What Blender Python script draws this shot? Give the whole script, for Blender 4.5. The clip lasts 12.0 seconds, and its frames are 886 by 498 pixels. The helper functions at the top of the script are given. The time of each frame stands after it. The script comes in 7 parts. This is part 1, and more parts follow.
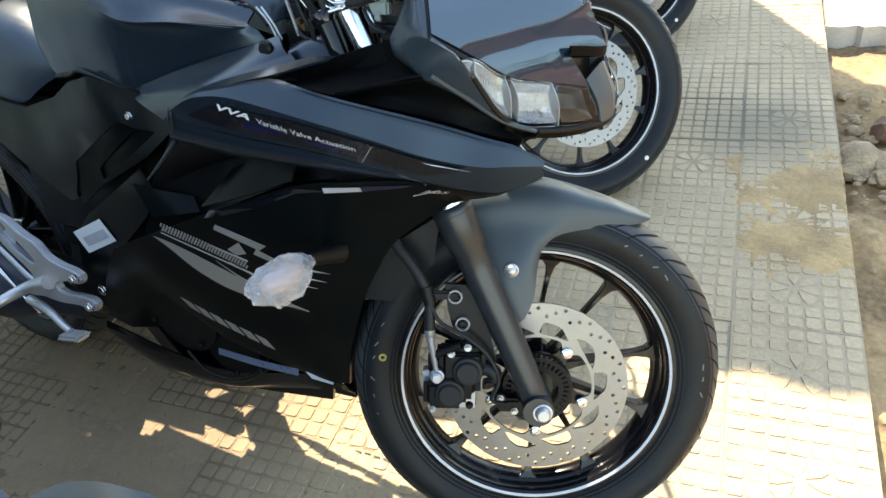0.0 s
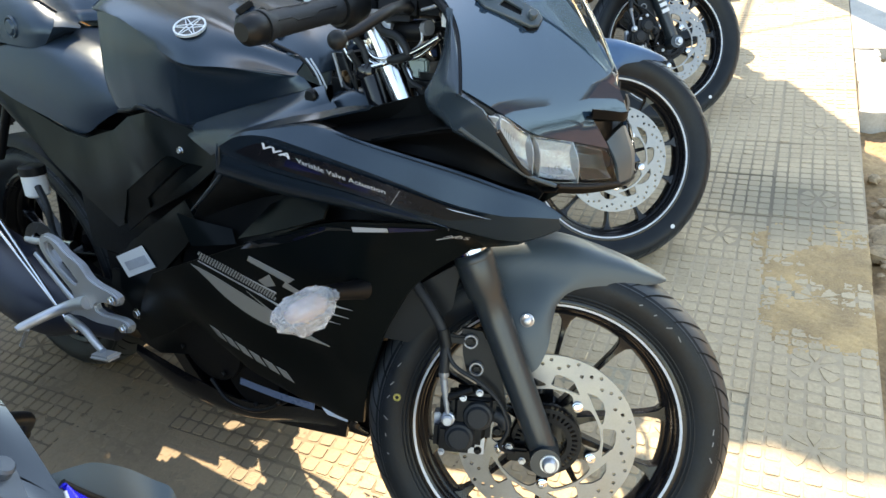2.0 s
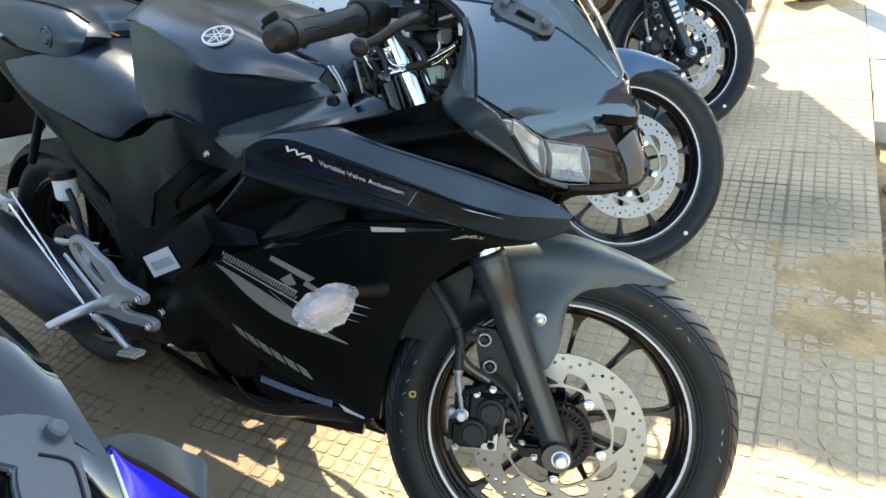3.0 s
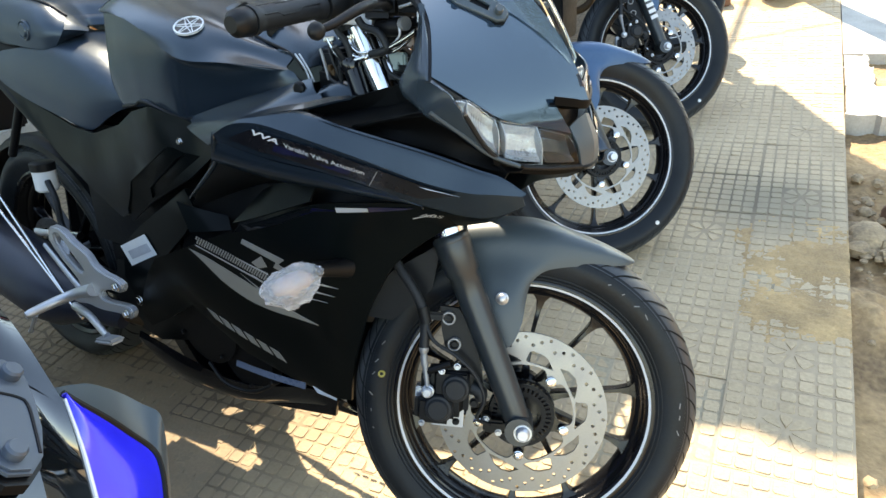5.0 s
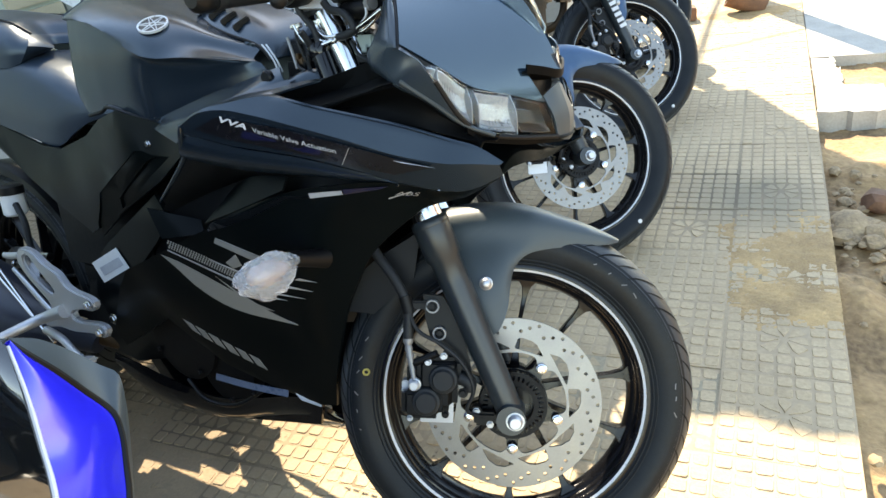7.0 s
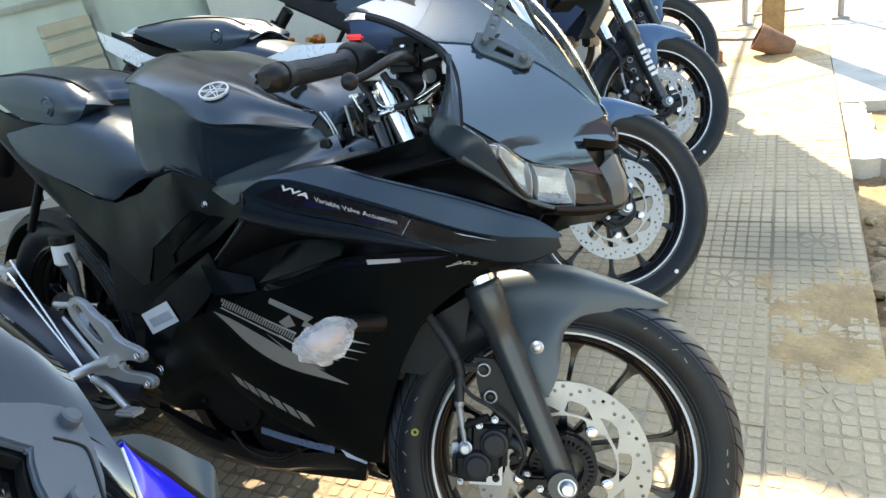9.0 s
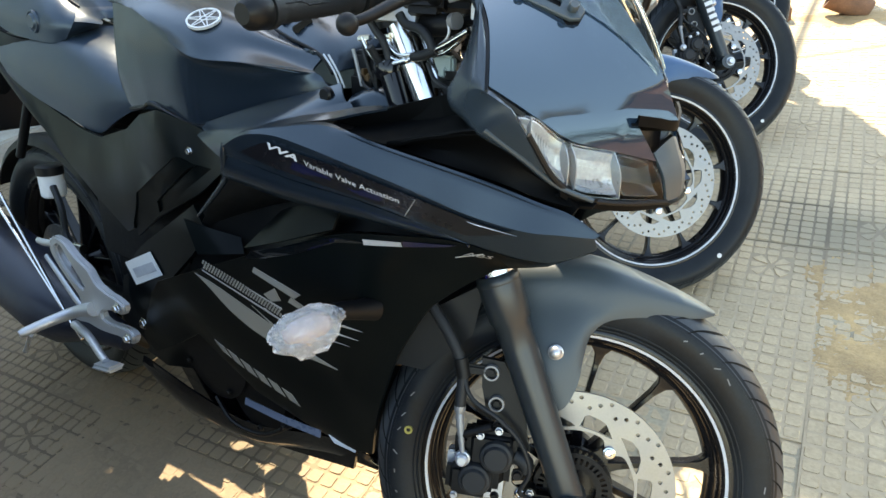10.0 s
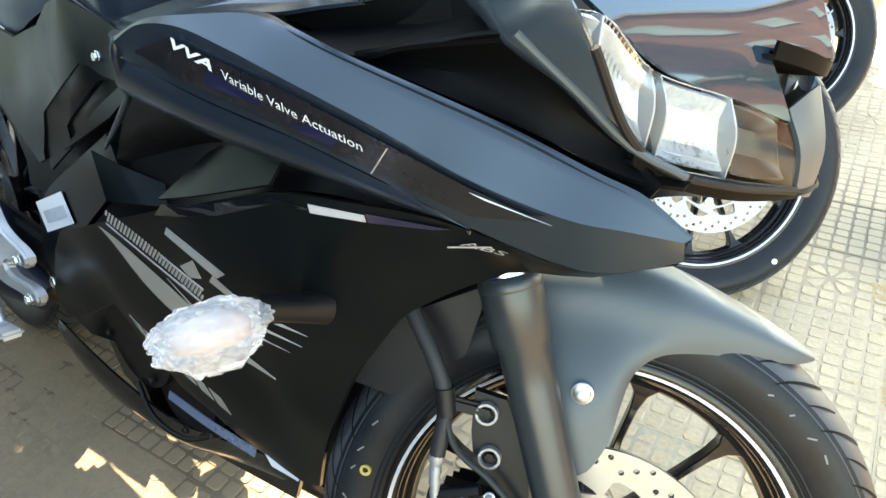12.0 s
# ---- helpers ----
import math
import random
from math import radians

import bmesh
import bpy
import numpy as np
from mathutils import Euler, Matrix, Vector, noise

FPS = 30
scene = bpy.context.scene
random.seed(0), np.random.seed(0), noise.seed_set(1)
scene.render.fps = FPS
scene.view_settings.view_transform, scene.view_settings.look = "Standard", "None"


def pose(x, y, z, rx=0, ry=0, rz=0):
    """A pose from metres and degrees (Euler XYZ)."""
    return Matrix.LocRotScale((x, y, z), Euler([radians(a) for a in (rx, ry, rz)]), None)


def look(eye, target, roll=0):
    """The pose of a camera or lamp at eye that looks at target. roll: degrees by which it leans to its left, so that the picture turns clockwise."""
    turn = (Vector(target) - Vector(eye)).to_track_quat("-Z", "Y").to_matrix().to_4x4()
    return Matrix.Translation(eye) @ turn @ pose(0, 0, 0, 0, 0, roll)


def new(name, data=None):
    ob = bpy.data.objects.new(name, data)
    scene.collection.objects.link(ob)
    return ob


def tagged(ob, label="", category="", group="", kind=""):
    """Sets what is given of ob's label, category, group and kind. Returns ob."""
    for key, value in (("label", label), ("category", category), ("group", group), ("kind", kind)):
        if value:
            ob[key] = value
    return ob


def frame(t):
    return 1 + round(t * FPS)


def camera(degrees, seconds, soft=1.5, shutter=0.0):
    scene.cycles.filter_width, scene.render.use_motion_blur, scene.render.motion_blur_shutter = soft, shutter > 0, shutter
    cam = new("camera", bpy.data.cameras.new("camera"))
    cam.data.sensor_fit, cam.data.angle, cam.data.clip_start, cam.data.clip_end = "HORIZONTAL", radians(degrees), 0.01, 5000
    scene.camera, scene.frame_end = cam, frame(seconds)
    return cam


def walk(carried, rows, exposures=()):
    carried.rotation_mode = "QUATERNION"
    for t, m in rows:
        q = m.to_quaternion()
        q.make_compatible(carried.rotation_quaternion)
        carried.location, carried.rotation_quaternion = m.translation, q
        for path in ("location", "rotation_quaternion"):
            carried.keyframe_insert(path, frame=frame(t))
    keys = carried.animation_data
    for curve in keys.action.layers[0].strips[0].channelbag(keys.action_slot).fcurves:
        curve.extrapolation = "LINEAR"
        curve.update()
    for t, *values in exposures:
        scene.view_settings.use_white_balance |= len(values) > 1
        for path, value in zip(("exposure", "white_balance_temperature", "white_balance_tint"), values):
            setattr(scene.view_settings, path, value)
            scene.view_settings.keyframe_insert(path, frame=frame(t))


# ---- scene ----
# ---- camera ----
cam = camera(66.5, 12.0)
PATH = [
    (0, (0.14, 0.095, 1.18), (-0.59, 1.47, -0.075), -12.6),
    (0.5, (0.155, 0.087, 1.169), (-0.639, 1.453, -0.058), -10.9),
    (1, (0.157, 0.089, 1.184), (-0.674, 1.479, 0.011), -10.8),
    (1.5, (0.161, 0.07, 1.182), (-0.664, 1.511, 0.067), -9.9),
    (2, (0.17, 0.058, 1.187), (-0.66, 1.505, 0.085), -9.6),
    (2.5, (0.175, 0.045, 1.19), (-0.692, 1.485, 0.105), -10.2),
    (4.3, (0.227, -0.014, 1.202), (-0.653, 1.445, 0.154), -9.6),
    (4.5, (0.231, -0.008, 1.195), (-0.635, 1.454, 0.14), -9.3),
    (5, (0.244, 0.001, 1.18), (-0.611, 1.458, 0.11), -9.9),
    (5.5, (0.252, 0.022, 1.16), (-0.612, 1.475, 0.09), -10.4),
    (6, (0.252, 0.014, 1.144), (-0.508, 1.505, 0.048), -9.1),
    (6.5, (0.249, 0.004, 1.112), (-0.539, 1.528, 0.084), -10.9),
    (7, (0.247, -0.017, 1.095), (-0.58, 1.516, 0.114), -11.9),
    (7.2, (0.264, -0.017, 1.090), (-0.603, 1.506, 0.127), -12.6),
    (8.8, (0.211, -0.036, 1.133), (-0.624, 1.558, 0.260), -10.5),
    (9, (0.202, -0.023, 1.156), (-0.675, 1.536, 0.261), -11.9),
    (9.2, (0.181, -0.032, 1.177), (-0.736, 1.486, 0.252), -11.8),
    (9.5, (0.172, 0.037, 1.147), (-0.786, 1.513, 0.196), -11.2),
    (10, (0.146, 0.135, 1.129), (-0.786, 1.569, 0.092), -8.9),
    (10.5, (0.113, 0.226, 1.127), (-0.861, 1.642, 0.105), -9.2),
    (11, (0.077, 0.26, 1.122), (-0.926, 1.613, 0.043), -7.8),
    (11.5, (0.044, 0.292, 1.084), (-0.946, 1.611, -0.047), -7.1),
    (12, (0.025, 0.353, 0.99), (-0.907, 1.726, -0.126), -4.0),
]
walk(cam, [(t, look(eye, target, roll)) for t, eye, target, roll in PATH], [(0.0, 2.4, 8700, 8), (9.0, 2.4, 8700, 8), (10.0, 2.5, 8900, 7), (10.5, 2.7, 9200, 6), (11.0, 3.05, 9500, 6), (11.5, 3.35, 9600, 6), (12.0, 3.42, 9700, 6)])

# ---- daylight ----
GROUND = 0.02
SUN_FROM = Vector((-0.45, 0.89, 0.0)).normalized()
SUN_HEIGHT = radians(45)
world = bpy.data.worlds.new("sky")
scene.world = world
world.use_nodes = True
wn = world.node_tree.nodes
sky = wn.new("ShaderNodeTexSky")
sky.sky_type, sky.sun_disc = "NISHITA", False
sky.sun_elevation, sky.sun_rotation = SUN_HEIGHT, math.atan2(SUN_FROM.x, SUN_FROM.y)
sky.dust_density, sky.air_density, sky.ozone_density = 0.2, 1.0, 2.0
wn["Background"].inputs["Strength"].default_value = 0.18
world.node_tree.links.new(sky.outputs[0], wn["Background"].inputs[0])
sun = new("sun", bpy.data.lights.new("sun", "SUN"))
sun.data.energy, sun.data.angle, sun.data.color = 3.25, radians(0.5), (1.0, 0.98, 0.955)
sun_way = Vector((SUN_FROM.x * math.cos(SUN_HEIGHT), SUN_FROM.y * math.cos(SUN_HEIGHT), math.sin(SUN_HEIGHT)))
sun.matrix_world = look(sun_way * 20, (0, 0, 0))


# ---- materials ----
def mat(name, colour, rough=0.5, metal=0.0, vary=0.25, scale=6.0, fine=90.0, bump=0.0, coat=0.0, dark=None, rvary=0.12, dist=0.004, world_space=False, spec=0.5):
    """A surface with stains at one scale and grain at another."""
    m = bpy.data.materials.new(name)
    m.use_nodes = True
    nt = m.node_tree
    b = nt.nodes["Principled BSDF"]
    co = nt.nodes.new("ShaderNodeTexCoord")
    n1, n2 = nt.nodes.new("ShaderNodeTexNoise"), nt.nodes.new("ShaderNodeTexNoise")
    n1.inputs["Scale"].default_value, n1.inputs["Detail"].default_value = scale, 5
    n2.inputs["Scale"].default_value, n2.inputs["Detail"].default_value = fine, 3
    spot = nt.nodes.new("ShaderNodeNewGeometry").outputs["Position"] if world_space else co.outputs["Object"]
    for n in (n1, n2):
        nt.links.new(spot, n.inputs["Vector"])
    both = nt.nodes.new("ShaderNodeMath")
    both.operation = "MULTIPLY_ADD"
    nt.links.new(n2.outputs["Fac"], both.inputs[0])
    both.inputs[1].default_value = 0.45
    nt.links.new(n1.outputs["Fac"], both.inputs[2])
    ramp = nt.nodes.new("ShaderNodeValToRGB")
    low = dark or [c * (1 - vary) for c in colour]
    high = [min(1, c * (1 + vary * 0.6)) for c in colour]
    ramp.color_ramp.elements[0].position, ramp.color_ramp.elements[1].position = 0.5, 0.95
    ramp.color_ramp.elements[0].color, ramp.color_ramp.elements[1].color = (*low, 1), (*high, 1)
    nt.links.new(both.outputs[0], ramp.inputs[0])
    nt.links.new(ramp.outputs[0], b.inputs["Base Color"])
    rr = nt.nodes.new("ShaderNodeMapRange")
    rr.inputs["From Min"].default_value, rr.inputs["From Max"].default_value = 0.45, 1.0
    rr.inputs["To Min"].default_value, rr.inputs["To Max"].default_value = max(0.02, rough - rvary), min(1, rough + rvary)
    nt.links.new(both.outputs[0], rr.inputs[0])
    nt.links.new(rr.outputs[0], b.inputs["Roughness"])
    b.inputs["Metallic"].default_value = metal
    b.inputs["Coat Weight"].default_value = coat
    b.inputs["Specular IOR Level"].default_value = spec
    b.inputs["Coat Roughness"].default_value = 0.04
    if bump:
        bp = nt.nodes.new("ShaderNodeBump")
        bp.inputs["Strength"].default_value, bp.inputs["Distance"].default_value = bump, dist
        nt.links.new(both.outputs[0], bp.inputs["Height"])
        nt.links.new(bp.outputs[0], b.inputs["Normal"])
    return m


def glass(name, colour, rough=0.02, ior=1.45):
    m = bpy.data.materials.new(name)
    m.use_nodes = True
    b = m.node_tree.nodes["Principled BSDF"]
    b.inputs["Base Color"].default_value = (*colour, 1)
    b.inputs["Roughness"].default_value, b.inputs["IOR"].default_value = rough, ior
    b.inputs["Transmission Weight"].default_value = 1.0
    return m


# Tank paint again, darkened and dulled to paint in the lower panels' shade.
SHADED_BLACK = mat("shaded_matt_black", (0.0018, 0.0031, 0.0034), 0.30, vary=0.15, scale=3, fine=500, rvary=0.04, spec=0.09)
TANK_PAINT = mat("matt_tank_paint", (0.007, 0.012, 0.018), 0.24, vary=0.12, scale=3, fine=500, rvary=0.012, spec=0.60)
TANK_PAINT.node_tree.nodes["Principled BSDF"].inputs["IOR"].default_value = 1.5
TANK_PAINT.node_tree.nodes["Principled BSDF"].inputs["Specular Tint"].default_value = (0.78, 0.92, 1.0, 1)
TANK_BODY = mat("matt_tank_body_paint", (0.007, 0.012, 0.018), 0.22, vary=0.12, scale=3, fine=500, rvary=0.012, spec=0.62)
TANK_BODY.node_tree.nodes["Principled BSDF"].inputs["IOR"].default_value = 1.5
TANK_BODY.node_tree.nodes["Principled BSDF"].inputs["Specular Tint"].default_value = (0.78, 0.92, 1.0, 1)
GLOSS_BLACK = mat("gloss_black_paint", (0.004, 0.004, 0.005), 0.12, vary=0.1, coat=0.3, rvary=0.04, spec=0.2)
BLACK_MIRROR = mat("gloss_black_lacquer", (0.004, 0.005, 0.006), 0.05, vary=0.1, coat=0.6, rvary=0.02, spec=0.6)
COWL_GLOSS = mat("smoked_cowl_gloss", (0.010, 0.022, 0.036), 0.03, vary=0.06, coat=0.35, rvary=0.01, spec=0.62)
COWL_GLOSS.node_tree.nodes["Principled BSDF"].inputs["Specular Tint"].default_value = (0.80, 0.95, 1.0, 1)
COWL_GLOSS.node_tree.nodes["Principled BSDF"].inputs["IOR"].default_value = 1.62
PLASTIC = mat("black_plastic", (0.006, 0.0065, 0.007), 0.45, vary=0.3, scale=12, fine=600, bump=0.15, dist=0.001, spec=0.2)
DEEP = mat("dark_metal", (0.004, 0.004, 0.0045), 0.42, 0.0, vary=0.3, spec=0.18)
GREY_MATT = mat("grey_matt_paint", (0.032, 0.046, 0.053), 0.46, vary=0.10, scale=3, fine=500, rvary=0.04, spec=0.50)
BLUE_GLOSS = mat("blue_gloss_paint", (0.0096, 0.016, 0.576), 0.16, vary=0.08, coat=0.25, rvary=0.03, spec=0.35)
NAVY = mat("navy_paint", (0.0245, 0.042, 0.084), 0.35, 0.6, vary=0.12, rvary=0.05)
STEEL_BLUE = mat("blue_grey_paint", (0.0285, 0.0735, 0.1425), 0.34, 0.2, vary=0.12, rvary=0.05)
GREY_BLUE = mat("grey_blue_paint", (0.0408, 0.054, 0.072), 0.42, vary=0.10, scale=5, fine=500, rvary=0.04)
SILVER = mat("silver_paint", (0.527, 0.544, 0.561), 0.3, 0.3, vary=0.08)
RUBBER = mat("tyre_rubber", (0.008, 0.0108, 0.0135), 0.45, vary=0.45, scale=14, fine=250, bump=0.4, dist=0.001, spec=0.19)
SCUFF = mat("sidewall_scuff", (0.16, 0.16, 0.155), 0.7)
# Dusty rubber, lightened further to paint in the sky's sheen on the crown.
TREAD_DUST_SHEEN = mat("dusty_sheen_rubber", (0.031, 0.036, 0.040), 0.50, vary=0.4, scale=9, fine=180, bump=0.4, dist=0.001, spec=0.4)
# Near-black that paints in the shade inside the tyre's grooves.
GROOVE_SHADE = mat("groove_shade", (0.006, 0.006, 0.006), 0.8, vary=0.2, spec=0.1)
GRIP = mat("grip_rubber", (0.011, 0.0125, 0.014), 0.55, vary=0.3, fine=500, bump=0.3, dist=0.001, spec=0.3)
SEAT = mat("seat_vinyl", (0.015, 0.024, 0.036), 0.36, vary=0.2, scale=8, fine=700, bump=0.3, dist=0.0008, rvary=0.06, spec=0.55)
SEAT.node_tree.nodes["Principled BSDF"].inputs["IOR"].default_value = 1.5
SEAT.node_tree.nodes["Principled BSDF"].inputs["Specular Tint"].default_value = (0.78, 0.92, 1.0, 1)
FORK_BLACK = mat("satin_black_fork", (0.012, 0.018, 0.022), 0.36, vary=0.12, rvary=0.04, spec=0.5)
MASK_PAINT = mat("matt_mask_paint", (0.0176, 0.0272, 0.0352), 0.26, vary=0.10, scale=3, fine=500, rvary=0.012, spec=0.60)
CHEEK_BLACK = mat("hollow_black_plastic", (0.002, 0.0021, 0.0022), 0.55, vary=0.2, rvary=0.05, spec=0.06)
RIM_BLACK = mat("black_alloy_rim", (0.005, 0.005, 0.006), 0.22, vary=0.15, spec=0.28)
CHROME = mat("bright_metal", (0.675, 0.675, 0.666), 0.16, 1.0, vary=0.1)
DISC = mat("brushed_disc_steel", (0.228, 0.222, 0.214), 0.40, 0.8, vary=0.15, scale=20, fine=300)
ALLOY = mat("cast_alloy", (0.4675, 0.476, 0.493), 0.42, 0.75, vary=0.12, fine=300, bump=0.2, dist=0.001)
WHITE = mat("white_print", (0.558, 0.567, 0.576), 0.45, vary=0.06)
DECAL_GREY = mat("grey_print", (0.225, 0.222, 0.205), 0.4, vary=0.08)
DECAL_SILVER = mat("silver_print", (0.4, 0.408, 0.416), 0.35, 0.2, vary=0.08)
DECAL_DARK = mat("dark_print", (0.006, 0.006, 0.008), 0.3, vary=0.1)
DECAL_NAVY = mat("navy_print", (0.008, 0.009, 0.03), 0.25, vary=0.1)
DECAL_BLUE = mat("slate_print", (0.0975, 0.1275, 0.1875), 0.3, vary=0.1)
YELLOW = mat("yellow_mark", (0.496, 0.4, 0.096), 0.5)
MILKY = mat("milky_plastic", (0.33, 0.40, 0.37), 0.4, vary=0.1)
PAPER = mat("paper_label", (0.624, 0.624, 0.608), 0.6, vary=0.06)
GREY_PRINT = mat("label_print", (0.35, 0.36, 0.38), 0.6)
AMBER = mat("amber_lens", (0.525, 0.154, 0.014), 0.2, coat=0.5)
RED = mat("red_switch", (0.75, 0.03, 0.03), 0.35)
EXHAUST = mat("exhaust_cover", (0.012, 0.016, 0.030), 0.4, vary=0.2, spec=0.5)
RUST = mat("brown_metal", (0.07, 0.0385, 0.0154), 0.5, 0.4, vary=0.4)
LENS = glass("clear_lens", (0.96, 0.98, 1.0), 0.02, 1.22)
SMOKE = glass("smoked_screen", (0.90, 0.87, 0.80), 0.0, 1.12)
REFLECTOR = mat("bright_reflector", (0.36, 0.38, 0.39), 0.35, 0.3, vary=0.35, scale=40, fine=300)
TILE = mat("cement_tile", (0.485, 0.360, 0.224), 0.85, vary=0.25, scale=2.6, fine=120, bump=0.8, dist=0.004, dark=(0.360, 0.258, 0.148), world_space=True)
GROOVE = mat("dirty_groove", (0.45, 0.338, 0.215), 0.95, vary=0.2, scale=1.5, fine=60, bump=0.5, dist=0.003, dark=(0.34, 0.25, 0.155), world_space=True)
JOINT = mat("tile_bed", (0.3654, 0.2961, 0.1953), 0.95, vary=0.4, scale=4, fine=120, bump=0.5, dist=0.003, world_space=True)
DIRT = mat("brown_earth", (0.370, 0.235, 0.112), 0.95, vary=0.55, scale=3.5, fine=60, bump=0.9, dist=0.012, dark=(0.135, 0.079, 0.037), world_space=True)
SAND = mat("pale_sand", (0.46, 0.295, 0.135), 0.95, vary=0.3, scale=9, fine=200, bump=0.6, dist=0.003, dark=(0.2772, 0.1749, 0.0825), world_space=True)
CEMENT = mat("cement_slab", (0.396, 0.3672, 0.3168), 0.9, vary=0.25, scale=5, fine=120, bump=0.6, dist=0.004, world_space=True)
STONE = mat("rubble_stone", (0.330, 0.228, 0.128), 0.9, vary=0.5, scale=15, fine=120, bump=0.6, dist=0.004)
BRICK = mat("red_brick", (0.170, 0.085, 0.048), 0.9, vary=0.4, scale=12, fine=120, bump=0.6, dist=0.004)
WOOD = mat("weathered_wood", (0.288, 0.176, 0.072), 0.8, vary=0.4, scale=14, fine=80, bump=0.5, dist=0.003)
STEEL = mat("grey_steel_pipe", (0.24, 0.24, 0.24), 0.5, 0.5, vary=0.2)
WALL = mat("pale_plaster", (0.4752, 0.4752, 0.4464), 0.85, vary=0.12, scale=1.5, fine=60, bump=0.3)
HOUSE = mat("red_facade", (0.3, 0.15, 0.0975), 0.9, vary=0.3, scale=1.2, fine=30)
FRAME_GREEN = mat("aluminium_frame", (0.315, 0.3525, 0.33), 0.4, 0.6)
SHOP_GLASS = mat("green_shop_glass", (0.39, 0.465, 0.4125), 0.06, vary=0.18, scale=0.8, fine=5, coat=0.5, rvary=0.03)
LEAF = mat("leaf_green", (0.06, 0.11, 0.03), 0.6, vary=0.4)
ASPHALT = mat("road_asphalt", (0.06, 0.06, 0.062), 0.9, vary=0.3, scale=0.8, fine=40, world_space=True)
BARK = mat("tree_bark", (0.16, 0.11, 0.07), 0.95, vary=0.4, bump=0.6)


def trodden_shaded(m, colour):
    """Brown dust ground in where the bikes are pushed in and out, with their shade painted into its colour."""
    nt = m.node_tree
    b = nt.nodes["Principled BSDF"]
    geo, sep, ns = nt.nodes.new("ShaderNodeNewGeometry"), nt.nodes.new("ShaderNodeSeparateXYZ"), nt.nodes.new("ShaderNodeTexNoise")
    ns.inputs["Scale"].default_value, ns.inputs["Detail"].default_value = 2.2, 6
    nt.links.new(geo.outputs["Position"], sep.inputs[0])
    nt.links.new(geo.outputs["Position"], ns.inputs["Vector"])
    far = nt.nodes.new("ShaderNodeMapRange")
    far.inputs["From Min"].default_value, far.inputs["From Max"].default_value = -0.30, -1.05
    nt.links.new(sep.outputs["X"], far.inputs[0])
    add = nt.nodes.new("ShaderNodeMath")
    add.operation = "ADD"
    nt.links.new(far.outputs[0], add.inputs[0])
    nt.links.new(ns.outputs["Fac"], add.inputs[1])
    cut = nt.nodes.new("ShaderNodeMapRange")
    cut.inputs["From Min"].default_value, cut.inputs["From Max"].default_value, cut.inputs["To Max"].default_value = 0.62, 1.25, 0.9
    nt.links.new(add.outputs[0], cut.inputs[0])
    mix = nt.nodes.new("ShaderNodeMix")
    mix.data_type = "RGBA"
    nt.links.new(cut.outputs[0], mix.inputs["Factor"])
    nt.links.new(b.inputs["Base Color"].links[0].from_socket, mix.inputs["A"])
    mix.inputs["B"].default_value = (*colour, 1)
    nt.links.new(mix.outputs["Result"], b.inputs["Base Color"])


def stain(m, cx, cy, r, colour):
    """A patch of dark dirt washed into the paving, with a ragged edge."""
    nt = m.node_tree
    b = nt.nodes["Principled BSDF"]
    geo, ns = nt.nodes.new("ShaderNodeNewGeometry"), nt.nodes.new("ShaderNodeTexNoise")
    ns.inputs["Scale"].default_value, ns.inputs["Detail"].default_value = 5.0, 5
    nt.links.new(geo.outputs["Position"], ns.inputs["Vector"])
    far = nt.nodes.new("ShaderNodeVectorMath")
    far.operation = "DISTANCE"
    nt.links.new(geo.outputs["Position"], far.inputs[0])
    far.inputs[1].default_value = (cx, cy, 0.02)
    add = nt.nodes.new("ShaderNodeMath")
    add.operation = "MULTIPLY_ADD"
    nt.links.new(ns.outputs["Fac"], add.inputs[0])
    add.inputs[1].default_value = r
    nt.links.new(far.outputs["Value"], add.inputs[2])
    cut = nt.nodes.new("ShaderNodeMapRange")
    cut.inputs["From Min"].default_value, cut.inputs["From Max"].default_value = r * 1.6, r * 0.7
    nt.links.new(add.outputs[0], cut.inputs[0])
    mix = nt.nodes.new("ShaderNodeMix")
    mix.data_type = "RGBA"
    nt.links.new(cut.outputs[0], mix.inputs["Factor"])
    nt.links.new(b.inputs["Base Color"].links[0].from_socket, mix.inputs["A"])
    mix.inputs["B"].default_value = (*colour, 1)
    nt.links.new(mix.outputs["Result"], b.inputs["Base Color"])


stain(GROOVE, 0.16, 2.12, 0.36, (0.175, 0.135, 0.090))
stain(JOINT, 0.20, 2.10, 0.34, (0.2142, 0.1638, 0.1071))
stain(TILE, 0.25, 2.05, 0.25, (0.2646, 0.2111, 0.1354))
# One brown for the dust and for the shade between the bikes.
trodden_shaded(TILE, (0.190, 0.137, 0.087))
trodden_shaded(GROOVE, (0.105, 0.075, 0.047))
trodden_shaded(JOINT, (0.1071, 0.07938, 0.05418))
stain(GROOVE, -1.25, 0.62, 0.13, (0.0819, 0.06174, 0.04158))
stain(GROOVE, -1.02, 0.75, 0.10, (0.1197, 0.0882, 0.05985))


# ---- shaping tools ----
def part(name, bm, material, parent=None, label="", m=None, sharp=38):
    """One bmesh as one mesh object under a thing or part."""
    me = bpy.data.meshes.new(name)
    bm.to_mesh(me)
    bm.free()
    me.materials.append(material)
    for p in me.polygons:
        p.use_smooth = True
    me.set_sharp_from_angle(angle=radians(sharp))
    ob = new(name, me)
    ob.parent = parent
    if m is not None:
        ob.matrix_basis = m
    return tagged(ob, label)


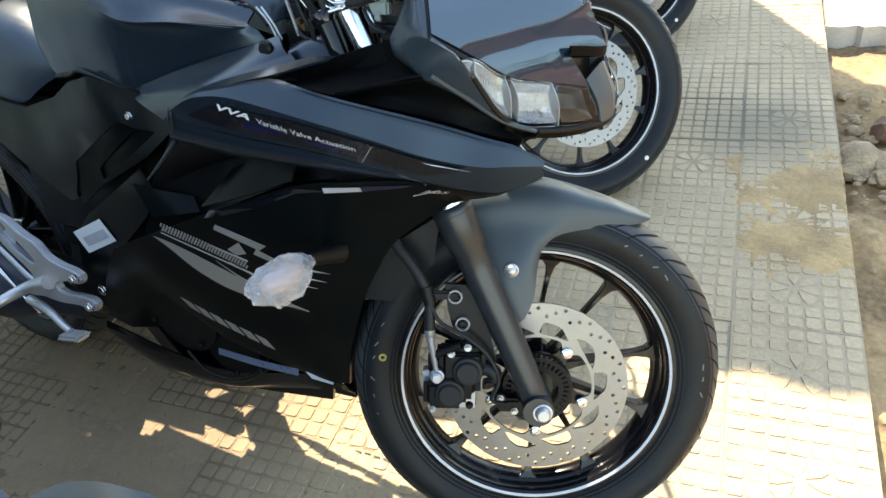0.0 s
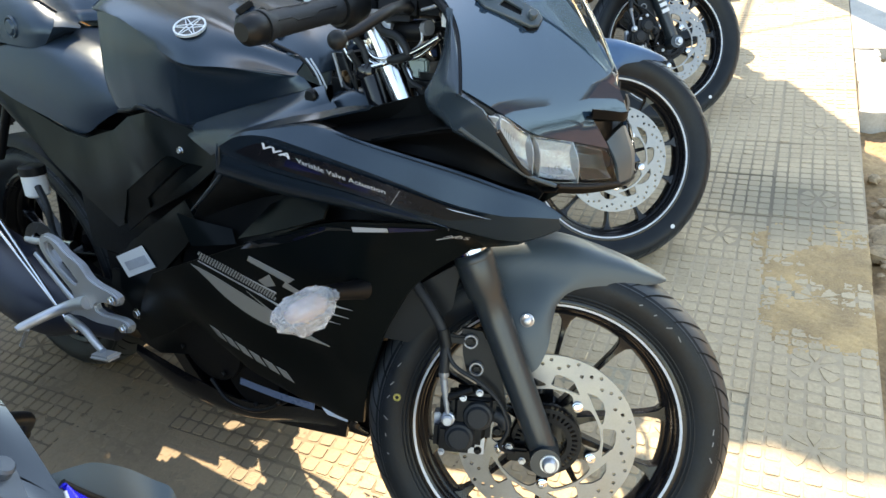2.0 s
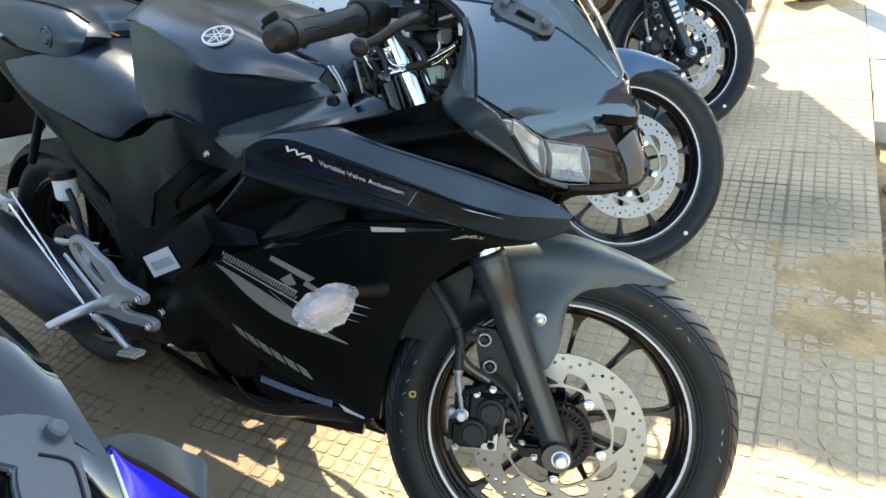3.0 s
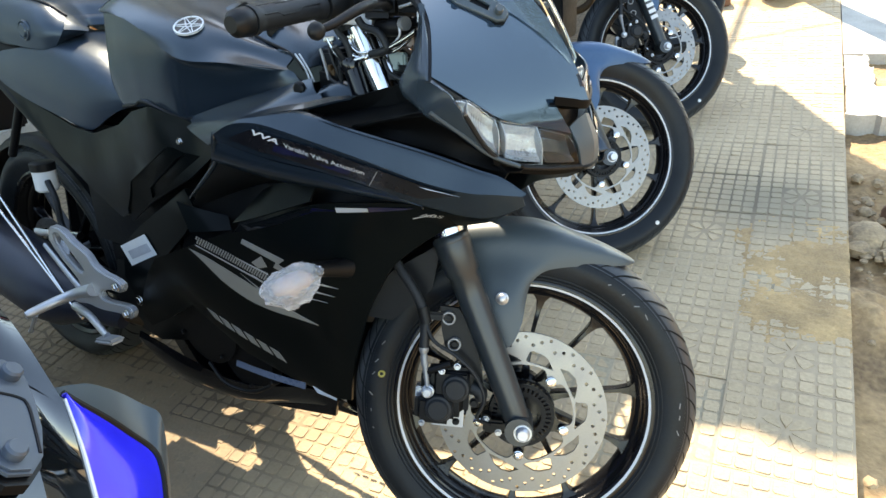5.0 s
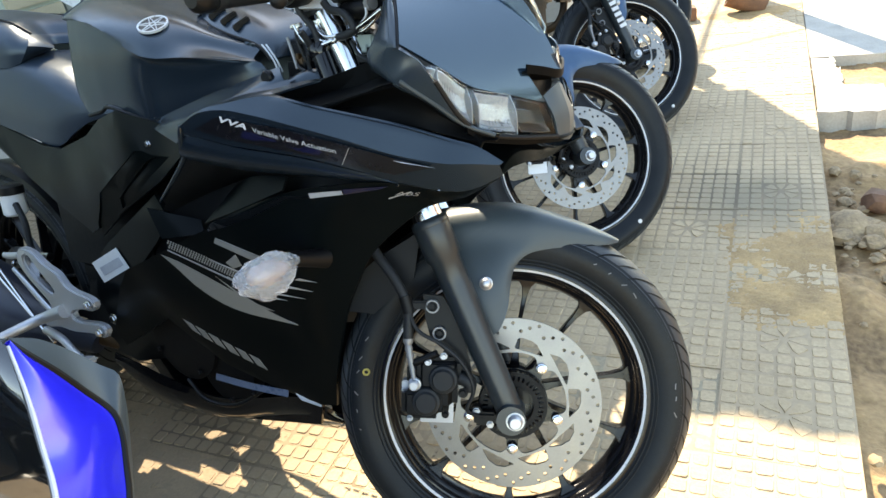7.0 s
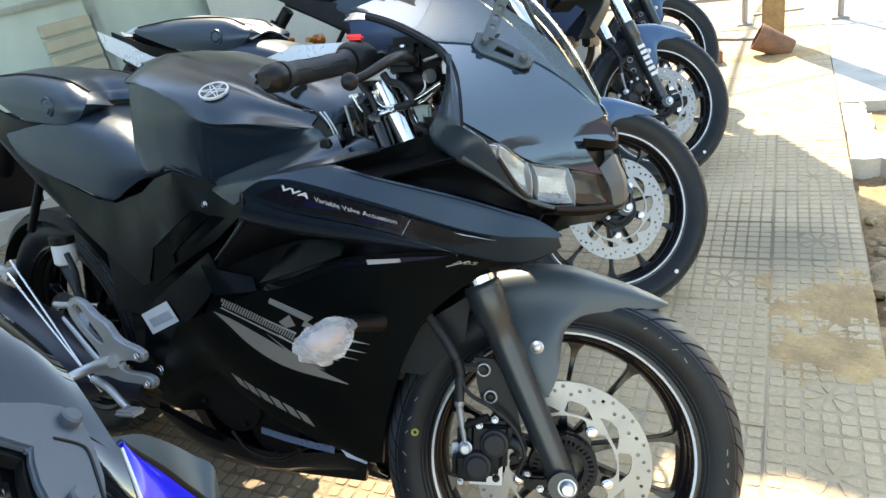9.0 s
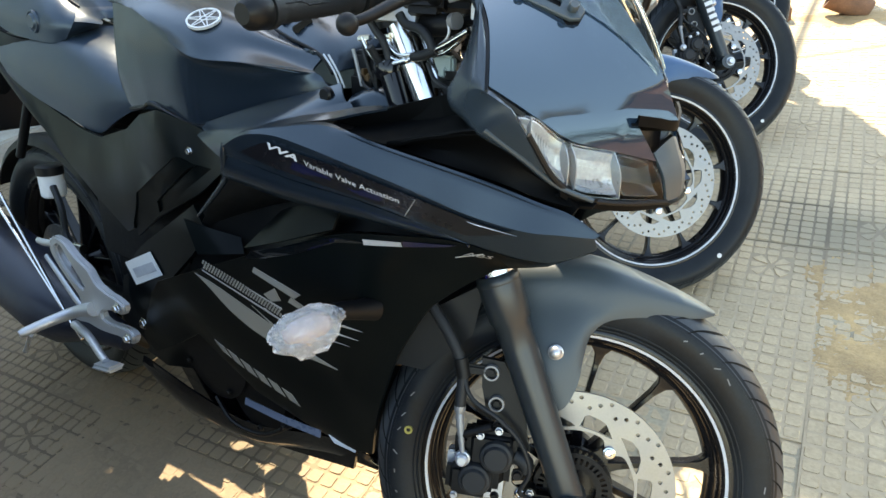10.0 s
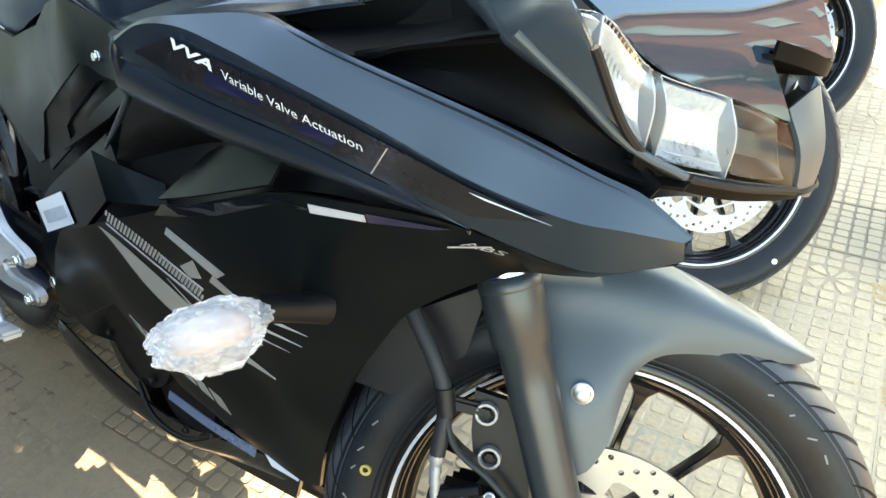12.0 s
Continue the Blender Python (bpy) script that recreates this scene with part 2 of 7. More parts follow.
def smooth_line(pts, n):
    """A line through the points, in n even steps of its parameter."""
    p = np.array(pts, float)
    k = len(p)
    if k == 2:
        return p[0] + (p[1] - p[0]) * np.linspace(0, 1, n)[:, None]
    ext = np.vstack([2 * p[0] - p[1], p, 2 * p[-1] - p[-2]])
    run = np.r_[0, np.cumsum(np.linalg.norm(np.diff(p, axis=0), axis=1))]
    out = []
    for s in np.linspace(0, run[-1], n):
        i = min(int(np.searchsorted(run, s, "right")) - 1, k - 2)
        t = (s - run[i]) / max(run[i + 1] - run[i], 1e-9)
        a, b, c, d = ext[i : i + 4]
        out.append(0.5 * (2 * b + (c - a) * t + (2 * a - 5 * b + 4 * c - d) * t**2 + (3 * b - a - 3 * c + d) * t**3))
    return np.array(out)


def grid_mesh(g, thick, inside):
    """A grid of places as a shell, thickened towards the side where inside lies."""
    nv, nu = g.shape[:2]
    du, dv = np.gradient(g, axis=1), np.gradient(g, axis=0)
    nor = np.cross(du, dv)
    nor /= np.linalg.norm(nor, axis=2, keepdims=True) + 1e-12
    ref = np.array(inside, float)
    away = g - np.where(np.isnan(ref), g, ref)
    flip = (nor * away).sum() < 0
    if flip:
        nor = -nor
    bm = bmesh.new()
    a = [[bm.verts.new(g[j, i]) for i in range(nu)] for j in range(nv)]
    b = [[bm.verts.new(g[j, i] - thick * nor[j, i]) for i in range(nu)] for j in range(nv)]

    def quad(*v):
        v = [w for k, w in enumerate(v) if w not in v[:k]]
        if len(v) > 2:
            try:
                bm.faces.new(v if not flip else v[::-1])
            except ValueError:
                pass

    for j in range(nv - 1):
        for i in range(nu - 1):
            quad(a[j][i], a[j][i + 1], a[j + 1][i + 1], a[j + 1][i])
            quad(b[j][i], b[j + 1][i], b[j + 1][i + 1], b[j][i + 1])
    for i in range(nu - 1):
        quad(a[0][i], b[0][i], b[0][i + 1], a[0][i + 1])
        quad(a[-1][i], a[-1][i + 1], b[-1][i + 1], b[-1][i])
    for j in range(nv - 1):
        quad(a[j][0], a[j + 1][0], b[j + 1][0], b[j][0])
        quad(a[j][-1], b[j][-1], b[j + 1][-1], a[j + 1][-1])
    return bm


def sheet(curves, nu=28, nv=4, thick=0.004, inside=(np.nan, 0, 0.55), round_across=False, side=1):
    """A shell over lines that run the same way; straight or rounded from line to line. side=-1 mirrors it."""
    rows = np.array([smooth_line(c, nu) for c in curves])
    if round_across:
        n = (len(curves) - 1) * nv + 1
        g = np.stack([smooth_line(rows[:, i], n) for i in range(nu)], 1)
    else:
        g = np.concatenate([rows[k] + (rows[k + 1] - rows[k]) * (np.arange(nv) / nv)[:, None, None] for k in range(len(rows) - 1)] + [rows[-1:]])
    if side < 0:
        g = g * [1, -1, 1]
    return grid_mesh(g, thick, inside)


class Skin:
    """A side panel: how far out it stands at each x, z, smoothly through known places."""

    def __init__(self, pts):
        p = np.array(pts, float)
        self.q = p[:, [0, 2]]
        k = self._k(self.q)
        n = len(p)
        a = np.zeros((n + 3, n + 3))
        a[:n, :n] = k + 1e-4 * np.eye(n)
        a[:n, n:] = np.c_[np.ones(n), self.q]
        a[n:, :n] = a[:n, n:].T
        self.w = np.linalg.solve(a, np.r_[p[:, 1], 0, 0, 0])

    def _k(self, x):
        d = np.linalg.norm(x[:, None] - self.q[None], axis=2)
        return d**2 * np.log(d + 1e-9)

    def y(self, xz):
        xz = np.atleast_2d(np.array(xz, float))
        return self._k(xz) @ self.w[:-3] + np.c_[np.ones(len(xz)), xz] @ self.w[-3:]


def flat_shape(outline, holes=(), step=0):
    """Triangles that fill an outline with holes in it, with a grid of points inside it where step is set."""
    from mathutils.geometry import delaunay_2d_cdt

    loops = [np.array(outline, float)] + [np.array(h, float) for h in holes]
    pts, edges = [], []
    for lp in loops:
        n, k = len(pts), len(lp)
        edges += [(n + i, n + (i + 1) % k) for i in range(k)]
        pts += [tuple(p) for p in lp]
    if step:
        lo, hi = loops[0].min(0), loops[0].max(0)
        for x in np.arange(lo[0], hi[0], step):
            for z in np.arange(lo[1], hi[1], step):
                pts.append((x + 0.13 * step, z + 0.17 * step))
    v, _, f, _, _, _ = delaunay_2d_cdt([Vector(p) for p in pts], edges, [], 0, 1e-7)
    v = np.array([tuple(p) for p in v])
    mid = np.array([v[list(t)].mean(0) for t in f])

    def inside(lp):
        q = np.roll(lp, -1, 0)
        hit = np.zeros(len(mid), bool)
        for (x0, z0), (x1, z1) in zip(lp, q):
            if z0 != z1:
                hit ^= ((z0 > mid[:, 1]) != (z1 > mid[:, 1])) & (mid[:, 0] < (x1 - x0) * (mid[:, 1] - z0) / (z1 - z0) + x0)
        return hit

    keep = inside(loops[0])
    for lp in loops[1:]:
        keep &= ~inside(lp)
    return v, [list(t) for t, k in zip(f, keep) if k]


def solid(v, tris, front, back):
    """A plate: triangles of the flat points v laid at front(v) and back(v)."""
    bm = bmesh.new()
    used = sorted({i for t in tris for i in t})
    a = {i: bm.verts.new(front[i]) for i in used}
    b = {i: bm.verts.new(back[i]) for i in used}
    edges = {}
    for t in tris:
        bm.faces.new([a[i] for i in t])
        bm.faces.new([b[i] for i in reversed(t)])
        for i, j in zip(t, t[1:] + t[:1]):
            edges[i, j] = edges.get((i, j), 0) + 1
    for i, j in edges:
        if (j, i) not in edges:
            bm.faces.new([a[j], a[i], b[i], b[j]])
    bmesh.ops.recalc_face_normals(bm, faces=bm.faces)
    return bm


def panel(skin, outline, holes=(), thick=0.004, step=0.02, out=0.0, side=1):
    """A piece of a side panel with the given outline in x, z; out: how far it stands proud."""
    v, tris = flat_shape(outline, holes, step)
    y = skin.y(v)
    f = np.c_[v[:, 0], (y - out) * side, v[:, 1]]
    return solid(v, tris, f, f + [0, thick * side, 0])


def ring2(r, n, cx=0.0, cz=0.0, start=0.0):
    return [(cx + r * math.cos(start + 2 * math.pi * k / n), cz + r * math.sin(start + 2 * math.pi * k / n)) for k in range(n)]


def plate(outline, holes, thick, m=None):
    """A flat plate in x, z, standing on y = 0 and thick towards +y."""
    v, tris = flat_shape(outline, holes)
    f = np.c_[v[:, 0], np.zeros(len(v)), v[:, 1]]
    bm = solid(v, tris, f, f + [0, thick, 0])
    if m is not None:
        bm.transform(m)
    return bm


def lathe(profile, n=64, centre=(0, 0, 0), shape=None):
    """A profile of (radius, y) turned round the y axis."""
    bm = bmesh.new()
    rows = []
    for k in range(n):
        a = 2 * math.pi * k / n
        row = []
        for r, y in profile:
            rr = r + (shape(a, r, y) if shape else 0)
            row.append(bm.verts.new((centre[0] + rr * math.cos(a), centre[1] + y, centre[2] + rr * math.sin(a))))
        rows.append(row)
    for k in range(n):
        p, q = rows[k], rows[(k + 1) % n]
        for i in range(len(profile) - 1):
            bm.faces.new((p[i], p[i + 1], q[i + 1], q[i]))
    bmesh.ops.recalc_face_normals(bm, faces=bm.faces)
    return bm


def tube(pts, r, n=10, steps=0, taper=None):
    """A round bar along a line of places; r may be one radius or one for each place."""
    p = np.array(pts, float)
    rad = np.array([r] * len(p) if np.isscalar(r) else r, float)
    if steps:
        p4 = smooth_line(np.c_[p, rad], steps)
        p, rad = p4[:, :3], p4[:, 3]
    bm = bmesh.new()
    way = np.gradient(p, axis=0)
    side = np.cross(way[0], (0.3, 0.5, 0.81))
    rows = []
    for k in range(len(p)):
        w = way[k] / (np.linalg.norm(way[k]) + 1e-12)
        side = side - w * (side @ w)
        side /= np.linalg.norm(side) + 1e-12
        up = np.cross(w, side)
        rows.append([bm.verts.new(p[k] + rad[k] * (math.cos(2 * math.pi * i / n) * side + math.sin(2 * math.pi * i / n) * up)) for i in range(n)])
    for a, b in zip(rows, rows[1:]):
        for i in range(n):
            bm.faces.new((a[i], a[(i + 1) % n], b[(i + 1) % n], b[i]))
    bm.faces.new(rows[0][::-1])
    bm.faces.new(rows[-1])
    bmesh.ops.recalc_face_normals(bm, faces=bm.faces)
    return bm


def block(x0, x1, y0, y1, z0, z1, bevel=0.004, seg=2):
    bm = bmesh.new()
    bmesh.ops.create_cube(bm, size=1)
    bmesh.ops.scale(bm, vec=(x1 - x0, y1 - y0, z1 - z0), verts=bm.verts)
    bmesh.ops.translate(bm, vec=((x0 + x1) / 2, (y0 + y1) / 2, (z0 + z1) / 2), verts=bm.verts)
    if bevel:
        bmesh.ops.bevel(bm, geom=bm.edges[:], offset=bevel, segments=seg, affect="EDGES", clamp_overlap=True)
    return bm


def merge(*bms):
    """Several shapes of one part joined into one."""
    out = bmesh.new()
    for b in bms:
        me = bpy.data.meshes.new("joined")
        b.to_mesh(me)
        b.free()
        out.from_mesh(me)
        bpy.data.meshes.remove(me)
    return out


def bolt(at, r=0.008, h=0.006, hexagon=True, way=-1):
    """A bolt head with its washer, facing -y (way=-1) or +y."""
    x, y, z = at
    head = lathe([(0.0001, way * h), (r * 0.62, way * h), (r * 0.72, way * h * 0.8), (r * 0.72, way * h * 0.3), (r, way * h * 0.3), (r, 0), (0.0001, 0)], 6 if hexagon else 16, at)
    return head


def lump(n, r, seed, squash=0.7):
    """A rough stone."""
    bm = bmesh.new()
    bmesh.ops.create_icosphere(bm, subdivisions=n, radius=r)
    for v in bm.verts:
        q = v.co.normalized()
        v.co *= 1 + 0.35 * noise.noise(q * 1.7 + Vector((seed, seed * 2, 0))) + 0.15 * noise.noise(q * 4 + Vector((seed, 0, 0)))
        v.co.z *= squash
    return bm


def words(text, skin, start, end, size, side=1, out=0.0015, slant=0.0, bold=0.0):
    """Printed words that follow a side panel from start towards end (x, z)."""
    cu = bpy.data.curves.new("words", "FONT")
    cu.body, cu.size, cu.shear, cu.resolution_u, cu.offset = text, 1.0, slant, 2, bold
    ob = bpy.data.objects.new("words", cu)
    me = bpy.data.meshes.new_from_object(ob)
    bm = bmesh.new()
    bm.from_mesh(me)
    bpy.data.objects.remove(ob)
    bpy.data.meshes.remove(me)
    a, b = np.array(start), np.array(end)
    wide = max(v.co.x for v in bm.verts)
    d = (b - a) / wide
    up = np.array((-d[1], d[0])) / np.linalg.norm(d) * size
    for v in bm.verts:
        q = a + d * v.co.x + up * v.co.y
        v.co = (q[0], (skin.y(q)[0] - out) * side, q[1])
    return bm
# ---- ground ----
def place(name, bm, material, label, category="", kind="", group="", m=None, sharp=38):
    return tagged(part(name, bm, material, None, label, m, sharp), label, category, group, kind)


EDGE = 0.452


def ground_sheet():
    """Bare earth: one sheet out to the horizon, rough and sunk beside the pavement."""
    xs = np.r_[-400, -120, -40, -15, -8, -4, np.linspace(-1, 0.40, 4), np.linspace(0.43, 1.25, 64), 1.4, 1.7, 2.5, 4, 8, 20, 60, 200, 400]
    ys = np.r_[-400, -120, -40, -12, -5, -2, np.linspace(-0.3, 5.2, 300), 7, 10, 16, 40, 120, 400]
    bm = bmesh.new()
    rows = []
    for y in ys:
        row = []
        for x in xs:
            z = -0.035
            if 0.44 < x < 4 and -1 < y < 6:
                q = Vector((x, y, 0))
                rubble = max(0.0, 1 - abs(y - 1.95) / 0.45)
                z += 0.030 * noise.noise(q * 2.3) + 0.02 * noise.noise(q * 7) + (0.008 + 0.03 * rubble) * noise.noise(q * 19) + 0.006 * noise.noise(q * 50)
                z += 0.04 * max(0.0, 1 - abs(y - 1.6) / 0.22) * max(0.0, 1 - abs(x - 0.50) / 0.25)
            elif y > 5.2:
                z = 0.0
            row.append(bm.verts.new((x, y, z)))
        rows.append(row)
    for a, b in zip(rows, rows[1:]):
        for i in range(len(xs) - 1):
            bm.faces.new((a[i], a[i + 1], b[i + 1], b[i]))
    return bm


place("ground", ground_sheet(), DIRT, "bare brown earth beside the pavement", "ground", "structure", sharp=80)
pavement = place("pavement", block(-4.6, EDGE - 0.004, -3.0, 5.05, -0.10, GROUND - 0.0045, 0), JOINT, "pale cement tiled pavement, worn and sandy", "pavement", "structure")
TX, TY = 0.2525, 0.249


def tile_mesh(seed, motif=True):
    """A chequered cement tile: small raised squares round a flower of larger ones."""
    rng = random.Random(seed)
    v, f, mats = [], [], []

    def boss(pts, top):
        n = len(v)
        k = len(pts)
        cx, cy = sum(p[0] for p in pts) / k, sum(p[1] for p in pts) / k
        jit = rng.uniform(-0.0008, 0.0008)
        v.extend((x, y, -0.0048) for x, y in pts)
        tip = rng.uniform(-0.05, 0.05), rng.uniform(-0.05, 0.05)
        wear = rng.uniform(0.80, 0.90)
        v.extend((cx + (x - cx) * wear + rng.uniform(-0.0007, 0.0007), cy + (y - cy) * wear + rng.uniform(-0.0007, 0.0007), top - 0.0006 + jit * 0.8 + (x - cx) * tip[0] + (y - cy) * tip[1]) for x, y in pts)
        for i in range(k):
            f.append((n + i, n + (i + 1) % k, n + k + (i + 1) % k, n + k + i))
            mats.append(0)
        f.append(tuple(range(n + k, n + 2 * k)))
        mats.append(0)

    hx, hy = TX / 2 - 0.0006, TY / 2 - 0.0006
    n = len(v)
    v.extend([(-hx, -hy, -0.0021), (hx, -hy, -0.0021), (hx, hy, -0.0021), (-hx, hy, -0.0021), (-hx, -hy, -0.02), (hx, -hy, -0.02), (hx, hy, -0.02), (-hx, hy, -0.02)])
    for q in ((0, 1, 2, 3), (0, 4, 5, 1), (1, 5, 6, 2), (2, 6, 7, 3), (3, 7, 4, 0)):
        f.append(tuple(n + i for i in q))
        mats.append(1)
    p, g = (TX - 0.005) / 7, 0.0022
    for i in range(7):
        for j in range(7):
            x, y = (i - 3) * p, (j - 3) * p * TY / TX
            if motif and abs(i - 3) <= 1 and abs(j - 3) <= 1:
                continue
            h = p / 2 - g / 2
            c = h * 0.25
            boss([(x - h + c, y - h), (x + h - c, y - h), (x + h, y - h + c), (x + h, y + h - c), (x + h - c, y + h), (x - h + c, y + h), (x - h, y + h - c), (x - h, y - h + c)], 0.0)
    if motif:
        for k in range(8):
            a = k * math.pi / 4
            r0, r1, w = 0.008, 0.052 if k % 2 == 0 else 0.058, 0.36
            boss([(r0 * math.cos(a), r0 * math.sin(a)), (0.7 * r1 * math.cos(a - w), 0.7 * r1 * math.sin(a - w)), (r1 * math.cos(a - 0.27), r1 * math.sin(a - 0.27)), (r1 * math.cos(a + 0.27), r1 * math.sin(a + 0.27)), (0.7 * r1 * math.cos(a + w), 0.7 * r1 * math.sin(a + w))], 0.0)
    return v, f, mats


def tile_data(seed, motif):
    me = bpy.data.meshes.new("tile")
    v, f, mats = tile_mesh(seed, motif)
    me.from_pydata(v, [], f)
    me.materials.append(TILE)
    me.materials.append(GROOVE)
    me.polygons.foreach_set("material_index", mats)
    me.update()
    return me


TILE_DATA = [tile_data(k, k < 4) for k in range(10)]


def lay_tiles():
    """Tiles in rows from the kerb edge inwards: those near the walk singly, the rest joined."""
    rng = random.Random(4)
    far_v, far_f, far_m = [], [], []
    for j in range(-6, 21):
        for i in range(0, 18):
            x, y = EDGE - TX / 2 - i * TX, 1.728 + TY / 2 + (j - 4) * TY
            drop, tx, ty = rng.uniform(-0.0025, 0.0008), rng.uniform(-0.006, 0.006), rng.uniform(-0.006, 0.006)
            near = i < 9 and 0.1 < y < 3.5
            if near:
                ob = new("tile", TILE_DATA[rng.randrange(10)])
                ob.parent = pavement
                ob.matrix_basis = Matrix.Translation((x, y, GROUND + drop)) @ Euler((tx, ty, rng.uniform(-0.004, 0.004) + math.pi / 2 * 2 * rng.randrange(2))).to_matrix().to_4x4()
            else:
                v, f, m = tile_mesh(7, (i * 5 + j * 3) % 7 < 3)
                n = len(far_v)
                far_v.extend((x + a, y + b, GROUND + drop + c + a * ty) for a, b, c in v)
                far_f.extend(tuple(n + k for k in q) for q in f)
                far_m.extend(m)
    me = bpy.data.meshes.new("distant_tiles")
    me.from_pydata(far_v, [], far_f)
    me.materials.append(TILE)
    me.materials.append(GROOVE)
    me.polygons.foreach_set("material_index", far_m)
    ob = new("distant_tiles", me)
    ob.parent = pavement
    tagged(ob, kind="stuff")


def heap(cx, cy, rx, ry, h, seed, n=90):
    """Loose sand lying in an uneven patch, thinning out among the bosses of the tiles."""
    bm = bmesh.new()
    g = []
    for j in range(n):
        row = []
        for i in range(n):
            u, w = 2.8 * i / (n - 1) - 1.4, 2.8 * j / (n - 1) - 1.4
            q = Vector((u * 1.5 + seed, w * 1.5, seed))
            d = math.hypot(u, w) + 0.55 * noise.noise(q) + 0.30 * noise.noise(q * 2.7) + 0.15 * noise.noise(q * 8)
            z = h * (1 - d * 1.3) + 0.0022 * noise.noise(q * 6) + 0.0022 * noise.noise(q * 17)
            x = min(cx + u * rx, EDGE - 0.001)
            row.append(bm.verts.new((x, cy + w * ry, GROUND - 0.0012 + max(z, -0.012))))
        g.append(row)
    for a, b in zip(g, g[1:]):
        for i in range(n - 1):
            if a[i + 1].co.x > a[i].co.x + 1e-5:
                bm.faces.new((a[i], a[i + 1], b[i + 1], b[i]))
    for v in [v for v in bm.verts if not v.link_faces]:
        bm.verts.remove(v)
    return bm


place("sand_heap", heap(0.40, 1.80, 0.19, 0.17, 0.007, 2.0), SAND, "loose pale brown sand spilled over the pavement edge", "sand", "stuff", sharp=80)
place("sand_heap", heap(0.38, 1.50, 0.15, 0.11, 0.005, 5.0), SAND, "thin brown sand patch on the tiles", "sand", "stuff", sharp=80)
DUST = mat("trodden_dust", (0.225, 0.160, 0.099), 0.95, vary=0.35, scale=5, fine=150, bump=0.5, dist=0.002, dark=(0.17, 0.120, 0.075), world_space=True)
place("dust_patch", heap(-0.98, 0.42, 0.42, 0.30, 0.0004, 12.0, 120), DUST, "brown dust trodden into the tiles", "dust", "stuff", m=Matrix.Translation((0, 0, -0.0016)), sharp=80)
place("dust_patch", heap(-0.62, 0.80, 0.26, 0.16, 0.0003, 15.0), DUST, "brown dust trodden into the tiles", "dust", "stuff", m=Matrix.Translation((0, 0, -0.0016)), sharp=80)
place("sand_heap", heap(0.22, 4.40, 0.34, 0.18, 0.008, 8.0), SAND, "pale sand strewn near the wooden post", "sand", "stuff", sharp=80)


def broken_slab(x0, x1, y0, y1, z0, z1, seed):
    """A cement slab with a broken outline."""
    rng = random.Random(seed)
    pts = []
    for a, b in (((x0, y0), (x1, y0)), ((x1, y0), (x1, y1)), ((x1, y1), (x0, y1)), ((x0, y1), (x0, y0))):
        for k in range(8):
            t = k / 8
            wob = 0.012 if a[0] != x0 or b[0] != x0 else 0.001
            pts.append((a[0] + (b[0] - a[0]) * t + rng.uniform(-wob, wob), a[1] + (b[1] - a[1]) * t + rng.uniform(-wob, wob)))
    v, tris = flat_shape(pts)
    f = np.c_[v, np.full(len(v), z1)]
    return solid(v, tris, f, np.c_[v, np.full(len(v), z0)])


place("cement_slab", broken_slab(EDGE + 0.006, 0.70, 2.735, 3.02, -0.09, GROUND + 0.012, 1), CEMENT, "broken pale cement slab beside the pavement", "slab", "", "broken slabs")
place("cement_slab", broken_slab(EDGE + 0.006, 0.565, 3.03, 3.27, -0.09, GROUND + 0.004, 2), CEMENT, "broken pale cement slab beside the pavement", "slab", "", "broken slabs")
place("cement_slab", broken_slab(EDGE + 0.006, 0.545, 3.28, 3.44, -0.09, GROUND - 0.002, 3), CEMENT, "broken pale cement slab beside the pavement", "slab", "", "broken slabs")
rng = random.Random(11)
for k in range(70):
    y = rng.choice([rng.gauss(2.02, 0.16), rng.uniform(1.0, 2.3), rng.gauss(1.85, 0.08)])
    x = EDGE + 0.02 + abs(rng.gauss(0, 0.11))
    r = rng.choice([0.006, 0.009, 0.013, 0.022]) * rng.uniform(0.8, 1.4) * (1.5 if 1.85 < y < 2.2 else 0.8)
    place("stone", lump(2, r, k, rng.uniform(0.45, 0.8)), STONE, "rough brown stone lying on the earth", "stone", "", "loose stones", Matrix.Translation((x, y, -0.018 + 0.015 * noise.noise(Vector((x, y, 0)) * 5))) @ Matrix.Rotation(rng.uniform(0, 6), 4, "Z"), sharp=30)
place("stone", lump(2, 0.05, 91, 0.7), BRICK, "reddish broken brick lump on the earth", "stone", "", "loose stones", Matrix.Translation((0.59, 2.10, -0.01)), sharp=30)
place("stone", lump(2, 0.06, 92, 0.55), STONE, "dark flat broken stone beside the pavement edge", "stone", "", "loose stones", Matrix.Translation((0.51, 1.95, -0.012)), sharp=30)
place("stone", lump(2, 0.014, 95, 0.6), STONE, "brown chip of stone on the pavement edge", "stone", "", "loose stones", Matrix.Translation((0.475, 1.03, 0.012)), sharp=30)


# ---- far end of the pavement ----
def rail():
    top = tagged(new("pipe_railing"), "low grey steel pipe railing at the end of the pavement", "railing")
    for x, y, h in ((-0.86, 5.42, 0.50), (-0.031, 5.29, 0.205), (0.547, 5.22, 0.50)):
        p = part("rail_post", tube([(x, y, -0.02), (x, y, h)], 0.020, 12), STEEL, top)
        part("foot_plate", block(x - 0.05, x + 0.05, y - 0.04, y + 0.04, 0.0, 0.03, 0.004), STEEL, p)
    part("top_rail", tube([(-1.7, 5.55, 0.20), (-0.86, 5.42, 0.205), (-0.031, 5.29, 0.205), (0.547, 5.22, 0.235), (1.5, 5.1, 0.25)], 0.016, 10), STEEL, top)
    part("short_rail", tube([(0.03, 5.16, 0.105), (0.33, 5.10, 0.125)], 0.010, 8), STEEL, top)


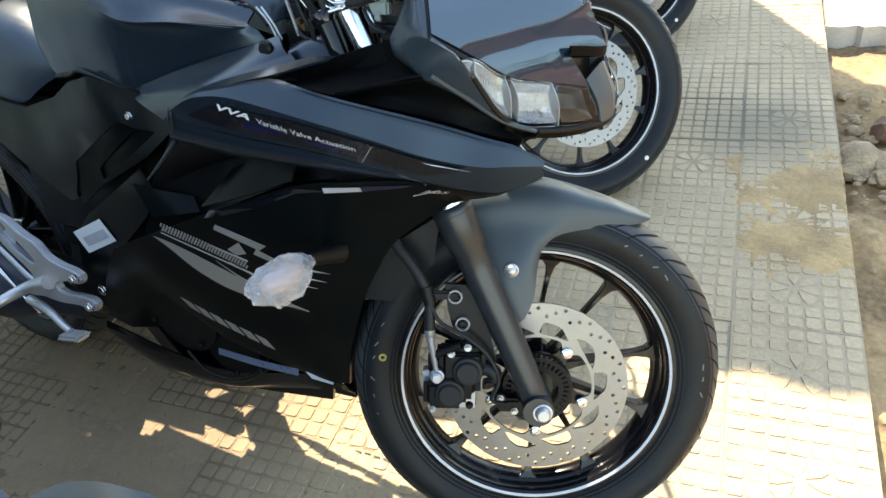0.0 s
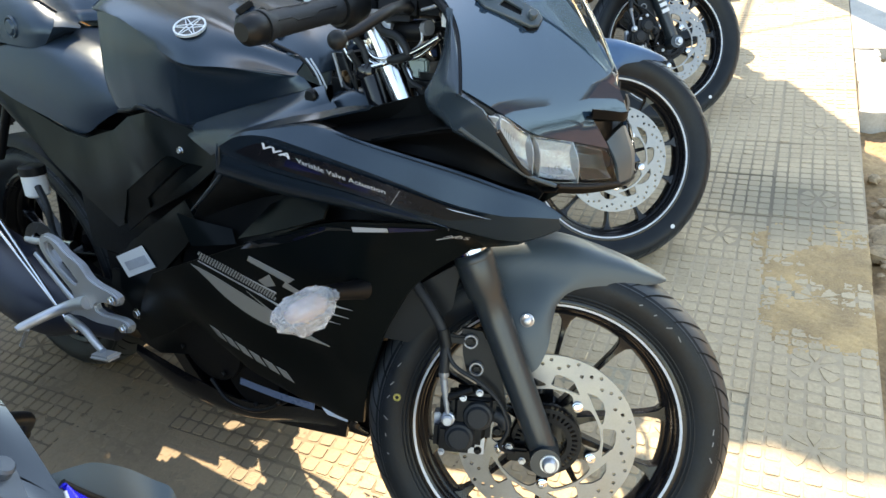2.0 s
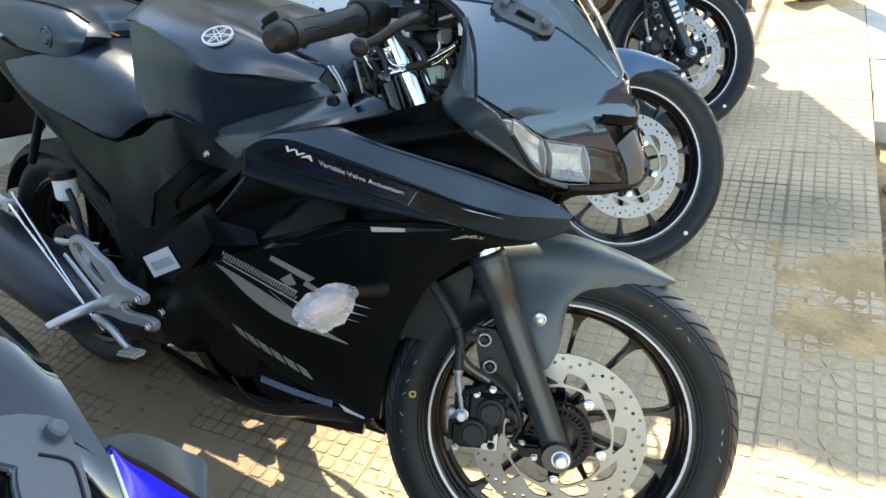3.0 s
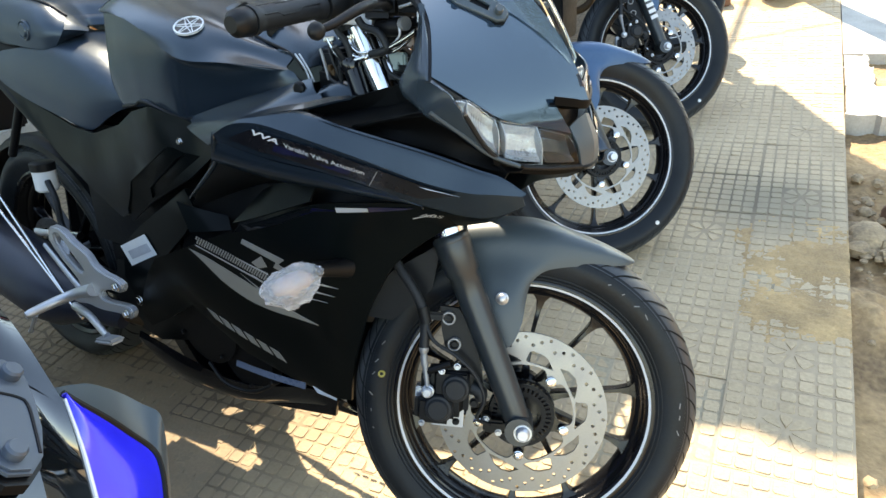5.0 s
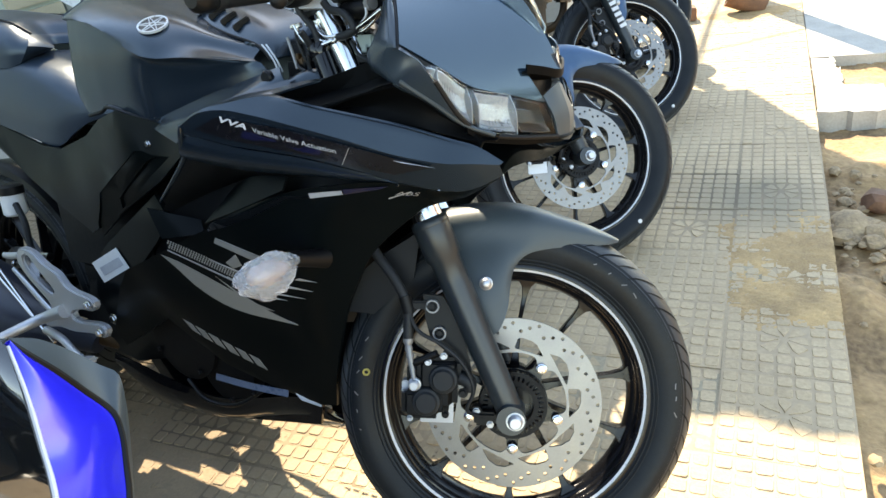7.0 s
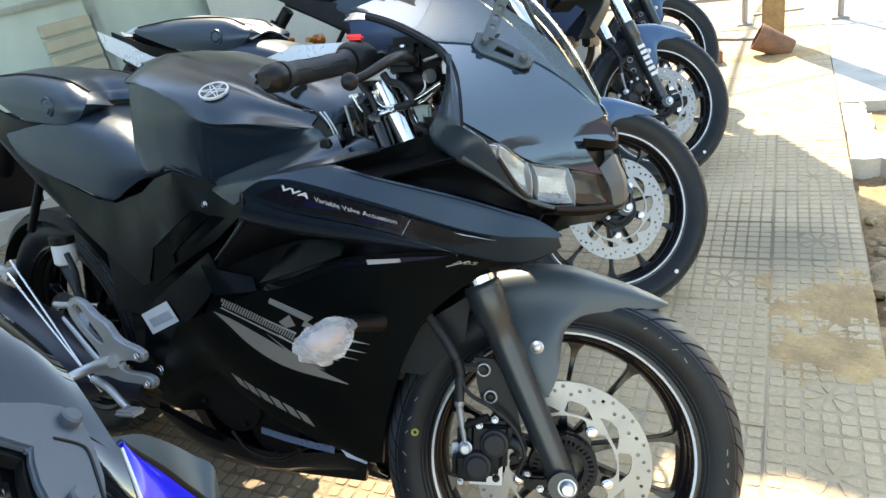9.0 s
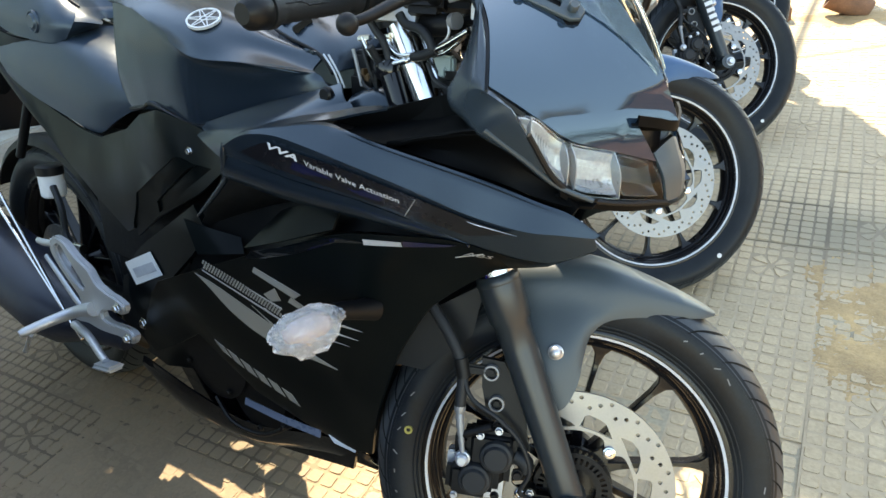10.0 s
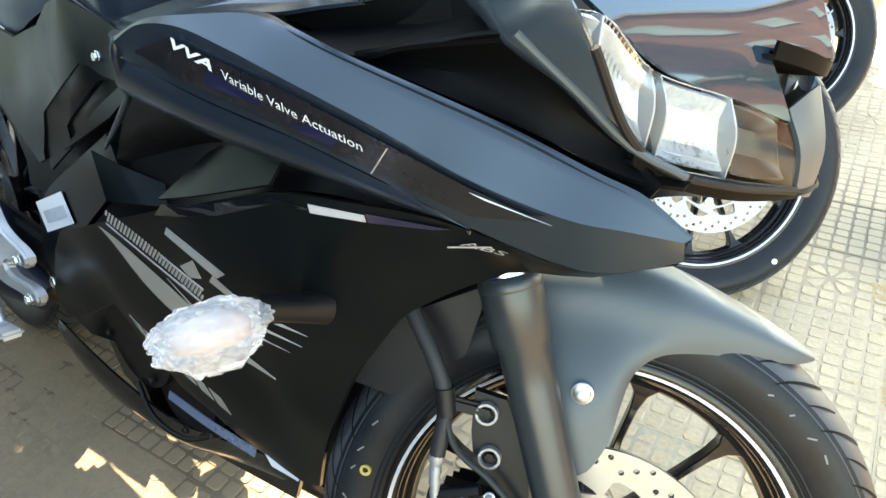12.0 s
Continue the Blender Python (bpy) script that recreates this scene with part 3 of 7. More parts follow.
rail()
bm = block(-0.062, 0.062, -0.05, 0.05, -0.05, 2.2, 0.012)
for v in bm.verts:
    v.co.x += 0.006 * noise.noise(v.co * 3)
place("wooden_post", bm, WOOD, "weathered brown wooden post standing in the ground", "post", m=Matrix.Translation((0.155, 4.72, 0)))
bm = lathe([(0.0001, -0.15), (0.075, -0.15), (0.082, -0.14), (0.108, 0.13), (0.112, 0.15), (0.098, 0.15), (0.092, 0.10), (0.0001, 0.09)], 28)
place("clay_pot", bm, BRICK, "rusty brown clay pot tipped against the post", "pot", m=Matrix.Translation((0.165, 4.42, 0.083)) @ Matrix.Scale(0.70, 4) @ Matrix.Rotation(radians(28), 4, "Y") @ Matrix.Rotation(radians(92), 4, "Z"))
place("brick", block(-0.085, 0.085, -0.05, 0.05, 0, 0.075, 0.006), BRICK, "single red brick lying on the pavement", "brick", m=Matrix.Translation((-0.195, 4.32, GROUND)) @ Matrix.Rotation(radians(12), 4, "Z"))
place("rope", tube([(-0.62, 5.0, 0.02), (-0.3, 4.93, 0.03), (0.0, 4.83, 0.025), (0.12, 4.80, 0.02)], 0.013, 8, 24), STEEL, "grey rope lying on the ground", "rope")


SHELF = mat("pale_shelf_board", (0.375, 0.345, 0.255), 0.8, vary=0.15)


# ---- shop front behind the bikes ----
def shop():
    x = -4.15
    wall = tagged(new("wall_west"), "pale plastered shop front with a wide glass window", "wall", kind="structure")
    part("plinth", block(x - 0.30, x + 0.06, -3, 6.4, -0.1, 0.42, 0.01), WALL, wall)
    part("pier", block(x - 0.30, x, 4.78, 6.4, 0.42, 2.9, 0.01), WALL, wall)
    part("parapet", block(x - 0.30, x + 0.12, -3, 6.4, 2.9, 3.1, 0.02), WALL, wall)
    part("side_pier", block(x - 0.30, x, -3, -2.5, 0.42, 2.9, 0.01), WALL, wall)
    win = tagged(new("window_1"), "wide green tinted shop window with aluminium frame", "window", kind="structure")
    for k in range(7):
        y = -2.5 + k * 1.21
        part("window_frame", block(x - 0.12, x - 0.05, y - 0.03, y + 0.03, 0.42, 2.9, 0.004), FRAME_GREEN, win)
        if k < 6:
            part("pane", block(x - 0.10, x - 0.09, y + 0.03, y + 1.18, 0.42, 2.9, 0), SHOP_GLASS, win)
    part("rail", block(x - 0.115, x - 0.055, -2.5, 4.76, 1.05, 1.09, 0.004), FRAME_GREEN, win)
    for k in range(5):
        part("louvre", block(x - 0.088, x - 0.05, 3.10, 3.50, 0.46 + 0.10 * k, 0.535 + 0.10 * k, 0.004), SHELF, win)
    place("step", block(x + 0.06, x + 0.75, -2, 5, -0.05, 0.13, 0.01), CEMENT, "pale cement step along the shop front", "step", "structure")


shop()


def porch():
    """The white wall at the end of the row, under an unseen scalloped canopy added to cast shade."""
    wall = tagged(new("wall_north"), "white plastered porch wall at the end of the row", "wall", kind="structure")
    part("wall_face", block(-4.15, -0.95, 4.61, 4.85, -0.1, 2.62, 0.01), WALL, wall)
    # Unseen lintel, post and bracket, placed from the shadows they cast.
    part("lintel", block(-0.95, -0.69, 4.61, 4.85, 2.0, 2.62, 0.01), WALL, wall)
    post = part("corner_post", block(-0.75, -0.69, 4.61, 4.68, -0.1, 2.0, 0.006), WALL, wall)
    part("gate_bracket", block(-0.75, -0.63, 4.585, 4.61, 1.64, 1.69, 0.003), STEEL, post)
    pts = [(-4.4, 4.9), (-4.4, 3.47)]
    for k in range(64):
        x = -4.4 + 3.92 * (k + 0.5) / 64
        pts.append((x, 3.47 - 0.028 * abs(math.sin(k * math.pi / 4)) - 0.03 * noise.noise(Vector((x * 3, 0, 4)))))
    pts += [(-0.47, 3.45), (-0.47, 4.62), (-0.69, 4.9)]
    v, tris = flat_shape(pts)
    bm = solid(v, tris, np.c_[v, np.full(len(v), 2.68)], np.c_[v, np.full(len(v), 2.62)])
    place("canopy", bm, WALL, "unseen white canopy with a scalloped edge, added for its shade", "canopy", "structure")


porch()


def shade_storey():
    """An unseen taller wall with a ragged roof edge, added to shade the row of bikes."""
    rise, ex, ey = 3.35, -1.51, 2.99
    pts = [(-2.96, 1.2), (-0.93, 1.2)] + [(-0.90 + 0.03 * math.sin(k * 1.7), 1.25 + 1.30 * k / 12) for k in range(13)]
    # Cut-out near x -1.75 to -1.98 lets sun reach the rider seat.
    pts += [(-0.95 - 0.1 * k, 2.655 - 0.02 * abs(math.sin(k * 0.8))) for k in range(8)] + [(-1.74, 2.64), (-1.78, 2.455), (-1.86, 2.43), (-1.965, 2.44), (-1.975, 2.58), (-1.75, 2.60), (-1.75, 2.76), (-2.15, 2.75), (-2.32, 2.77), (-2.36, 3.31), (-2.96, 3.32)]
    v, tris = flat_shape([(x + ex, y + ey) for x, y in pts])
    wall = part("shade_wall", block(-6.5, -4.47, 3.9, 6.6, -0.1, 6.9, 0.02), WALL, bpy.data.objects["wall_west"])
    part("shade_eaves", solid(v, tris, np.c_[v, np.full(len(v), 2.72 + rise)], np.c_[v, np.full(len(v), 2.66 + rise)]), WALL, wall)


shade_storey()
place("apron", block(EDGE + 0.004, 3.2, 3.47, 9.0, -0.1, GROUND - 0.006, 0), CEMENT, "pale sandy cement ground beyond the pavement", "ground", "structure")
place("apron", block(-0.66, 3.2, 5.06, 9.0, -0.1, GROUND - 0.012, 0), CEMENT, "pale sandy cement ground beyond the pavement", "ground", "structure")


# ---- across the road ----
def cable_line():
    """Two unseen cables between steel poles behind the porch, added to cast line shadows on the ground."""
    line = tagged(new("overhead_cable"), "unseen thin black cables and steel poles, added for their shadows", "cable")
    ends = [(-1.91, 5.96, 3.0), (0.19, 7.0, 3.0), (-1.27, 9.0, 3.0)]
    for x, y, z in ends:
        part("pole", tube([(x, y, -0.1), (x, y, 2.0), (x, y, z + 0.05)], [0.030, 0.028, 0.024], 12), STEEL, line)
    part("cable", tube([ends[0], (-0.86, 6.48, 2.88), ends[1]], 0.009, 8, 16), GRIP, line)
    part("cable", tube([(-1.36, 5.90, 2.94), (-1.31, 7.3, 2.90), ends[2]], 0.018, 8, 16), GRIP, line)


cable_line()
# Unseen road, added to grey what the bikes' sides reflect.
place("road", block(2.6, 11.5, -60, 60, -0.3, -0.012, 0), ASPHALT, "unseen dark asphalt road, added for what the bikes reflect", "road", "structure")


def house(x, y0, y1, h, material, label):
    ob = tagged(new("house"), label, "house", "houses across the road")
    part("wall", block(x, x + 6, y0, y1, -0.1, h, 0.02), material, ob)
    part("roof", block(x - 0.25, x + 6.2, y0 - 0.2, y1 + 0.2, h, h + 0.3, 0.03), CEMENT, ob)
    n = max(2, int((y1 - y0) / 2.2))
    for k in range(n):
        for z in np.arange(1.0, h - 1.2, 3.0):
            y = y0 + (k + 0.5) * (y1 - y0) / n
            w = part("window", block(x - 0.04, x + 0.02, y - 0.5, y + 0.5, z, z + 1.2, 0.01), SHOP_GLASS, ob)
            part("sill", block(x - 0.10, x, y - 0.6, y + 0.6, z - 0.08, z, 0.01), CEMENT, w)


house(25.0, -0.5, 9.5, 4.6, HOUSE, "low red brick house across the road")
house(24.5, 10.5, 22, 12.6, HOUSE, "tall red brick house across the road")


def tree(x, y, h, r, seed, label):
    """A tapered trunk with limbs and a crown of many small leaves."""
    rg = random.Random(seed)
    ob = tagged(new("tree"), label, "tree")
    part("trunk", tube([(x, y, -0.05), (x + 0.05, y, h * 0.3), (x - 0.03, y + 0.06, h * 0.6), (x + 0.04, y, h * 0.85)], [0.13, 0.10, 0.08, 0.03], 12, 16), BARK, ob)
    tips = []
    for k in range(11):
        a = k * 2.4 + rg.uniform(-0.3, 0.3)
        z0 = h * rg.uniform(0.42, 0.75)
        e = Vector((x + r * 0.75 * math.cos(a), y + r * 0.75 * math.sin(a), z0 + h * rg.uniform(0.08, 0.3)))
        part("limb", tube([(x, y, z0), tuple((Vector((x, y, z0)) * 0.5 + e * 0.5) + Vector((0, 0, 0.1))), tuple(e)], [0.04, 0.028, 0.01], 7, 9), BARK, ob)
        tips.append(e)
    bm = bmesh.new()
    for k in range(5200):
        c = rg.choice(tips) + Vector((rg.gauss(0, r * 0.26), rg.gauss(0, r * 0.26), rg.gauss(0, h * 0.07)))
        s = rg.uniform(0.03, 0.065)
        m = Euler((rg.uniform(-1, 1), rg.uniform(-1, 1), rg.uniform(0, 6.3))).to_matrix()
        bm.faces.new([bm.verts.new(c + m @ Vector(q)) for q in ((-s, 0, 0), (0, -s * 0.45, 0.005), (s, 0, 0), (0, s * 0.45, 0.005))])
    part("crown", bm, LEAF, ob)


tree(20.0, 5.0, 6.2, 1.9, 6, "leafy green tree across the road")
tree(19.0, 1.8, 4.6, 1.6, 9, "leafy green tree across the road")
tree(21.5, 9.6, 5.2, 1.6, 7, "leafy green tree across the road")
# ---- motorcycles ----
RAKE, TRAIL, RF = radians(25.5), 0.088, 0.296
P0 = Vector((TRAIL, 0, 0))
AXIS = Vector((-math.sin(RAKE), 0, math.cos(RAKE)))


def steer(degrees):
    return Matrix.Translation(P0) @ Matrix.Rotation(radians(degrees), 4, AXIS) @ Matrix.Translation(-P0)


def tyre_mesh(R, wide, rim, n):
    """A tyre with a round crown and slanting grooves over both shoulders."""
    w = wide / 2
    prof = [(rim - 0.004, -w * 0.62), (rim + 0.006, -w * 0.70), (rim + 0.020, -w * 0.86), (rim + 0.034, -w * 0.97), (rim + 0.044, -w * 1.0)]
    drop = R - (rim + 0.044)
    arc = []
    for k in range(1, 16):
        a = math.pi / 2 * (1 - k / 16) if k <= 16 else 0
        arc.append((rim + 0.044 + drop * math.cos(a) ** 0.9, -w * math.sin(a)))
    prof += arc + [(R, 0.0)]
    prof += [(r, -y) for r, y in reversed(prof[:-1])]

    return lathe(prof, n)


def groove_shade_mesh(R, wide, rim):
    """The shade in the slanting tread grooves, drawn as narrow dark strips over both shoulders."""
    w, drop = wide / 2, 0.0
    drop = R - (rim + 0.044)
    bm = bmesh.new()
    for side in (-1, 1):
        for k in range(56):
            long = k % 2 == 0
            u0, u1 = (0.16, 0.96) if long else (0.50, 0.90)
            prev = None
            for i in range(9):
                u = u0 + (u1 - u0) * i / 8
                r = rim + 0.044 + drop * math.sqrt(max(0.0, 1 - u * u)) ** 0.9 + 0.0005
                a = 2 * math.pi * (k + 0.5 * (side > 0)) / 56 + 0.17 * u * u + 0.03 * u
                h = (0.0034 if long else 0.0024) * math.sin(math.pi * (0.12 + 0.80 * i / 8)) / r
                pair = [bm.verts.new((r * math.cos(a + d), side * (w * u + 0.0004), r * math.sin(a + d))) for d in (-h, h)]
                if prev:
                    bm.faces.new((prev[0], prev[1], pair[1], pair[0]))
                prev = pair
    return bm


def wheel(parent, m, R, wide, disc_r, fine=1, stripe=WHITE, marks=True):
    """An alloy wheel about the origin, its axle along y, with tyre, disc and tone ring on the -y side."""
    rim = R - 0.082
    w = wide / 2 * 0.72
    lip = [(rim + 0.010, -w * 0.9), (rim + 0.009, -w * 1.03), (rim + 0.003, -w * 1.06), (rim - 0.002, -w), (rim - 0.005, -w * 0.96), (rim - 0.007, -w * 0.90), (rim - 0.008, -w * 0.74), (rim - 0.011, -w * 0.68), (rim - 0.013, -w * 0.50), (rim - 0.018, -w * 0.42), (rim - 0.021, -w * 0.30)]
    prof = [(rim - 0.004, -w * 0.8), (rim - 0.010, -w * 0.45), (rim - 0.014, 0), (rim - 0.010, w * 0.45), (rim - 0.004, w * 0.8)] + [(r, -y) for r, y in lip] + [(rim - 0.024, 0)] + lip[::-1] + [(rim - 0.004, -w * 0.8)]
    wh = part("wheel", lathe(prof, 96 if fine else 48), RIM_BLACK, parent, "black cast alloy rim", m)
    ty = part("tyre", tyre_mesh(R, wide, rim, 160 if fine else 96), RUBBER, wh, "black rubber tyre with slanting tread grooves")
    drop = R - (rim + 0.044)
    crown = [(rim + 0.044 + drop * math.sqrt(1 - u * u) ** 0.9 + 0.0002, wide / 2 * u) for u in np.linspace(-0.94, 0.94, 25)]
    part("tread_band", lathe(crown + [(r - 0.003, y * 0.98) for r, y in crown[::-1]] + crown[:1], 160 if fine else 96), TREAD_DUST_SHEEN, ty, "dusty grey tread, lightened for the sky's sheen")
    part("tread", groove_shade_mesh(R, wide, rim), GROOVE_SHADE, ty)
    if stripe:
        part("rim_stripe", lathe([(rim - 0.0018, -w * 1.01), (rim + 0.0002, -w * 1.04), (rim + 0.0020, -w * 1.07), (rim + 0.0020, -w * 1.02), (rim - 0.0018, -w * 0.96), (rim - 0.0018, -w * 1.01)], 120), stripe, wh, "white reflective rim stripe")
    if fine:
        for dr, out_ in ((0.013, 0.0405), (0.019, 0.0425), (0.054, 0.0475)):
            ring = [((rim + dr) + 0.0013 * math.cos(q), -out_ + 0.0013 * math.sin(q)) for q in np.linspace(0, 2 * math.pi, 7)]
            part("sidewall_ridge", lathe(ring, 120), RUBBER, ty)
        for k in range(44):
            if k % 11 < 7:
                bar = block(-0.0042, 0.0042, -0.0478, -0.0440, -0.0048, 0.0048, 0.001)
                bar.transform(Matrix.Rotation(radians(8.2 * k), 4, "Y") @ Matrix.Translation((0, 0, rim + 0.038)))
                part("sidewall_letter", bar, RUBBER, ty)
    for k in range(10):
        a = radians(68 - 72 * (k // 2) + (16 if k % 2 == 0 else -15))
        h = radians(68 - 72 * (k // 2) + (20 if k % 2 == 0 else -13))
        bm = bmesh.new()
        rows = []
        for r, hw, hd, f in ((0.036, 0.010, 0.016, 0), (0.07, 0.0058, 0.014, 0.2), (0.13, 0.0036, 0.011, 0.62), (rim - 0.048, 0.0042, 0.011, 0.9), (rim - 0.030, 0.0075, 0.013, 1), (rim - 0.018, 0.017, 0.016, 1)):
            q = h + (a - h) * f
            c, s_ = math.cos(q), math.sin(q)
            rows.append([bm.verts.new((r * c - u * s_, v, r * s_ + u * c)) for u, v in ((-hw, -hd), (hw, -hd), (hw * 0.6, hd), (-hw * 0.6, hd))])
        for p, q in zip(rows, rows[1:]):
            for i in range(4):
                bm.faces.new((p[i], p[(i + 1) % 4], q[(i + 1) % 4], q[i]))
        bm.faces.new(rows[0])
        bm.faces.new(rows[-1][::-1])
        bmesh.ops.recalc_face_normals(bm, faces=bm.faces)
        bmesh.ops.bevel(bm, geom=[e for e in bm.edges], offset=0.0014, segments=1, affect="EDGES")
        part("spoke", bm, RIM_BLACK, wh)
    part("hub", lathe([(0.001, -0.058), (0.030, -0.058), (0.040, -0.050), (0.042, -0.022), (0.036, -0.016), (0.036, 0.016), (0.042, 0.022), (0.040, 0.05), (0.001, 0.05)], 40), RIM_BLACK, wh)
    # the brake disc with its windows and drilled holes
    do = disc_r
    inner = []
    for k in range(120):
        a = 2 * math.pi * k / 120
        lug = max(0.0, math.cos(5 * (a - radians(54)))) ** 4
        inner.append((do * (0.605 - 0.135 * lug) * math.cos(a), do * (0.605 - 0.135 * lug) * math.sin(a)))
    holes = [inner]
    slant = [(56, 0.720), (48, 0.765), (40, 0.770), (32, 0.735), (24, 0.668), (22, 0.645), (28, 0.638), (38, 0.648), (50, 0.690)]
    upright = [(18, 0.655), (15, 0.765), (12, 0.782), (3, 0.765), (-2, 0.745), (-12, 0.655), (-10, 0.642), (2, 0.635), (15, 0.640)]
    for k in range(5):
        for win in (slant, upright):
            holes.append([(do * v * math.cos(radians(u - 72 * k)), do * v * math.sin(radians(u - 72 * k))) for u, v in win])
    for k in range(60):
        a = 2 * math.pi * k / 60 + 0.02
        r = do * (0.955, 0.905, 0.855, 0.945, 0.895, 0.845)[k % 6]
        holes.append(ring2(0.0031, 8, r * math.cos(a), r * math.sin(a)))
    d = part("brake_disc", plate(ring2(do, 120), holes, 0.0045, Matrix.Translation((0, -0.064, 0))), DISC, wh, "drilled steel brake disc")
    part("disc_carrier", merge(lathe([(0.026, -0.058), (do * 0.40, -0.058), (do * 0.40, -0.050), (0.026, -0.050), (0.026, -0.058)], 40), *[plate([(r * math.cos(radians(54 + 72 * k) + u), r * math.sin(radians(54 + 72 * k) + u)) for r, u in ((0.048, 0.50), (0.048, -0.50), (0.064, -0.15), (0.080, -0.11), (0.084, 0), (0.080, 0.11), (0.064, 0.15))], [], 0.006, Matrix.Translation((0, -0.0585, 0))) for k in range(5)]), RIM_BLACK, d)
    for k in range(5):
        a = radians(54 + 72 * k)
        part("disc_bolt", lathe([(0.0001, -0.0042), (0.0030, -0.0042), (0.0036, -0.0066), (0.0056, -0.0064), (0.0066, -0.0046), (0.0085, -0.0040), (0.0088, -0.0012), (0.0088, 0), (0.0001, 0)], 20, (0.0745 * math.cos(a), -0.064, 0.0745 * math.sin(a))), CHROME, d)
    ring_holes = []
    for k in range(36):
        a = 2 * math.pi * k / 36
        ring_holes.append([(r * math.cos(a + u), r * math.sin(a + u)) for r, u in ((0.0405, -0.045), (0.0405, 0.045), (0.0490, 0.045), (0.0490, -0.045))])
    part("tone_ring", plate(ring2(0.0545, 60), [ring2(0.033, 30)] + ring_holes, 0.003, Matrix.Translation((0, -0.074, 0))), DEEP, d, "black slotted sensor ring")
    if marks:
        rng = random.Random(5)
        yy = -wide / 2 - 0.0006
        for lo, hi, n in ((158, 200, 6), (44, 66, 4), (-4, 14, 3)):
            for k in range(n):
                a = radians(lo + (hi - lo) * k / n + rng.uniform(-1, 1))
                h = rng.uniform(0.002, 0.005)
                bm = block(-h, h, yy, yy + 0.003, -0.0008, 0.0008, 0)
                bm.transform(Matrix.Rotation(-a, 4, "Y") @ Matrix.Translation((rim + 0.046, 0, 0)) @ Matrix.Rotation(rng.uniform(0.6, 2.2), 4, "Y"))
                part("sidewall_mark", bm, SCUFF, wh)
        q = lathe([(0.0034, yy), (0.0062, yy), (0.0062, yy + 0.004), (0.0034, yy + 0.004), (0.0034, yy)], 16)
        q.transform(Matrix.Translation((-0.243, 0, 0.04)))
        part("paint_mark", q, YELLOW, wh, "yellow paint ring on the sidewall")
    return wh


def fork_leg(parent, S, side, brand=False):
    """One slider with its dust seal, upper tube and axle foot."""
    y = 0.112 * side
    ax, az = -0.002, RF
    tilt = radians(23.6)
    d = np.array((-math.sin(tilt), 0, math.cos(tilt)))
    foot = np.array((ax - 0.001, y, az))
    pts = [foot - d * 0.015, foot + d * 0.02, foot + d * 0.05, foot + d * 0.16, foot + d * 0.225, foot + d * 0.262, foot + d * 0.267, foot + d * 0.316]
    leg = part("fork_slider", tube(pts, [0.0175, 0.0212, 0.0215, 0.0225, 0.0235, 0.0242, 0.0282, 0.0288], 28), FORK_BLACK, parent, "satin black fork slider", S)
    part("dust_seal", tube([foot + d * 0.316, foot + d * 0.318, foot + d * 0.326, foot + d * 0.329], [0.0288, 0.0296, 0.0286, 0.026], 28), FORK_BLACK, leg, "black seal collar")
    part("fork_tube", tube([foot + d * 0.325, foot + d * 0.66], 0.0240, 24), CHROME, leg, "chromed fork tube")
    part("axle_foot", merge(tube([(ax - 0.002, y - 0.028 * side, az), (ax - 0.002, y + 0.03 * side, az)], 0.0225, 24)), FORK_BLACK, leg)
    s = -1 if side < 0 else 1
    nut = lathe([(0.0001, s * 0.014), (0.008, s * 0.014), (0.0105, s * 0.011), (0.0115, s * 0.004), (0.0142, s * 0.004), (0.0142, 0), (0.0001, 0)], 24, (ax + 0.004, y + 0.028 * side, az))
    part("axle_nut", nut, ALLOY, leg, "bright axle bolt")
    if brand:
        for k in range(6):
            c = foot + d * (0.115 + 0.022 * k)
            b = block(-0.013, 0.013, -0.001, 0.001, -0.0065, 0.0065, 0)
            b.transform(Matrix.Translation((c[0], c[1] + 0.0305 * side, c[2])) @ Matrix.Rotation(-tilt, 4, "Y"))
            part("brand_bar", b, WHITE, leg)
    return leg


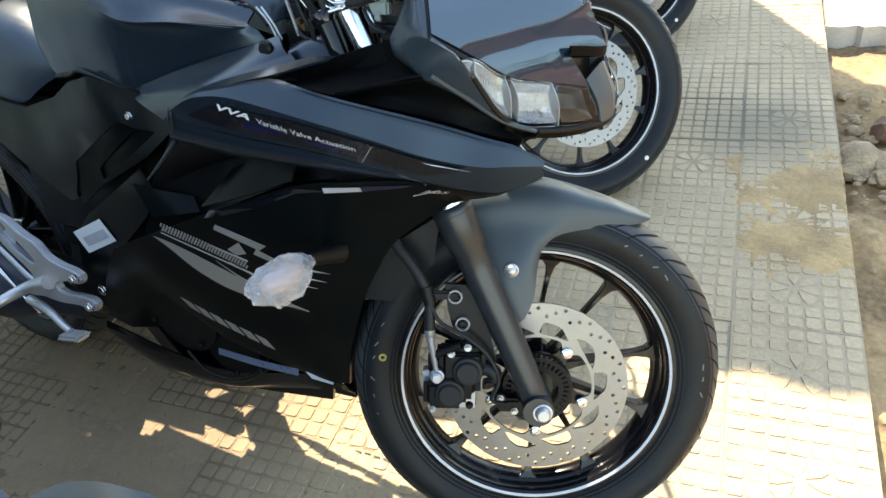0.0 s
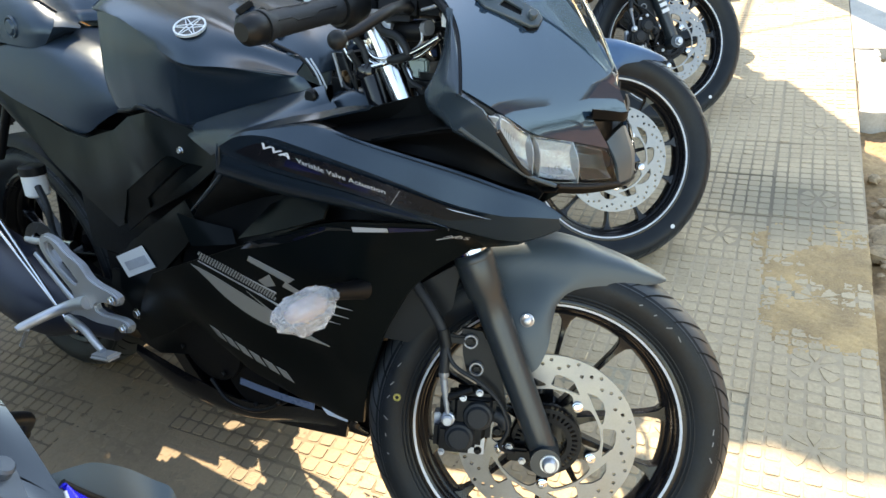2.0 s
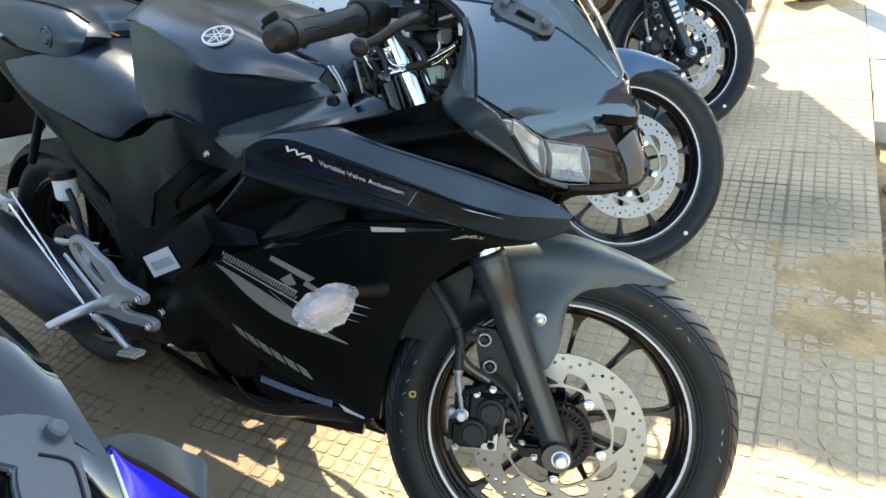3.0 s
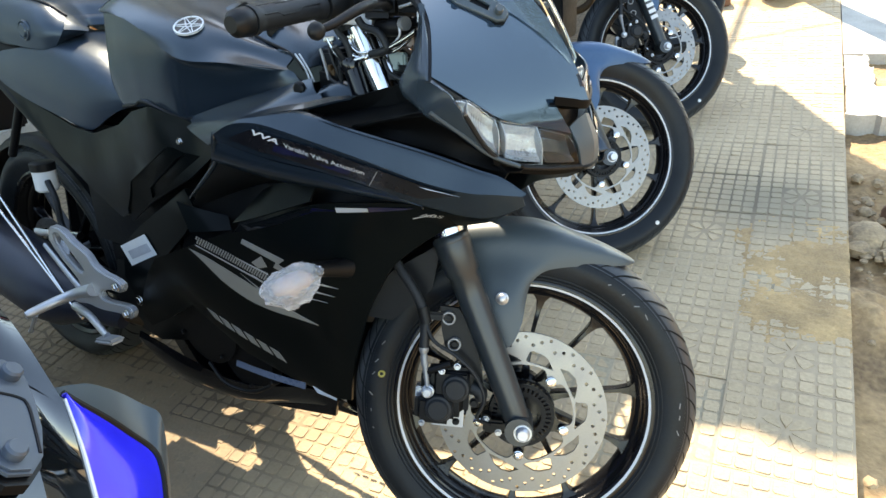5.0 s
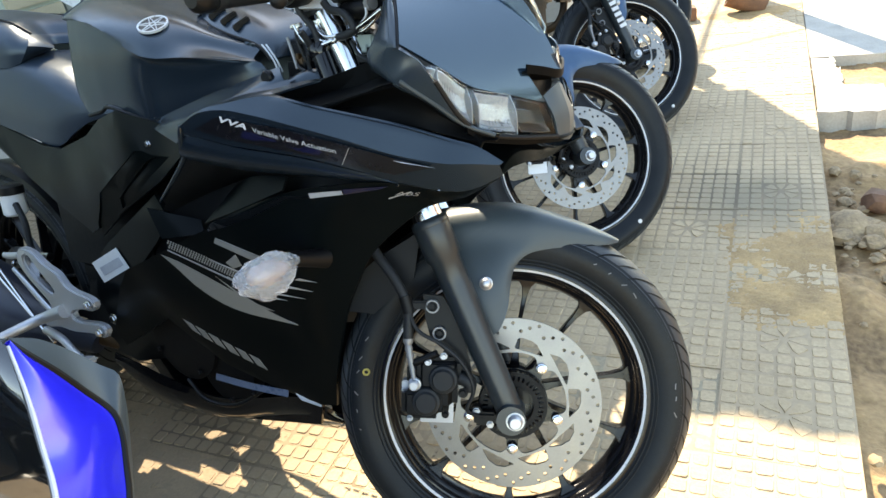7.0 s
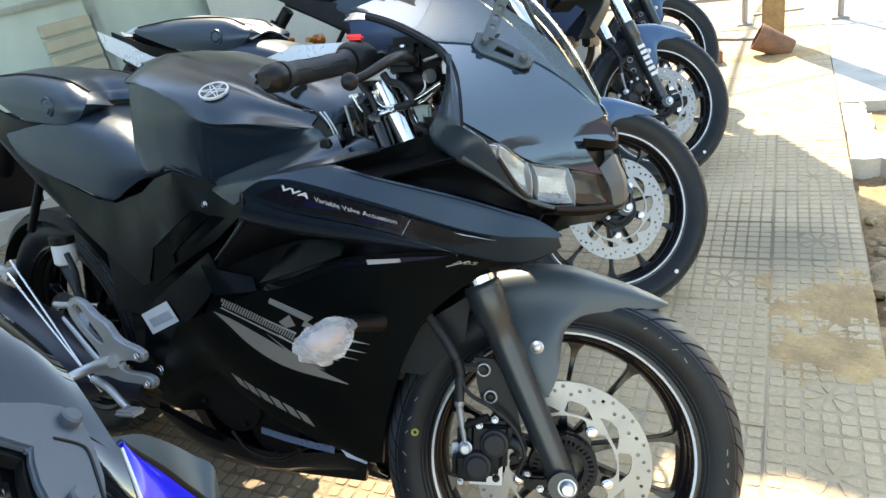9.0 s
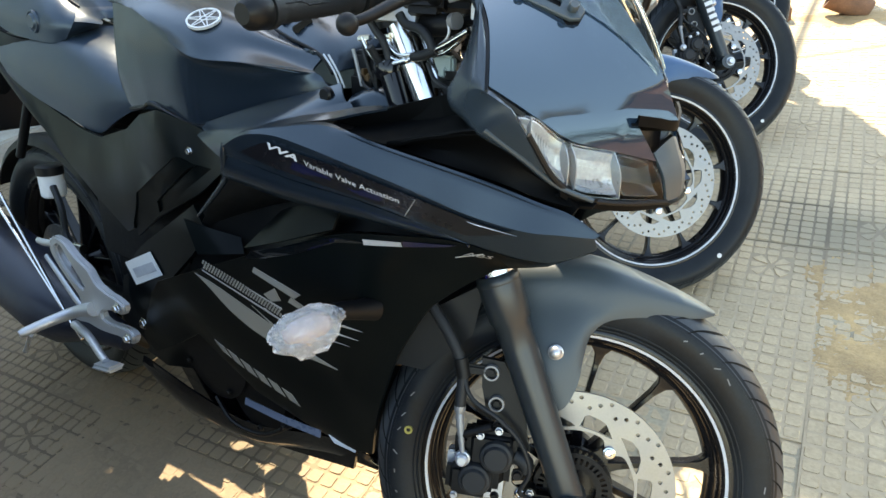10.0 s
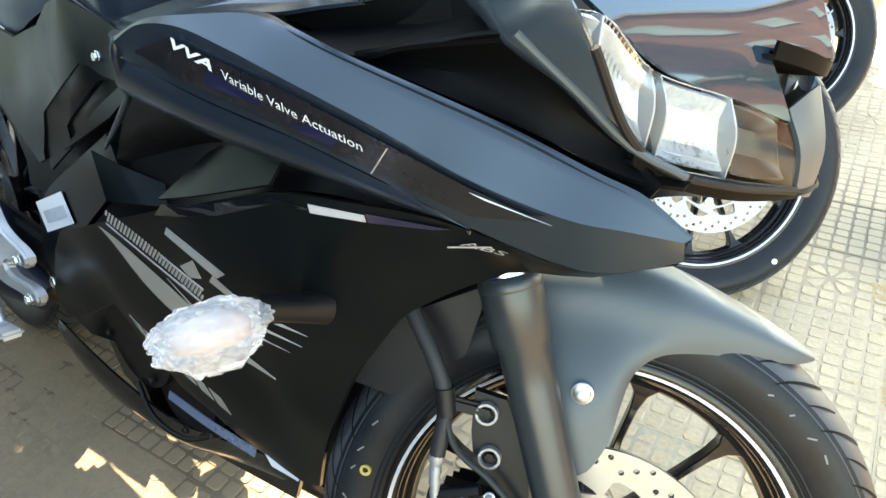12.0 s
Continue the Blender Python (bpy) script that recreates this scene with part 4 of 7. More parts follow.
def mudguard(parent, S, material, tail=True):
    """The front mudguard: an arched blade with side ears bolted to the fork."""
    # crown line, lower edge (its rear part hangs down as an ear), half width at the shoulder and at the lower edge
    crown = [(-0.125, 0.606), (-0.100, 0.611), (-0.070, 0.616), (-0.035, 0.618), (0.0, 0.617), (0.035, 0.610), (0.075, 0.598), (0.115, 0.584), (0.148, 0.570), (0.167, 0.560)]
    hem = [(-0.036, 0.414), (-0.024, 0.424), (-0.012, 0.455), (-0.008, 0.490), (-0.002, 0.518), (0.018, 0.539), (0.055, 0.548), (0.105, 0.551), (0.146, 0.553), (0.165, 0.556)]
    wide = [0.062, 0.063, 0.064, 0.063, 0.062, 0.059, 0.052, 0.041, 0.028, 0.015]
    foot = [0.092, 0.092, 0.088, 0.078, 0.068, 0.061, 0.053, 0.042, 0.029, 0.016]
    rows = []
    for f, g, k in ((0, 0, 0), (0.35, 0.03, 0), (0.7, 0.16, 0), (0.93, 0.5, 0), (1, 1, 0), (1, 1, 0.5), (1, 1, 1)):
        row = []
        for (x, z), (hx, hz), w, b in zip(crown, hem, wide, foot):
            a = min(0.058, 0.6 * (z - hz)) / (z - hz)
            u = a * g + (1 - a) * k
            row.append((x + (hx - x) * u, -(f * w + (b - w) * (1 - (1 - k) ** 3)), z + (hz - z) * u))
        rows.append(row)
    rows = rows[::-1] + [[(x, -y, z) for x, y, z in r] for r in rows[1:]]
    guard = part("mudguard", sheet(rows, 44, 3, 0.003, (0, 0, 0.3), True), material, parent, "matt front mudguard", S)
    for s in (-1, 1):
        part("ear_bolt", lathe([(0.0001, s * 0.009), (0.004, s * 0.0088), (0.0072, s * 0.0066), (0.0085, s * 0.003), (0.0105, s * 0.002), (0.0105, 0), (0.0001, 0)], 20, (-0.046, s * 0.0885, 0.496)), ALLOY, guard, "bright round bolt")
    if tail:
        back = [(-0.283, 0.445), (-0.276, 0.466), (-0.262, 0.488), (-0.215, 0.535), (-0.15, 0.585)]
        rows = [[(x, f * 0.066, z - g * 0.03) for x, z in back] for f, g in ((-1, 1.2), (-0.8, 0.2), (0, 0), (0.8, 0.2), (1, 1.2))]
        part("rear_flap", sheet(rows, 16, 3, 0.003, (0, 0, 0.3), True), PLASTIC, guard)
        for s in (-1, 1):
            sk = Skin([(-0.30, -0.072, 0.36), (-0.16, -0.078, 0.55), (-0.2, -0.075, 0.42), (-0.26, -0.074, 0.47)])
            part("flap_side", panel(sk, [(-0.285, 0.445), (-0.265, 0.488), (-0.22, 0.53), (-0.15, 0.575), (-0.16, 0.50), (-0.225, 0.44)], thick=0.003, step=0.03, side=s), PLASTIC, guard)
    return guard


def caliper(parent, S):
    """The twin piston brake caliper behind the right fork leg, with its bracket, hose, bleed screw and sensor wire."""
    body = merge(block(-0.168, -0.088, -0.112, -0.070, 0.292, 0.376, 0.014, 3), block(-0.150, -0.082, -0.124, -0.100, 0.330, 0.384, 0.010, 3), block(-0.174, -0.110, -0.126, -0.098, 0.286, 0.336, 0.010, 3), block(-0.15, -0.09, -0.06, -0.045, 0.30, 0.37, 0.006))
    c = part("brake_caliper", body, DEEP, parent, "black twin piston brake caliper with bright bolts", S)
    for x, z in ((-0.108, 0.352), (-0.134, 0.316)):
        part("piston_boss", lathe([(0.0001, -0.136), (0.015, -0.136), (0.0165, -0.134), (0.0175, -0.131), (0.021, -0.130), (0.0225, -0.127), (0.0225, -0.100), (0.0001, -0.100)], 28, (x, 0, z)), GRIP, c)
    part("mount", plate([(-0.142, 0.480), (-0.112, 0.478), (-0.082, 0.43), (-0.066, 0.36), (-0.080, 0.335), (-0.105, 0.39), (-0.130, 0.41), (-0.138, 0.44)], [ring2(0.008, 12, -0.127, 0.462), ring2(0.007, 12, -0.116, 0.420)], 0.010, Matrix.Translation((0, -0.106, 0))), PLASTIC, c)
    for x, z in ((-0.127, 0.462), (-0.116, 0.420)):
        part("clamp_ring", lathe([(0.0082, -0.113), (0.0105, -0.113), (0.0110, -0.110), (0.0110, -0.104), (0.0082, -0.104), (0.0082, -0.113)], 22, (x, 0, z)), STEEL, c)
        part("clamp_bolt", bolt((x, -0.107, z), 0.0078, 0.005), DEEP, c)
    for x, z, r in ((-0.108, 0.388, 0.0055), (-0.132, 0.378, 0.0055), (-0.078, 0.331, 0.0078), (-0.160, 0.288, 0.005), (-0.105, 0.296, 0.006)):
        part("caliper_bolt", bolt((x, -0.122, z), r, 0.007, False), ALLOY if r < 0.0056 else DEEP, c)
    part("slide_pin", tube([(-0.155, -0.118, 0.374), (-0.118, -0.122, 0.392)], 0.0058, 12), DEEP, c)
    part("pin_boot", tube([(-0.085, -0.110, 0.352), (-0.070, -0.110, 0.345), (-0.068, -0.110, 0.330)], [0.010, 0.012, 0.009], 12, 8), GRIP, c)
    part("pad_plate", block(-0.150, -0.096, -0.070, -0.0675, 0.262, 0.300, 0.001), ALLOY, c, "bright edge of the brake pad")
    part("pad_spring", block(-0.176, -0.164, -0.100, -0.080, 0.300, 0.340, 0.002), ALLOY, c)
    part("brake_hose", tube([(-0.235, -0.085, 0.575), (-0.217, -0.10, 0.543), (-0.186, -0.11, 0.504), (-0.166, -0.112, 0.463), (-0.164, -0.115, 0.412)], 0.0080, 12, 24), GRIP, c, "black rubber brake hose")
    ends = [(-0.164, -0.115, 0.412), (-0.163, -0.117, 0.398), (-0.160, -0.119, 0.382), (-0.157, -0.121, 0.366), (-0.154, -0.123, 0.350)]
    part("hose_end", tube([tuple(p) for p in smooth_line(ends, 13)], [0.0080, 0.0080, 0.0052, 0.0064, 0.0050, 0.0062, 0.0046, 0.0050, 0.0040, 0.0046, 0.0040, 0.0038, 0.0038], 12), STEEL, c, "ribbed bright hose fitting")
    part("banjo_bolt", lathe([(0.0001, -0.134), (0.006, -0.134), (0.0085, -0.131), (0.0085, -0.126), (0.0105, -0.125), (0.0105, -0.118), (0.0001, -0.118)], 18, (-0.153, 0, 0.342)), ALLOY, c)
    part("hose_clip", merge(tube([(-0.170, -0.112, 0.478), (-0.163, -0.112, 0.452)], 0.0095, 12), block(-0.164, -0.122, -0.113, -0.103, 0.457, 0.470, 0.003)), PLASTIC, c)
    part("sensor_wire", tube([(-0.200, -0.105, 0.520), (-0.170, -0.114, 0.472), (-0.150, -0.120, 0.428), (-0.110, -0.124, 0.405), (-0.078, -0.122, 0.375), (-0.062, -0.118, 0.335), (-0.072, -0.112, 0.300), (-0.05, -0.098, 0.285)], 0.0032, 8, 40), GRIP, c)
    part("sensor", merge(block(-0.062, -0.026, -0.094, -0.076, 0.268, 0.290, 0.004), tube([(-0.058, -0.096, 0.292), (-0.058, -0.076, 0.292)], 0.009, 14)), DEEP, c)
    for x, z in ((-0.058, 0.293), (-0.036, 0.272)):
        part("sensor_bolt", bolt((x, -0.095, z), 0.0062, 0.005), ALLOY, c)
    return c


def w_grip(a, b):
    return (b - a) / np.linalg.norm(b - a)


def handlebar(parent, S, side):
    y = side
    bar = part("clip_on_bar", tube([(-0.30, 0.10 * y, 0.928), (-0.305, 0.16 * y, 0.922), (-0.335, 0.24 * y, 0.900), (-0.372, 0.325 * y, 0.870)], 0.011, 14, 14), DEEP, parent, "", S)
    g0, g1 = np.array((-0.322, 0.205 * y, 0.911)), np.array((-0.372, 0.327 * y, 0.870))
    gl = [g0 + (g1 - g0) * k / 20 for k in range(21)]
    rr = [0.0185 if k in (0, 1, 19, 20) else (0.0150 if k % 2 else 0.0157) for k in range(21)]
    part("grip", tube(gl, rr, 22), GRIP, bar, "black ribbed rubber grip")
    w = (g1 - g0) / np.linalg.norm(g1 - g0)
    side_v = np.cross(w_grip(g0, g1), (0, 0, 1.0))
    for turn in (-0.7, 0.5, 1.6, 2.8):
        ln_ = []
        for k, (f_, o_) in enumerate(((0.12, 0.0), (0.36, 0.0), (0.44, 0.3), (0.66, 0.3), (0.74, 0.0), (0.9, 0.0))):
            an = turn + o_
            ln_.append(tuple(g0 + (g1 - g0) * f_ + 0.0157 * (math.cos(an) * side_v + math.sin(an) * np.array((0, 0, 1.0)))))
        part("grip_rib", tube(ln_, 0.0012, 6), DEEP, bar)
    part("bar_end", tube([g1 + w * 0.001, g1 + w * 0.004, g1 + w * 0.022, g1 + w * 0.030], [0.0165, 0.0180, 0.0165, 0.010], 22), PLASTIC, bar)
    c0 = g0 - w * 0.05
    part("switch_housing", merge(tube([c0, c0 + w * 0.012, c0 + w * 0.04, c0 + w * 0.048], [0.022, 0.026, 0.027, 0.022], 22)), PLASTIC, bar)
    b = block(-0.012, 0.012, -0.008, 0.008, 0, 0.008, 0.003)
    b.transform(Matrix.Translation(Vector(c0 + w * 0.028 + np.array((0, 0, 0.028)))))
    part("stop_switch", b, RED, bar, "red engine stop switch")
    lev = part("brake_lever", tube([(-0.235, 0.165 * y, 0.922), (-0.232, 0.24 * y, 0.912), (-0.240, 0.30 * y, 0.895), (-0.262, 0.345 * y, 0.868), (-0.272, 0.36 * y, 0.860)], [0.008, 0.0072, 0.0066, 0.0055, 0.005], 12, 22), DEEP, bar, "black hand lever with a ball end")
    bm = bmesh.new()
    bmesh.ops.create_uvsphere(bm, u_segments=20, v_segments=12, radius=0.0105)
    bm.transform(Matrix.Translation((-0.276, 0.364 * y, 0.857)))
    part("ball_end", bm, PLASTIC, lev)
    part("perch", merge(block(-0.275, -0.225, min(0.13 * y, 0.175 * y), max(0.13 * y, 0.175 * y), 0.905, 0.940, 0.008), block(-0.25, -0.19, min(0.10 * y, 0.15 * y), max(0.10 * y, 0.15 * y), 0.918, 0.952, 0.008)), DEEP, bar)
    for k, pts in enumerate(([(-0.255, 0.14, 0.905), (-0.225, 0.11, 0.93), (-0.20, 0.07, 0.91), (-0.195, 0.05, 0.82)], [(-0.245, 0.15, 0.885), (-0.20, 0.135, 0.89), (-0.175, 0.09, 0.86), (-0.20, 0.06, 0.78)], [(-0.30, 0.12, 0.90), (-0.265, 0.08, 0.935), (-0.225, 0.04, 0.93), (-0.20, 0.03, 0.85)], [(-0.315, 0.15, 0.865), (-0.29, 0.12, 0.83), (-0.25, 0.10, 0.80), (-0.215, 0.07, 0.74)])):
        part("control_cable", tube([(x, yy * y, z) for x, yy, z in pts], (0.004, 0.0045, 0.0035, 0.005)[k], 8, 18), GRIP, bar)
    part("fluid_cup", tube([(-0.225, 0.125 * y, 0.950), (-0.225, 0.125 * y, 0.985), (-0.225, 0.125 * y, 0.988)], [0.021, 0.022, 0.018], 20), PLASTIC, bar, "small black fluid cup")
    part("bar_clamp", tube([(-0.292, 0.112 * y, 0.893), (-0.302, 0.112 * y, 0.936), (-0.303, 0.112 * y, 0.940)], [0.026, 0.026, 0.020], 20), PLASTIC, bar)
    part("perch_bolt", tube([(-0.25, 0.150 * y, 0.939), (-0.25, 0.150 * y, 0.946)], 0.007, 10), CHROME, bar)
    return bar


# places on the right side of the body: x, y, z
U = [(-0.382, -0.256, 0.783), (-0.335, -0.254, 0.803), (-0.287, -0.246, 0.812), (-0.233, -0.230, 0.819), (-0.189, -0.226, 0.813), (-0.146, -0.223, 0.804), (-0.076, -0.211, 0.790), (-0.024, -0.196, 0.777), (0.022, -0.174, 0.760), (0.050, -0.157, 0.749), (0.077, -0.140, 0.728)]
C = [(-0.384, -0.257, 0.778), (-0.340, -0.257, 0.798), (-0.292, -0.252, 0.803), (-0.240, -0.248, 0.796), (-0.190, -0.243, 0.786), (-0.102, -0.226, 0.764), (-0.041, -0.212, 0.746), (0.016, -0.190, 0.733), (0.045, -0.171, 0.730), (0.074, -0.145, 0.725)]
L = [(-0.386, -0.252, 0.768), (-0.350, -0.248, 0.762), (-0.288, -0.240, 0.751), (-0.235, -0.233, 0.745), (-0.182, -0.224, 0.738), (-0.108, -0.205, 0.721), (-0.054, -0.187, 0.704), (0.010, -0.161, 0.690), (0.042, -0.147, 0.694), (0.074, -0.137, 0.710)]
COWL_TOP = [(-0.676, -0.21, 0.499), (-0.534, -0.215, 0.56), (-0.418, -0.215, 0.609), (-0.31, -0.215, 0.653), (-0.23, -0.213, 0.683), (-0.158, -0.208, 0.696), (-0.098, -0.198, 0.703), (-0.054, -0.185, 0.701), (0.010, -0.159, 0.688), (0.070, -0.136, 0.706)]
COWL_FRONT = [(0.016, -0.133, 0.676), (-0.041, -0.138, 0.660), (-0.070, -0.141, 0.641), (-0.102, -0.144, 0.617), (-0.146, -0.145, 0.577), (-0.178, -0.143, 0.528), (-0.207, -0.139, 0.480), (-0.241, -0.13, 0.404), (-0.275, -0.115, 0.32), (-0.297, -0.1, 0.255)]
COWL_LOW = [(-0.321, -0.11, 0.255), (-0.424, -0.13, 0.279), (-0.518, -0.15, 0.313), (-0.643, -0.168, 0.392), (-0.72, -0.17, 0.345), (-0.80, -0.17, 0.302), (-0.815, -0.178, 0.34), (-0.77, -0.19, 0.40), (-0.715, -0.205, 0.46)]
COWL_IN = [(-0.515, -0.187, 0.457), (-0.426, -0.168, 0.427), (-0.335, -0.152, 0.416), (-0.271, -0.141, 0.396), (-0.542, -0.208, 0.54), (-0.22, -0.192, 0.582), (-0.35, -0.205, 0.57), (-0.12, -0.178, 0.65), (-0.42, -0.15, 0.35), (-0.6, -0.19, 0.44)]
COWL_SKIN = Skin(COWL_TOP + COWL_FRONT + COWL_LOW + COWL_IN)
VVA_SKIN = Skin(C + L)


def xz(pts):
    return [(p[0], p[2]) for p in pts]


def side_fairing(parent, s, look_):
    """The fairing of one side (s=1 right, -1 left), with its prints."""
    lip = [(x, y + (0.009 if x < -0.2 else 0.002 * min(1, (0.08 - x) / 0.1)), z + 0.0015 * min(1, (0.08 - x) / 0.1)) for x, y, z in U]
    tuck = [(x - 0.01 * max(0, x) / 0.08, y + (0.018 if x < -0.2 else 0.010), z - 0.018 * min(1, max(0.12, (0.08 - x) / 0.1))) for x, y, z in U]
    up = part("upper_fairing", sheet([tuck, lip, U, C, L], 46, 4, 0.004, side=s), look_["upper"], parent, look_["body_label"])
    L2 = [(-0.424, -0.228, 0.724), (-0.318, -0.218, 0.712), (-0.198, -0.208, 0.708), (-0.117, -0.194, 0.703), (-0.058, -0.182, 0.702)]
    hi, lo = smooth_line([(x, y + 0.003, z - 0.003) for x, y, z in L[:7]], 30), smooth_line(L2, 30)
    roll = [[tuple(np.append(hi[k, :1] * (1 - f) + lo[k, :1] * f, (hi[k, 1] + (lo[k, 1] - hi[k, 1]) * f**3 - 0.004 * f * (1 - f), hi[k, 2] * (1 - f) + lo[k, 2] * f))) for k in range(30)] for f in (0, 0.3, 0.6, 0.85, 1)]
    part("middle_strip", sheet(roll, 30, 3, 0.004, side=s, round_across=True), look_["upper"], up)
    part("edge_roll", tube([(x, y * s, z) for x, y, z in ((-0.383, -0.254, 0.782), (-0.387, -0.254, 0.768), (-0.404, -0.242, 0.744), (-0.424, -0.228, 0.724), (-0.480, -0.214, 0.684), (-0.545, -0.200, 0.640))], [0.003, 0.004, 0.0042, 0.004, 0.0036, 0.002], 10, 24), look_["upper"], up)
    inner = [(-0.60, -0.165, 0.60), (-0.43, -0.135, 0.665), (-0.31, -0.15, 0.685), (-0.19, -0.17, 0.70), (-0.06, -0.172, 0.702)]
    inlow = [(-0.66, -0.16, 0.50), (-0.52, -0.14, 0.555), (-0.40, -0.15, 0.61), (-0.25, -0.17, 0.67), (-0.06, -0.172, 0.698)]
    part("inner_panel", sheet([[(-0.45, -0.215, 0.722), (-0.33, -0.205, 0.712), (-0.2, -0.196, 0.706), (-0.13, -0.188, 0.703), (-0.06, -0.178, 0.702)], inner, inlow], 26, 4, 0.003, side=s), PLASTIC, up)
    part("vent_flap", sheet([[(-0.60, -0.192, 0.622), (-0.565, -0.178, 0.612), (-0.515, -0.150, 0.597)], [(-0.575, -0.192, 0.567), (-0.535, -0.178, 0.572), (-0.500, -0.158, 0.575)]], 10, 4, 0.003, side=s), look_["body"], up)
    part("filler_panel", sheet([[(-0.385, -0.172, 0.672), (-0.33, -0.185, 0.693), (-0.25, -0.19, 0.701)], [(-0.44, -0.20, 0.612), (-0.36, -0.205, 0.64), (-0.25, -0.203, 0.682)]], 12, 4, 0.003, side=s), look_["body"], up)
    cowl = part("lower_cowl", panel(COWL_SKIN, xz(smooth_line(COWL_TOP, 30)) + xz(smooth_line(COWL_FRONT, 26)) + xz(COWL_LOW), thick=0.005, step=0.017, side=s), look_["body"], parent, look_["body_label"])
    if s < 0:
        for v in cowl.data.vertices:
            v.co.z += 0.14 * max(0, 0.50 - v.co.z) / 0.30
    edge_low = [(-0.897, -0.14, 0.225), (-0.83, -0.132, 0.165), (-0.763, -0.12, 0.136), (-0.651, -0.09, 0.124), (-0.499, -0.07, 0.150), (-0.40, -0.060, 0.172), (-0.325, -0.050, 0.180)]
    edge_top = [(-0.875, -0.158, 0.262), (-0.80, -0.158, 0.252), (-0.70, -0.150, 0.232), (-0.58, -0.135, 0.215), (-0.48, -0.125, 0.235), (-0.38, -0.112, 0.256), (-0.318, -0.060, 0.205)]
    mid = [(a[0], (a[1] + b[1]) / 2 - 0.014, (a[2] + b[2]) / 2) for a, b in zip(edge_top, edge_low)]
    if s > 0:
        belly = part("belly_pan", sheet([edge_top, mid, edge_low], 30, 4, 0.004, side=s, round_across=True), GLOSS_BLACK, parent, "gloss black belly pan")
        tip = [(-0.565, -0.142, 0.277), (-0.472, -0.138, 0.277), (-0.383, -0.131, 0.280)]
        part("edge_strip", sheet([tip, [(x, y - 0.003, z - 0.012) for x, y, z in tip]], 14, 1, 0.002, side=s), DECAL_BLUE, belly, "slate blue edge strip")
        part("edge_flash", sheet([[(-0.373, -0.124, 0.274), (-0.329, -0.105, 0.250)], [(-0.360, -0.124, 0.262), (-0.329, -0.107, 0.247)]], 6, 1, 0.002, side=s), DECAL_SILVER, belly)
        part("front_closure", sheet([[(-0.36, -0.085, 0.40), (-0.36, -0.075, 0.30), (-0.345, -0.055, 0.185)], [(-0.272, -0.046, 0.40), (-0.280, -0.044, 0.296), (-0.300, -0.040, 0.178)]], 14, 4, 0.004), PLASTIC, belly)
        cover = plate([(-0.875, 0.255), (-0.80, 0.300), (-0.70, 0.330), (-0.60, 0.335), (-0.45, 0.295), (-0.33, 0.262), (-0.345, 0.20), (-0.50, 0.165), (-0.65, 0.134), (-0.80, 0.165)], [], 0.006, Matrix.Translation((0, -0.098, 0)))
        part("belly_inner", cover, GLOSS_BLACK, belly)
    # prints on the lower cowl
    def print_on(name, pts, material, label="", skin=COWL_SKIN, out=0.0016):
        part(name, panel(skin, pts, thick=0.0008, step=0.02, out=out, side=s), material, cowl if skin is COWL_SKIN else up, label)

    if look_["prints"]:
        upper = [(-0.555, 0.547), (-0.517, 0.537), (-0.453, 0.509), (-0.395, 0.480), (-0.344, 0.453), (-0.305, 0.439)]
        lower = [(-0.305, 0.437), (-0.345, 0.440), (-0.405, 0.446), (-0.453, 0.460), (-0.500, 0.490), (-0.534, 0.526), (-0.555, 0.545)]
        print_on("swoosh_print", [tuple(p) for p in smooth_line(upper, 16)] + [tuple(p) for p in smooth_line(lower, 16)[:-1]], DECAL_GREY, "grey swoosh print")
        print_on("swoosh_line", [(-0.443, 0.518), (-0.407, 0.491), (-0.375, 0.471), (-0.343, 0.461), (-0.365, 0.461), (-0.403, 0.480)], DECAL_GREY)
        for a, b, w in (((-0.530, 0.558), (-0.378, 0.503), 0.0042), ((-0.438, 0.549), (-0.372, 0.531), 0.0036), ((-0.415, 0.520), (-0.372, 0.497), 0.0034)):
            a, b = np.array(a), np.array(b)
            nrm = np.array((a[1] - b[1], b[0] - a[0])) / np.linalg.norm(b - a) * w
            print_on("streak_print", [tuple(a), tuple(b), tuple(b + nrm), tuple(a + nrm * 0.6)], DECAL_SILVER)
        for pts in ([(-0.412, 0.585), (-0.334, 0.562), (-0.318, 0.573), (-0.404, 0.595)],
                    [(-0.402, 0.550), (-0.390, 0.540), (-0.366, 0.549), (-0.371, 0.569)], [(-0.350, 0.552), (-0.318, 0.541), (-0.310, 0.549), (-0.340, 0.563)]):
            print_on("block_print", pts, DECAL_GREY)
        for i in range(30):
            for j in range(4):
                a = np.array((-0.522, 0.5655)) + np.array((0.144, -0.0505)) * i / 30 + np.array((0.0012, 0.0046)) * j + np.array((0.0024, -0.0008)) * (j % 2)
                q = block(-0.0014, 0.0014, 0, 0.001, -0.0014, 0.0014, 0)
                q.transform(Matrix.Translation((a[0], (COWL_SKIN.y(a)[0] - 0.0018) * s, a[1])))
                part("dot_print", q, DECAL_GREY, cowl)
        for (ax, az), (bx, bz) in (((-0.268, 0.534), (-0.233, 0.531)), ((-0.293, 0.516), (-0.246, 0.512)), ((-0.332, 0.499), (-0.265, 0.496)), ((-0.339, 0.488), (-0.302, 0.489))):
            print_on("speed_line", [(ax, az), (bx, bz), (ax + 0.010, az + 0.0042)], DECAL_SILVER)
